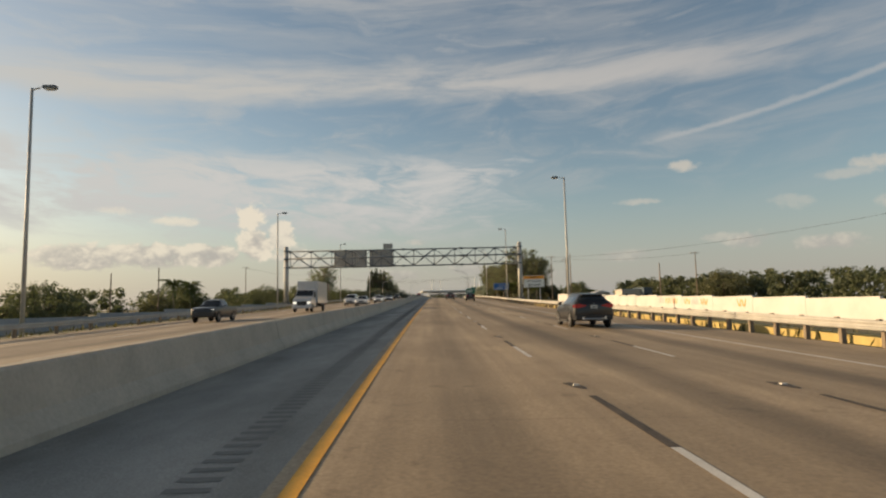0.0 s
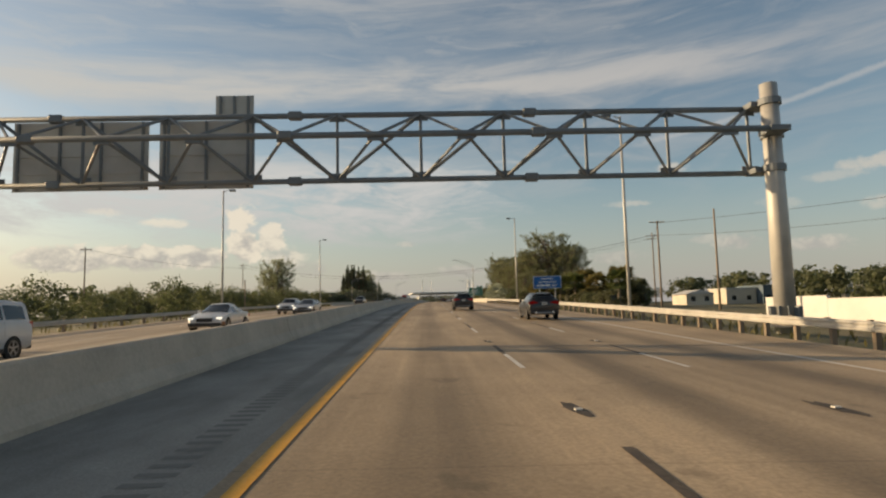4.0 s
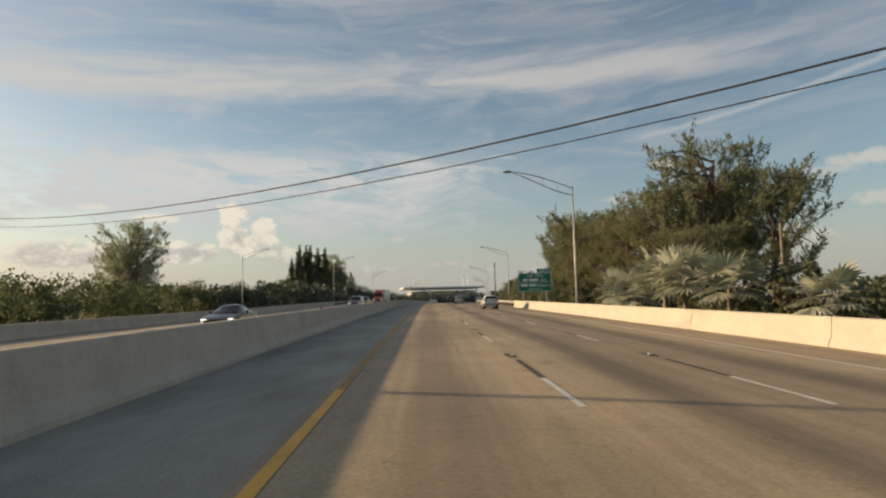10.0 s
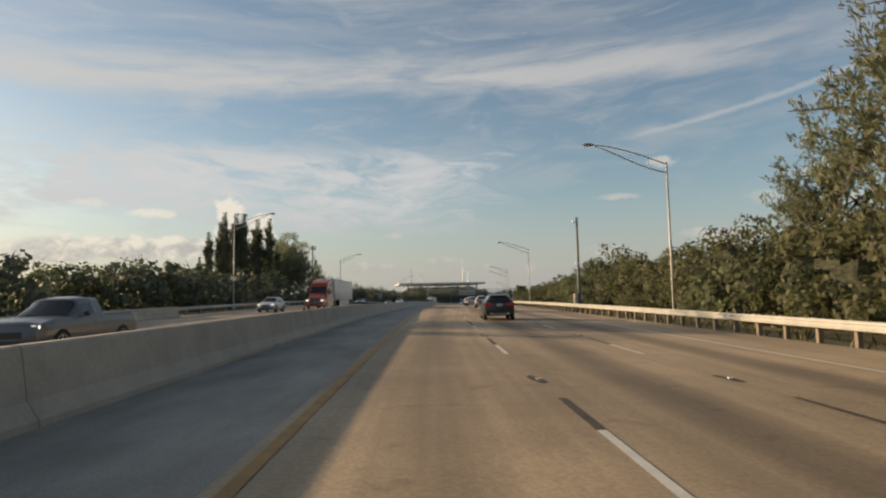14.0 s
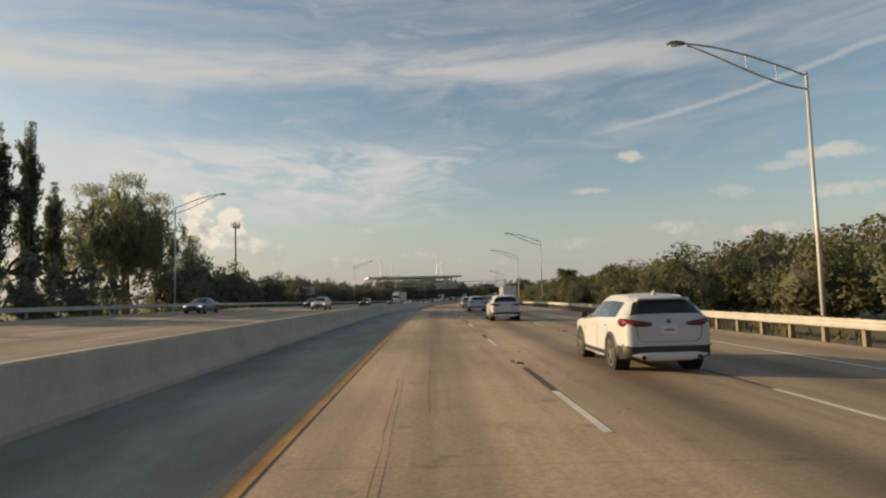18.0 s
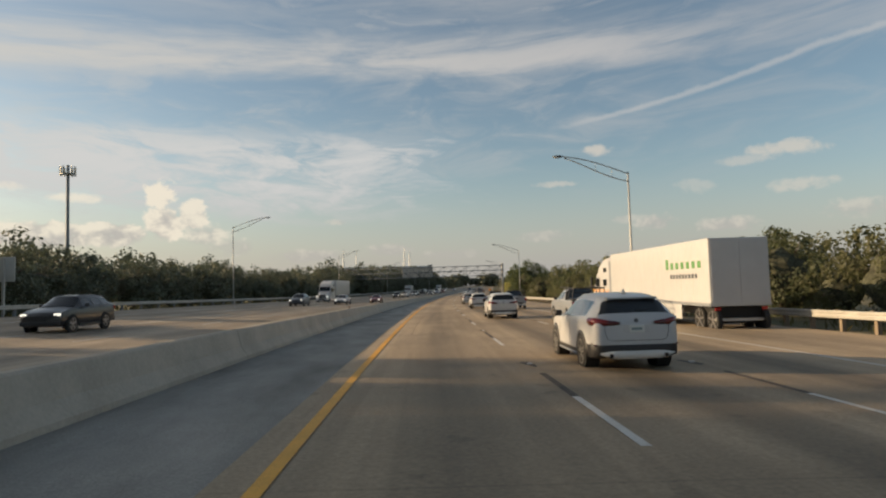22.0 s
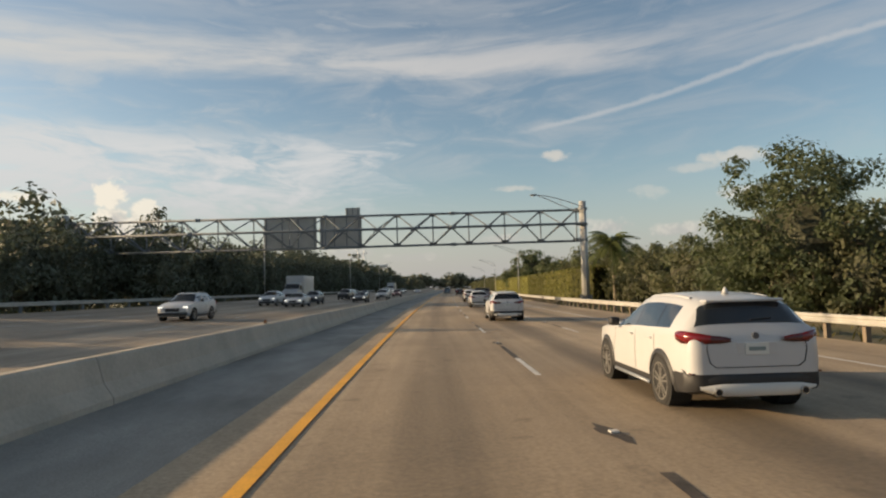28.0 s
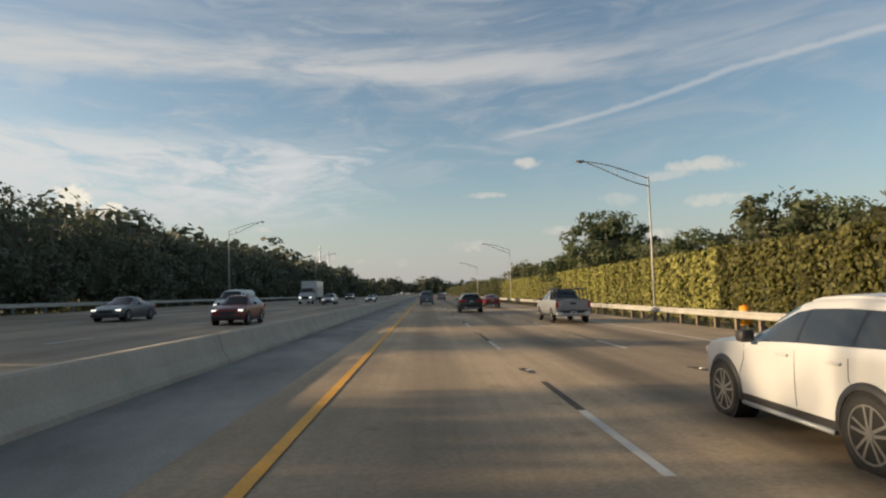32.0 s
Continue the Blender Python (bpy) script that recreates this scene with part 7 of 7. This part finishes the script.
def compact_suv(body_paint, label):
    """Rounded compact suv: one skin of stations and rows, split into body, cladding and glass."""
    e = thing("car", label, "car")
    #        y     half   sill  belt   roof  half roof
    keys = [(2.225, .50, .44, .66, .69, .36), (2.19, .66, .36, .74, .79, .50), (2.09, .79, .28, .83, .90, .60), (1.85, .875, .23, .92, .99, .68), (1.40, .905, .21, .97, 1.055, .71),
            (0.98, .91, .20, .995, 1.10, .72), (0.78, .91, .20, 1.005, 1.15, .72), (0.40, .91, .20, 1.015, 1.375, .67), (0.05, .91, .20, 1.02, 1.535, .615), (-0.25, .91, .20, 1.03, 1.585, .61),
            (-0.75, .91, .20, 1.045, 1.60, .605), (-1.25, .912, .20, 1.065, 1.585, .60), (-1.62, .908, .22, 1.085, 1.55, .59), (-1.84, .90, .24, 1.10, 1.51, .595), (-1.93, .893, .25, 1.10, 1.465, .61),
            (-2.08, .872, .28, 1.095, 1.19, .70), (-2.13, .855, .30, 1.07, 1.115, .69), (-2.185, .82, .32, 1.02, 1.05, .64), (-2.215, .76, .35, .96, .985, .60), (-2.225, .70, .40, .90, .92, .56)]
    ky = np.array([k[0] for k in keys])[::-1]
    kc = [np.array([k[i] for k in keys])[::-1] for i in range(1, 6)]

    def sect(y, out=0.0):
        hw, sill, belt_z, roof, rw = [float(np.interp(y, ky, c)) for c in kc]
        clad = max(sill + 0.06, 0.37 + 0.18 * float(np.clip((-y - 1.52) / 0.16, 0, 1)) + 0.10 * float(np.clip((y - 1.75) / 0.3, 0, 1)))
        h = roof - belt_z
        top = (rw * 1.045 if h > 0.2 else max(rw * 1.045, hw * 0.86), roof - min(0.105, 0.42 * h))
        sh = (0.972 * hw, belt_z)
        ln = lambda t, b=0.0: (sh[0] + (top[0] - sh[0]) * t + b, sh[1] + (top[1] - sh[1]) * t)
        g = min(1.0, h / 0.4)
        pts = [(0.0, sill), (0.78 * hw, sill), (0.94 * hw, sill + 0.035), (0.985 * hw, sill + 0.5 * (clad - sill)), (0.992 * hw, clad), (hw, clad + 0.30 * (belt_z - clad)), (0.998 * hw, clad + 0.60 * (belt_z - clad)),
               (0.988 * hw, clad + 0.88 * (belt_z - clad)), sh, ln(0.10, 0.006 * g), ln(0.5, 0.018 * g), ln(0.90, 0.010 * g), top, (top[0] * 0.93, roof - min(0.055, 0.24 * h)), (top[0] * 0.72, roof - min(0.018, 0.1 * h)), (top[0] * 0.36, roof - 0.004), (0.0, roof)]
        return pts

    ys = sorted({k[0] for k in keys} | {round(float(v), 3) for v in np.linspace(-2.0, 2.0, 37)} | {0.72, 0.70, -0.155, -0.215, -1.02, -1.08, -1.56, -1.905, 0.08, 0.76})
    rows_ = [sect(y) for y in ys]
    n = len(rows_[0])

    def y_in(y, a, b):
        return a <= y <= b

    def kind_of(y, j):
        if j < 4:
            return "lower_cladding"
        if 9 <= j <= 10:
            hi = rows_[min(range(len(ys)), key=lambda k: abs(ys[k] - y))]
            if hi[12][1] - hi[8][1] > 0.16:
                if y_in(y, -0.155, 0.72):
                    return "front_window"
                if y_in(y, -1.02, -0.215):
                    return "rear_door_window"
                if y_in(y, -1.56, -1.08):
                    return "quarter_window"
                if y_in(y, -1.08, 0.0):
                    return "door_pillar"
        if y_in(y, 0.08, 0.76) and j >= 12:
            return "windscreen"
        if y_in(y, -2.075, -1.905) and j >= 12:
            return "rear_window"
        return "body"

    def shell(name, mirror):
        bm = bmesh.new()
        cache = {}

        def vert(i, j, sg):
            x = rows_[i][j][0] * sg
            key = (i, j, 0 if abs(x) < 1e-6 else sg)
            if key not in cache:
                cache[key] = bm.verts.new((x, ys[i], rows_[i][j][1]))
            return cache[key]

        for sg in mirror:
            for i in range(len(ys) - 1):
                for j in range(n - 1):
                    if kind_of((ys[i] + ys[i + 1]) / 2, j) == name:
                        f = [vert(i, j, sg), vert(i, j + 1, sg), vert(i + 1, j + 1, sg), vert(i + 1, j, sg)]
                        bm.faces.new(f if sg < 0 else f[::-1])
            if name in ("body", "lower_cladding"):
                for i, flip in ((0, False), (len(ys) - 1, True)):
                    lo, hi = (0, 5) if name == "lower_cladding" else (4, n)
                    ring = [vert(i, j, sg) for j in range(lo, hi)]
                    f = ring + [bm.verts.new((0, ys[i], rows_[i][4][1]))]
                    bm.faces.new(f if (sg < 0) != flip else f[::-1])
        bmesh.ops.remove_doubles(bm, verts=bm.verts[:], dist=1e-5)
        bmesh.ops.recalc_face_normals(bm, faces=bm.faces[:])
        return bm

    body = part("body", shell("body", (-1, 1)), body_paint, e, smooth=True)
    body.data.set_sharp_from_angle(angle=radians(40))
    clad = part("lower_cladding", shell("lower_cladding", (-1, 1)), TRIM, e, "dark grey plastic lower cladding", smooth=True)
    clad.data.set_sharp_from_angle(angle=radians(40))
    for name in ("front_window", "rear_door_window", "quarter_window"):
        for sg in (-1, 1):
            part(name, shell(name, (sg,)), GLASS, e, smooth=True)
    for name in ("windscreen", "rear_window"):
        part(name, shell(name, (-1, 1)), GLASS, e, smooth=True)
    for sg in (-1, 1):
        part("door_pillar", shell("door_pillar", (sg,)), GLOSS_BLACK, e, smooth=True)

    def on_side(y, z, out):
        pts = sect(y)[2:13]
        return Vector((float(np.interp(z, [q[1] for q in pts], [q[0] for q in pts])) + out, y, z))

    wr = 0.345
    for side in (-1, 1):
        for y in (1.40, -1.27):
            bm = bmesh.new()        # arch cladding: a ring standing proud round the wheel, and the dark well behind it
            k0, k1, m = -12, 192, 26
            inner, outer, lip = [], [], []
            for k in range(m + 1):
                a = radians(k0 + (k1 - k0) * k / m)
                for r_, o, dest in ((wr + 0.045, 0.022, inner), (wr + 0.115, 0.012, outer), (wr + 0.12, -0.03, lip)):
                    yy, zz = y + r_ * math.cos(a), max(0.20, wr + r_ * math.sin(a))
                    p = on_side(yy, zz, o)
                    dest.append(bm.verts.new((p.x * side, p.y, p.z)))
            for A_, B_ in ((inner, outer), (outer, lip)):
                for k in range(m):
                    bm.faces.new((A_[k], A_[k + 1], B_[k + 1], B_[k]))
            bmesh.ops.recalc_face_normals(bm, faces=bm.faces[:])
            part("wheel_arch", bm, TRIM, e, smooth=True)
            bm = bmesh.new()
            tube_into(bm, (side * 0.62, y, wr + 0.005), (side * 0.918, y, wr + 0.005), wr + 0.05, wr + 0.05, 26)
            part("wheel_well", bm, UNDER, e)
            wheel(e, side * 0.825, y, wr, rim=split_rim(side, wr))
        bm = bmesh.new()
        tube_into(bm, (side * 0.90, -0.78, 0.255), (side * 0.90, 0.92, 0.255), 0.03, 0.03, 8)
        part("sill_strip", bm, SILVER_CAR, e, smooth=True)
        part("mirror", box((min(side * 0.90, side * 1.07), 0.56, 1.02), (max(side * 0.90, side * 1.07), 0.74, 1.17), bevel=0.045), TRIM, e, smooth=True)
        seams = bmesh.new()
        for y in (0.86, -0.185, -1.03):
            pts = [on_side(y + (0.10 if y > 0 else -0.16 if y < -1 else 0) * (zz < 0.7), zz, 0.001) for zz in (0.40, 0.62, 0.80, 0.99)]
            for a, b in zip(pts, pts[1:]):
                tube_into(seams, (a.x * side, a.y, a.z), (b.x * side, b.y, b.z), 0.005, 0.005, 4, False)
        part("shut_line", seams, UNDER, e)
        for y in (-0.06, -0.92):
            p = on_side(y, 0.93, 0.012)
            part("door_handle", box((min(side * (p.x - 0.02), side * (p.x + 0.02)), y - 0.02, 0.915), (max(side * (p.x - 0.02), side * (p.x + 0.02)), y + 0.19, 0.945), bevel=0.012), body_paint, e)
        bm = bmesh.new()
        pts = [Vector((side * 0.545, y, float(np.interp(y, ky, kc[3])) - 0.040)) for y in np.linspace(-1.55, -0.05, 9)]
        for a, b in zip(pts, pts[1:]):
            tube_into(bm, a, b, 0.017, 0.017, 6, False)
        part("roof_rail", bm, body_paint, e, smooth=True)
        # lamp cluster wrapped round the corner: a bright outer half and a dark inner half
        cols = [(0.33, -2.232, 0.965, 1.015), (0.45, -2.23, 0.945, 1.04), (0.58, -2.224, 0.945, 1.055), (0.68, -2.205, 0.938, 1.075), (0.78, -2.165, 0.935, 1.095), (0.845, -2.10, 0.94, 1.105), (0.885, -1.98, 0.94, 1.11), (0.905, -1.86, 0.985, 1.08)]
        for name, a, b, m_ in (("tail_lamp_inner", 0, 2, RED_DARK), ("tail_lamp", 2, 7, RED_DEEP)):
            bm = bmesh.new()
            q = cols[a:b + 1]
            up = [bm.verts.new((side * (x + 0.012), y - 0.012, z1)) for x, y, z0, z1 in q]
            mid = [bm.verts.new((side * (x + 0.024), y - 0.022, (z0 + z1) / 2)) for x, y, z0, z1 in q]
            dn = [bm.verts.new((side * (x + 0.012), y - 0.012, z0)) for x, y, z0, z1 in q]
            bk = [bm.verts.new((side * (x - 0.05), y + 0.05, (z0 + z1) / 2)) for x, y, z0, z1 in q]
            for A_, B_ in ((up, mid), (mid, dn), (dn, bk), (bk, up)):
                for k in range(len(q) - 1):
                    bm.faces.new((A_[k], A_[k + 1], B_[k + 1], B_[k]))
            bmesh.ops.recalc_face_normals(bm, faces=bm.faces[:])
            part(name, bm, m_, e, "" if a else "dark red lens on the tailgate", smooth=True)
        part("reflector", box((min(side * 0.70, side * 0.86), -2.19, 0.545), (max(side * 0.70, side * 0.86), -2.12, 0.565), bevel=0.004), RED_DARK, e)
        part("headlamp", box((min(side * 0.44, side * 0.78), 1.98, 0.74), (max(side * 0.44, side * 0.78), 2.17, 0.85), bevel=0.04), CLEAR_LAMP, e)
        tip = part("exhaust_tip", tube((side * 0.56, -2.31, 0.335), (side * 0.56, -2.1, 0.335), 0.050, 0.050, 14), CHROME, e)
        part("exhaust_bore", tube((side * 0.56, -2.313, 0.335), (side * 0.56, -2.309, 0.335), 0.040, 0.040, 14), UNDER, tip)
    # bumper, silver skid, tailgate seam and plate
    bm = bmesh.new()
    prof = [(0.32, -2.19), (0.38, -2.245), (0.49, -2.25), (0.545, -2.232), (0.56, -2.18)]
    cross = [(-0.89, 0.24), (-0.84, 0.10), (-0.72, 0.03), (-0.4, 0.0), (0, -0.008), (0.4, 0.0), (0.72, 0.03), (0.84, 0.10), (0.89, 0.24)]
    grid_ = [[bm.verts.new((x, y + back, z + 0.035 * (abs(x) / 0.89) ** 3 * (z > 0.5))) for x, back in cross] for z, y in prof]
    for a, b in zip(grid_, grid_[1:]):
        for k in range(len(cross) - 1):
            bm.faces.new((a[k], a[k + 1], b[k + 1], b[k]))
    bmesh.ops.recalc_face_normals(bm, faces=bm.faces[:])
    part("rear_bumper", bm, TRIM, e, smooth=True)
    bm = bmesh.new()
    xs = np.linspace(-0.76, 0.76, 15)
    rise = lambda x: 0.06 * max(0.0, abs(x) - 0.5) / 0.26
    curve = lambda x: 0.07 * (abs(x) / 0.76) ** 3
    rows_s = [[bm.verts.new((x, y + curve(x), z + rise(x) * k)) for x in xs] for y, z, k in ((-2.20, 0.262, 1.4), (-2.275, 0.275, 1.4), (-2.285, 0.34, 0.6), (-2.28, 0.425, -0.6), (-2.22, 0.440, -0.6))]
    for a, b in zip(rows_s, rows_s[1:]):
        for k in range(14):
            bm.faces.new((a[k], a[k + 1], b[k + 1], b[k]))
    bmesh.ops.recalc_face_normals(bm, faces=bm.faces[:])
    part("skid_plate", bm, SKID, e, "silver skid plate between the exhaust tips", smooth=True)
    bm = bmesh.new()
    pts = [(-0.63, 1.06), (-0.655, 0.86), (-0.62, 0.70), (-0.54, 0.635), (0.54, 0.635), (0.62, 0.70), (0.655, 0.86), (0.63, 1.06)]
    for (xa, za), (xb, zb_) in zip(pts, pts[1:]):
        tube_into(bm, (xa, -2.228 + 0.06 * max(0, za - 0.93), za), (xb, -2.228 + 0.06 * max(0, zb_ - 0.93), zb_), 0.006, 0.006, 4, False)
    part("tailgate_seam", bm, UNDER, e)
    part("plate_recess", box((-0.27, -2.229, 0.80), (0.27, -2.20, 0.955), bevel=0.01), body_paint, e)
    pl = part("number_plate", box((-0.155, -2.24, 0.795), (0.155, -2.225, 0.945), bevel=0.005), PLATE, e)
    part("plate_bar", box((-0.11, -2.243, 0.845), (0.11, -2.2395, 0.895)), PLATE_BAR, pl)
    part("badge", tube((0, -2.225, 1.035), (0, -2.17, 1.035), 0.042, 0.042, 14), GREY_CAR, e)
    part("rear_spoiler", box((-0.53, -1.99, 1.468), (0.53, -1.80, 1.505), bevel=0.017), body_paint, e, smooth=True)
    bm = bmesh.new()
    bmesh.ops.create_cone(bm, cap_ends=True, segments=8, radius1=0.055, radius2=0.012, depth=0.10, matrix=Matrix.Translation((0, -1.45, 1.615)))
    part("aerial", bm, body_paint, e, smooth=True)
    part("rear_wiper", tube((0.02, -2.07, 1.235), (0.30, -2.065, 1.255), 0.010, 0.007, 5), TRIM, e)
    part("grille", box((-0.36, 2.1, 0.62), (0.36, 2.235, 0.78), bevel=0.03), TRIM, e)
    return e


# traffic going the same way
dark = place(car("suv", BLACK_CAR, "black suv driving in the third lane with dull red lamps", "car"), 31.8, 7.3)
for s, d in ((127.5, 7.2), (148.5, 3.60), (345, 4.2)):
    tagged(copy_thing(dark, stand(s, d, 0.012, 0.0)), "black suv driving ahead on the sunlit lanes")
SUV_LABEL = "white compact suv with dark glass and grey lower trim"
wsuv = place(compact_suv(WHITE_CAR, SUV_LABEL), 661.1, 4.35)
tagged(wsuv, group="white suvs among the traffic")
for s, d in ((290.5, 7.65), (364.9, 6.38), (389.7, 5.65), (414.1, 4.93), (439.3, 4.66), (463.8, 4.40), (488.4, 4.25), (512.6, 4.19), (538.1, 4.44), (562.7, 4.54), (587.5, 4.40), (686.0, 4.15), (711.1, 4.26), (736.1, 4.41), (761.7, 4.93)):
    copy_thing(wsuv, stand(s, d, 0.012, 0.0))
rack_truck = place(car("pickup", SILVER_CAR, "silver-grey pickup truck with a black ladder rack", "pickup truck", bed_rack=True), 588.0, 8.25)
for s, d in ((531.2, 7.95), (559.9, 7.95)):
    copy_thing(rack_truck, stand(s, d, 0.012, 0.0))
place(semi("white semi truck and long white trailer on the shoulder", WHITE_CAR, WHITE_CAR, False, True), 538.3, 13.2)
for s, d in ((760.3, 7.75), (790, 7.9)):
    tagged(copy_thing(rack_truck, stand(s, d, 0.012, 0.0)), "silver pickup truck ahead in the third lane")
place(car("suv", BLACK_CAR, "black suv ahead in the second lane", "car", width=1.03), 808, 3.9)
place(car("sedan", RED_CAR, "dark red sedan far ahead", "car"), 826, 7.6)
place(car("van", BLUE_CAR, "slate-blue minivan far ahead in the inner lane", "van"), 846, 0.3)
place(car("suv", SILVER_CAR, "silver suv far ahead among the traffic", "car"), 905, 4.0)
# traffic coming the other way
ON = (
    ("pickup", BLACK_CAR, 52, -18.2, "dark pickup truck coming along the far lanes"), 
    ("suv", WHITE_CAR, 97.8, -11.4, "white suv with a wide dark grille near the median barrier"), ("van", WHITE_CAR, 107.8, -14.5, "white panel van behind a white suv"), ("sedan", WHITE_CAR, 122, -11.0, "white sedan with a smooth rounded nose coming the other way"),
    ("suv", WHITE_CAR, 155, -14.6, "white suv coming the other way"), ("sedan", SILVER_CAR, 146, -11.0, "silver sedan coming the other way"),
    ("sedan", SILVER_CAR, 187, -18.2, "silver sedan in the outer far lane"), ("pickup", BLACK_CAR, 214, -13.9, "black pickup truck coming the other way"),
    ("sedan", BLACK_CAR, 250, -11.0, "dark sedan coming with its lamps lit"), ("pickup", GREY_CAR, 325, -11.6, "dark grey pickup truck coming the other way"),
    ("van", GREY_CAR, 309.5, -11.0, "dark minivan beside the median barrier"), ("suv", WHITE_CAR, 372, -18.2, "white suv coming along the outer far lanes"),
    ("suv", WHITE_CAR, 480, -15.2, "white suv with a slatted grille coming the other way"), ("sedan", BLUE_CAR, 459, -22.4, "slate-blue sedan in the outer far lane"),
    ("sedan", BLACK_CAR, 503, -21.9, "dark sedan in the outer far lane"), ("suv", BLACK_CAR, 526.5, -16.6, "black suv coming the other way"),
    ("suv", GREY_CAR, 579, -18.2, "grey suv coming the other way"), ("sedan", WHITE_CAR, 591, -14.6, "white sedan coming the other way"), ("sedan", RED_CAR, 603, -11.0, "dark red coupe beside the median barrier"),
    ("suv", BLACK_CAR, 668, -14.6, "black suv coming the other way"), ("suv", WHITE_CAR, 688, -14.6, "white suv coming the other way"), ("suv", WHITE_CAR, 719, -18.2, "white suv in the third far lane"),
    ("sedan", WHITE_CAR, 716, -14.6, "white sedan with black roof coming the other way"), ("sedan", BLACK_CAR, 738, -11.0, "low dark coupe with lit lamps"), ("pickup", WHITE_CAR, 759.0, -10.2, "white pickup truck near the median barrier"), ("pickup", BLACK_CAR, 754.8, -16.1, "black pickup truck towing a loaded flat trailer"), ("suv", GREY_CAR, 727.4, -15.4, "dark grey suv beside a box truck"),
    ("sedan", GREY_CAR, 793.3, -18.4, "grey sedan coming the other way"), ("van", WHITE_CAR, 802.6, -14.5, "white van coming the other way"), ("suv", RED_CAR, 790.5, -10.6, "dark red hatchback beside the median barrier"),
    ("suv", WHITE_CAR, 850, -14.6, "white suv far off in the other lanes"), ("sedan", WHITE_CAR, 880, -11.0, "white sedan far off with lit lamps"), ("suv", GREY_CAR, 905, -18.2, "grey suv far off in the other lanes"),
    ("sedan", BLACK_CAR, 930, -14.6, "black sedan far off with lit lamps"),
)
made = {}
for k, (kind, col_, s, d, lab) in enumerate(ON):
    key = (kind, col_.name)
    m = stand(s, d, 0.012, 180)
    if key in made:
        tagged(copy_thing(made[key], m), lab, group="traffic on the far carriageway")
    else:
        made[key] = car(kind, col_, lab, {"pickup": "pickup truck", "van": "van"}.get(kind, "car"), True)
        made[key].matrix_world = m
        tagged(made[key], lab, group="traffic on the far carriageway")
place(load_trailer(), 761.0, -16.1, False)
place(load_bundle(), 761.0, -16.1, False)
place(box_truck("white box truck coming along the far lanes", WHITE_CAR, WHITE_CAR), 73, -14.9, False)
place(box_truck("white box truck far off in the other lanes", WHITE_CAR, WHITE_CAR), 852, -18.2, False)
place(box_truck("white box truck in the outer far lane", WHITE_CAR, WHITE_CAR, lamps_on=False), 734, -19.4, False)
place(semi("rust-red semi truck with a white trailer coming the other way", ORANGE_CAR, WHITE_CAR), 389.3, -15.8, False)
place(semi("white semi truck with its trailer coming the other way", WHITE_CAR, WHITE_CAR), 617, -21.9, False)

# ---- far off ----
STADIUM = mat("pale stadium steel", (0.60, 0.61, 0.62), 0.6, stain=0.08, stain_scale=0.02)
e = thing("stadium", "distant stadium with a flat canopy roof and four white masts", "stadium", m=pose(-12, 1780, 2, 0, 0, 8))
part("bowl", box((-82, -60, -12), (82, 60, 36), bevel=8), mat("hazy stadium bowl", (0.36, 0.37, 0.38), 0.8), e)
roof = part("canopy", box((-100, -78, 42), (100, 78, 46), bevel=1.5), STADIUM, e, "flat pale canopy roof")
for x in (-80, -35, 35, 80):
    part("strut", tube((x, -70, -10), (x, -70, 42.5), 2.0, 2.0, 8), STADIUM, e)
for x, y in ((-70, -50), (-35, 50), (52, -50), (82, 50)):
    part("mast", tube((x, y, 45), (x, y, 82), 1.8, 0.6, 8), SIGN_WHITE, e)
# traffic drums by the far works
for s, d in ((784, 15.4), (868, 12.0), (874, 11.6), (880, 11.2), (886, 10.8)):
    e = thing("traffic_drum", "orange and white traffic drum on a black base", "traffic drum", "traffic drums by the shoulder", m=stand(s, d, -0.1 if d > 14 else 0.0))
    part("base", tube((0, 0, 0), (0, 0, 0.08), 0.36, 0.34, 16), BLACK, e)
    part("drum", tube((0, 0, 0.08), (0, 0, 0.98), 0.29, 0.23, 16), SIGN_ORANGE, e, smooth=True)
    for z in (0.42, 0.74):
        part("white_band", tube((0, 0, z), (0, 0, z + 0.11), 0.285 - 0.06 * z + 0.006, 0.28 - 0.06 * z, 16), SIGN_WHITE, e)
    part("handle", tube((-0.1, 0, 1.02), (0.1, 0, 1.02), 0.03, 0.03, 8), SIGN_ORANGE, e)
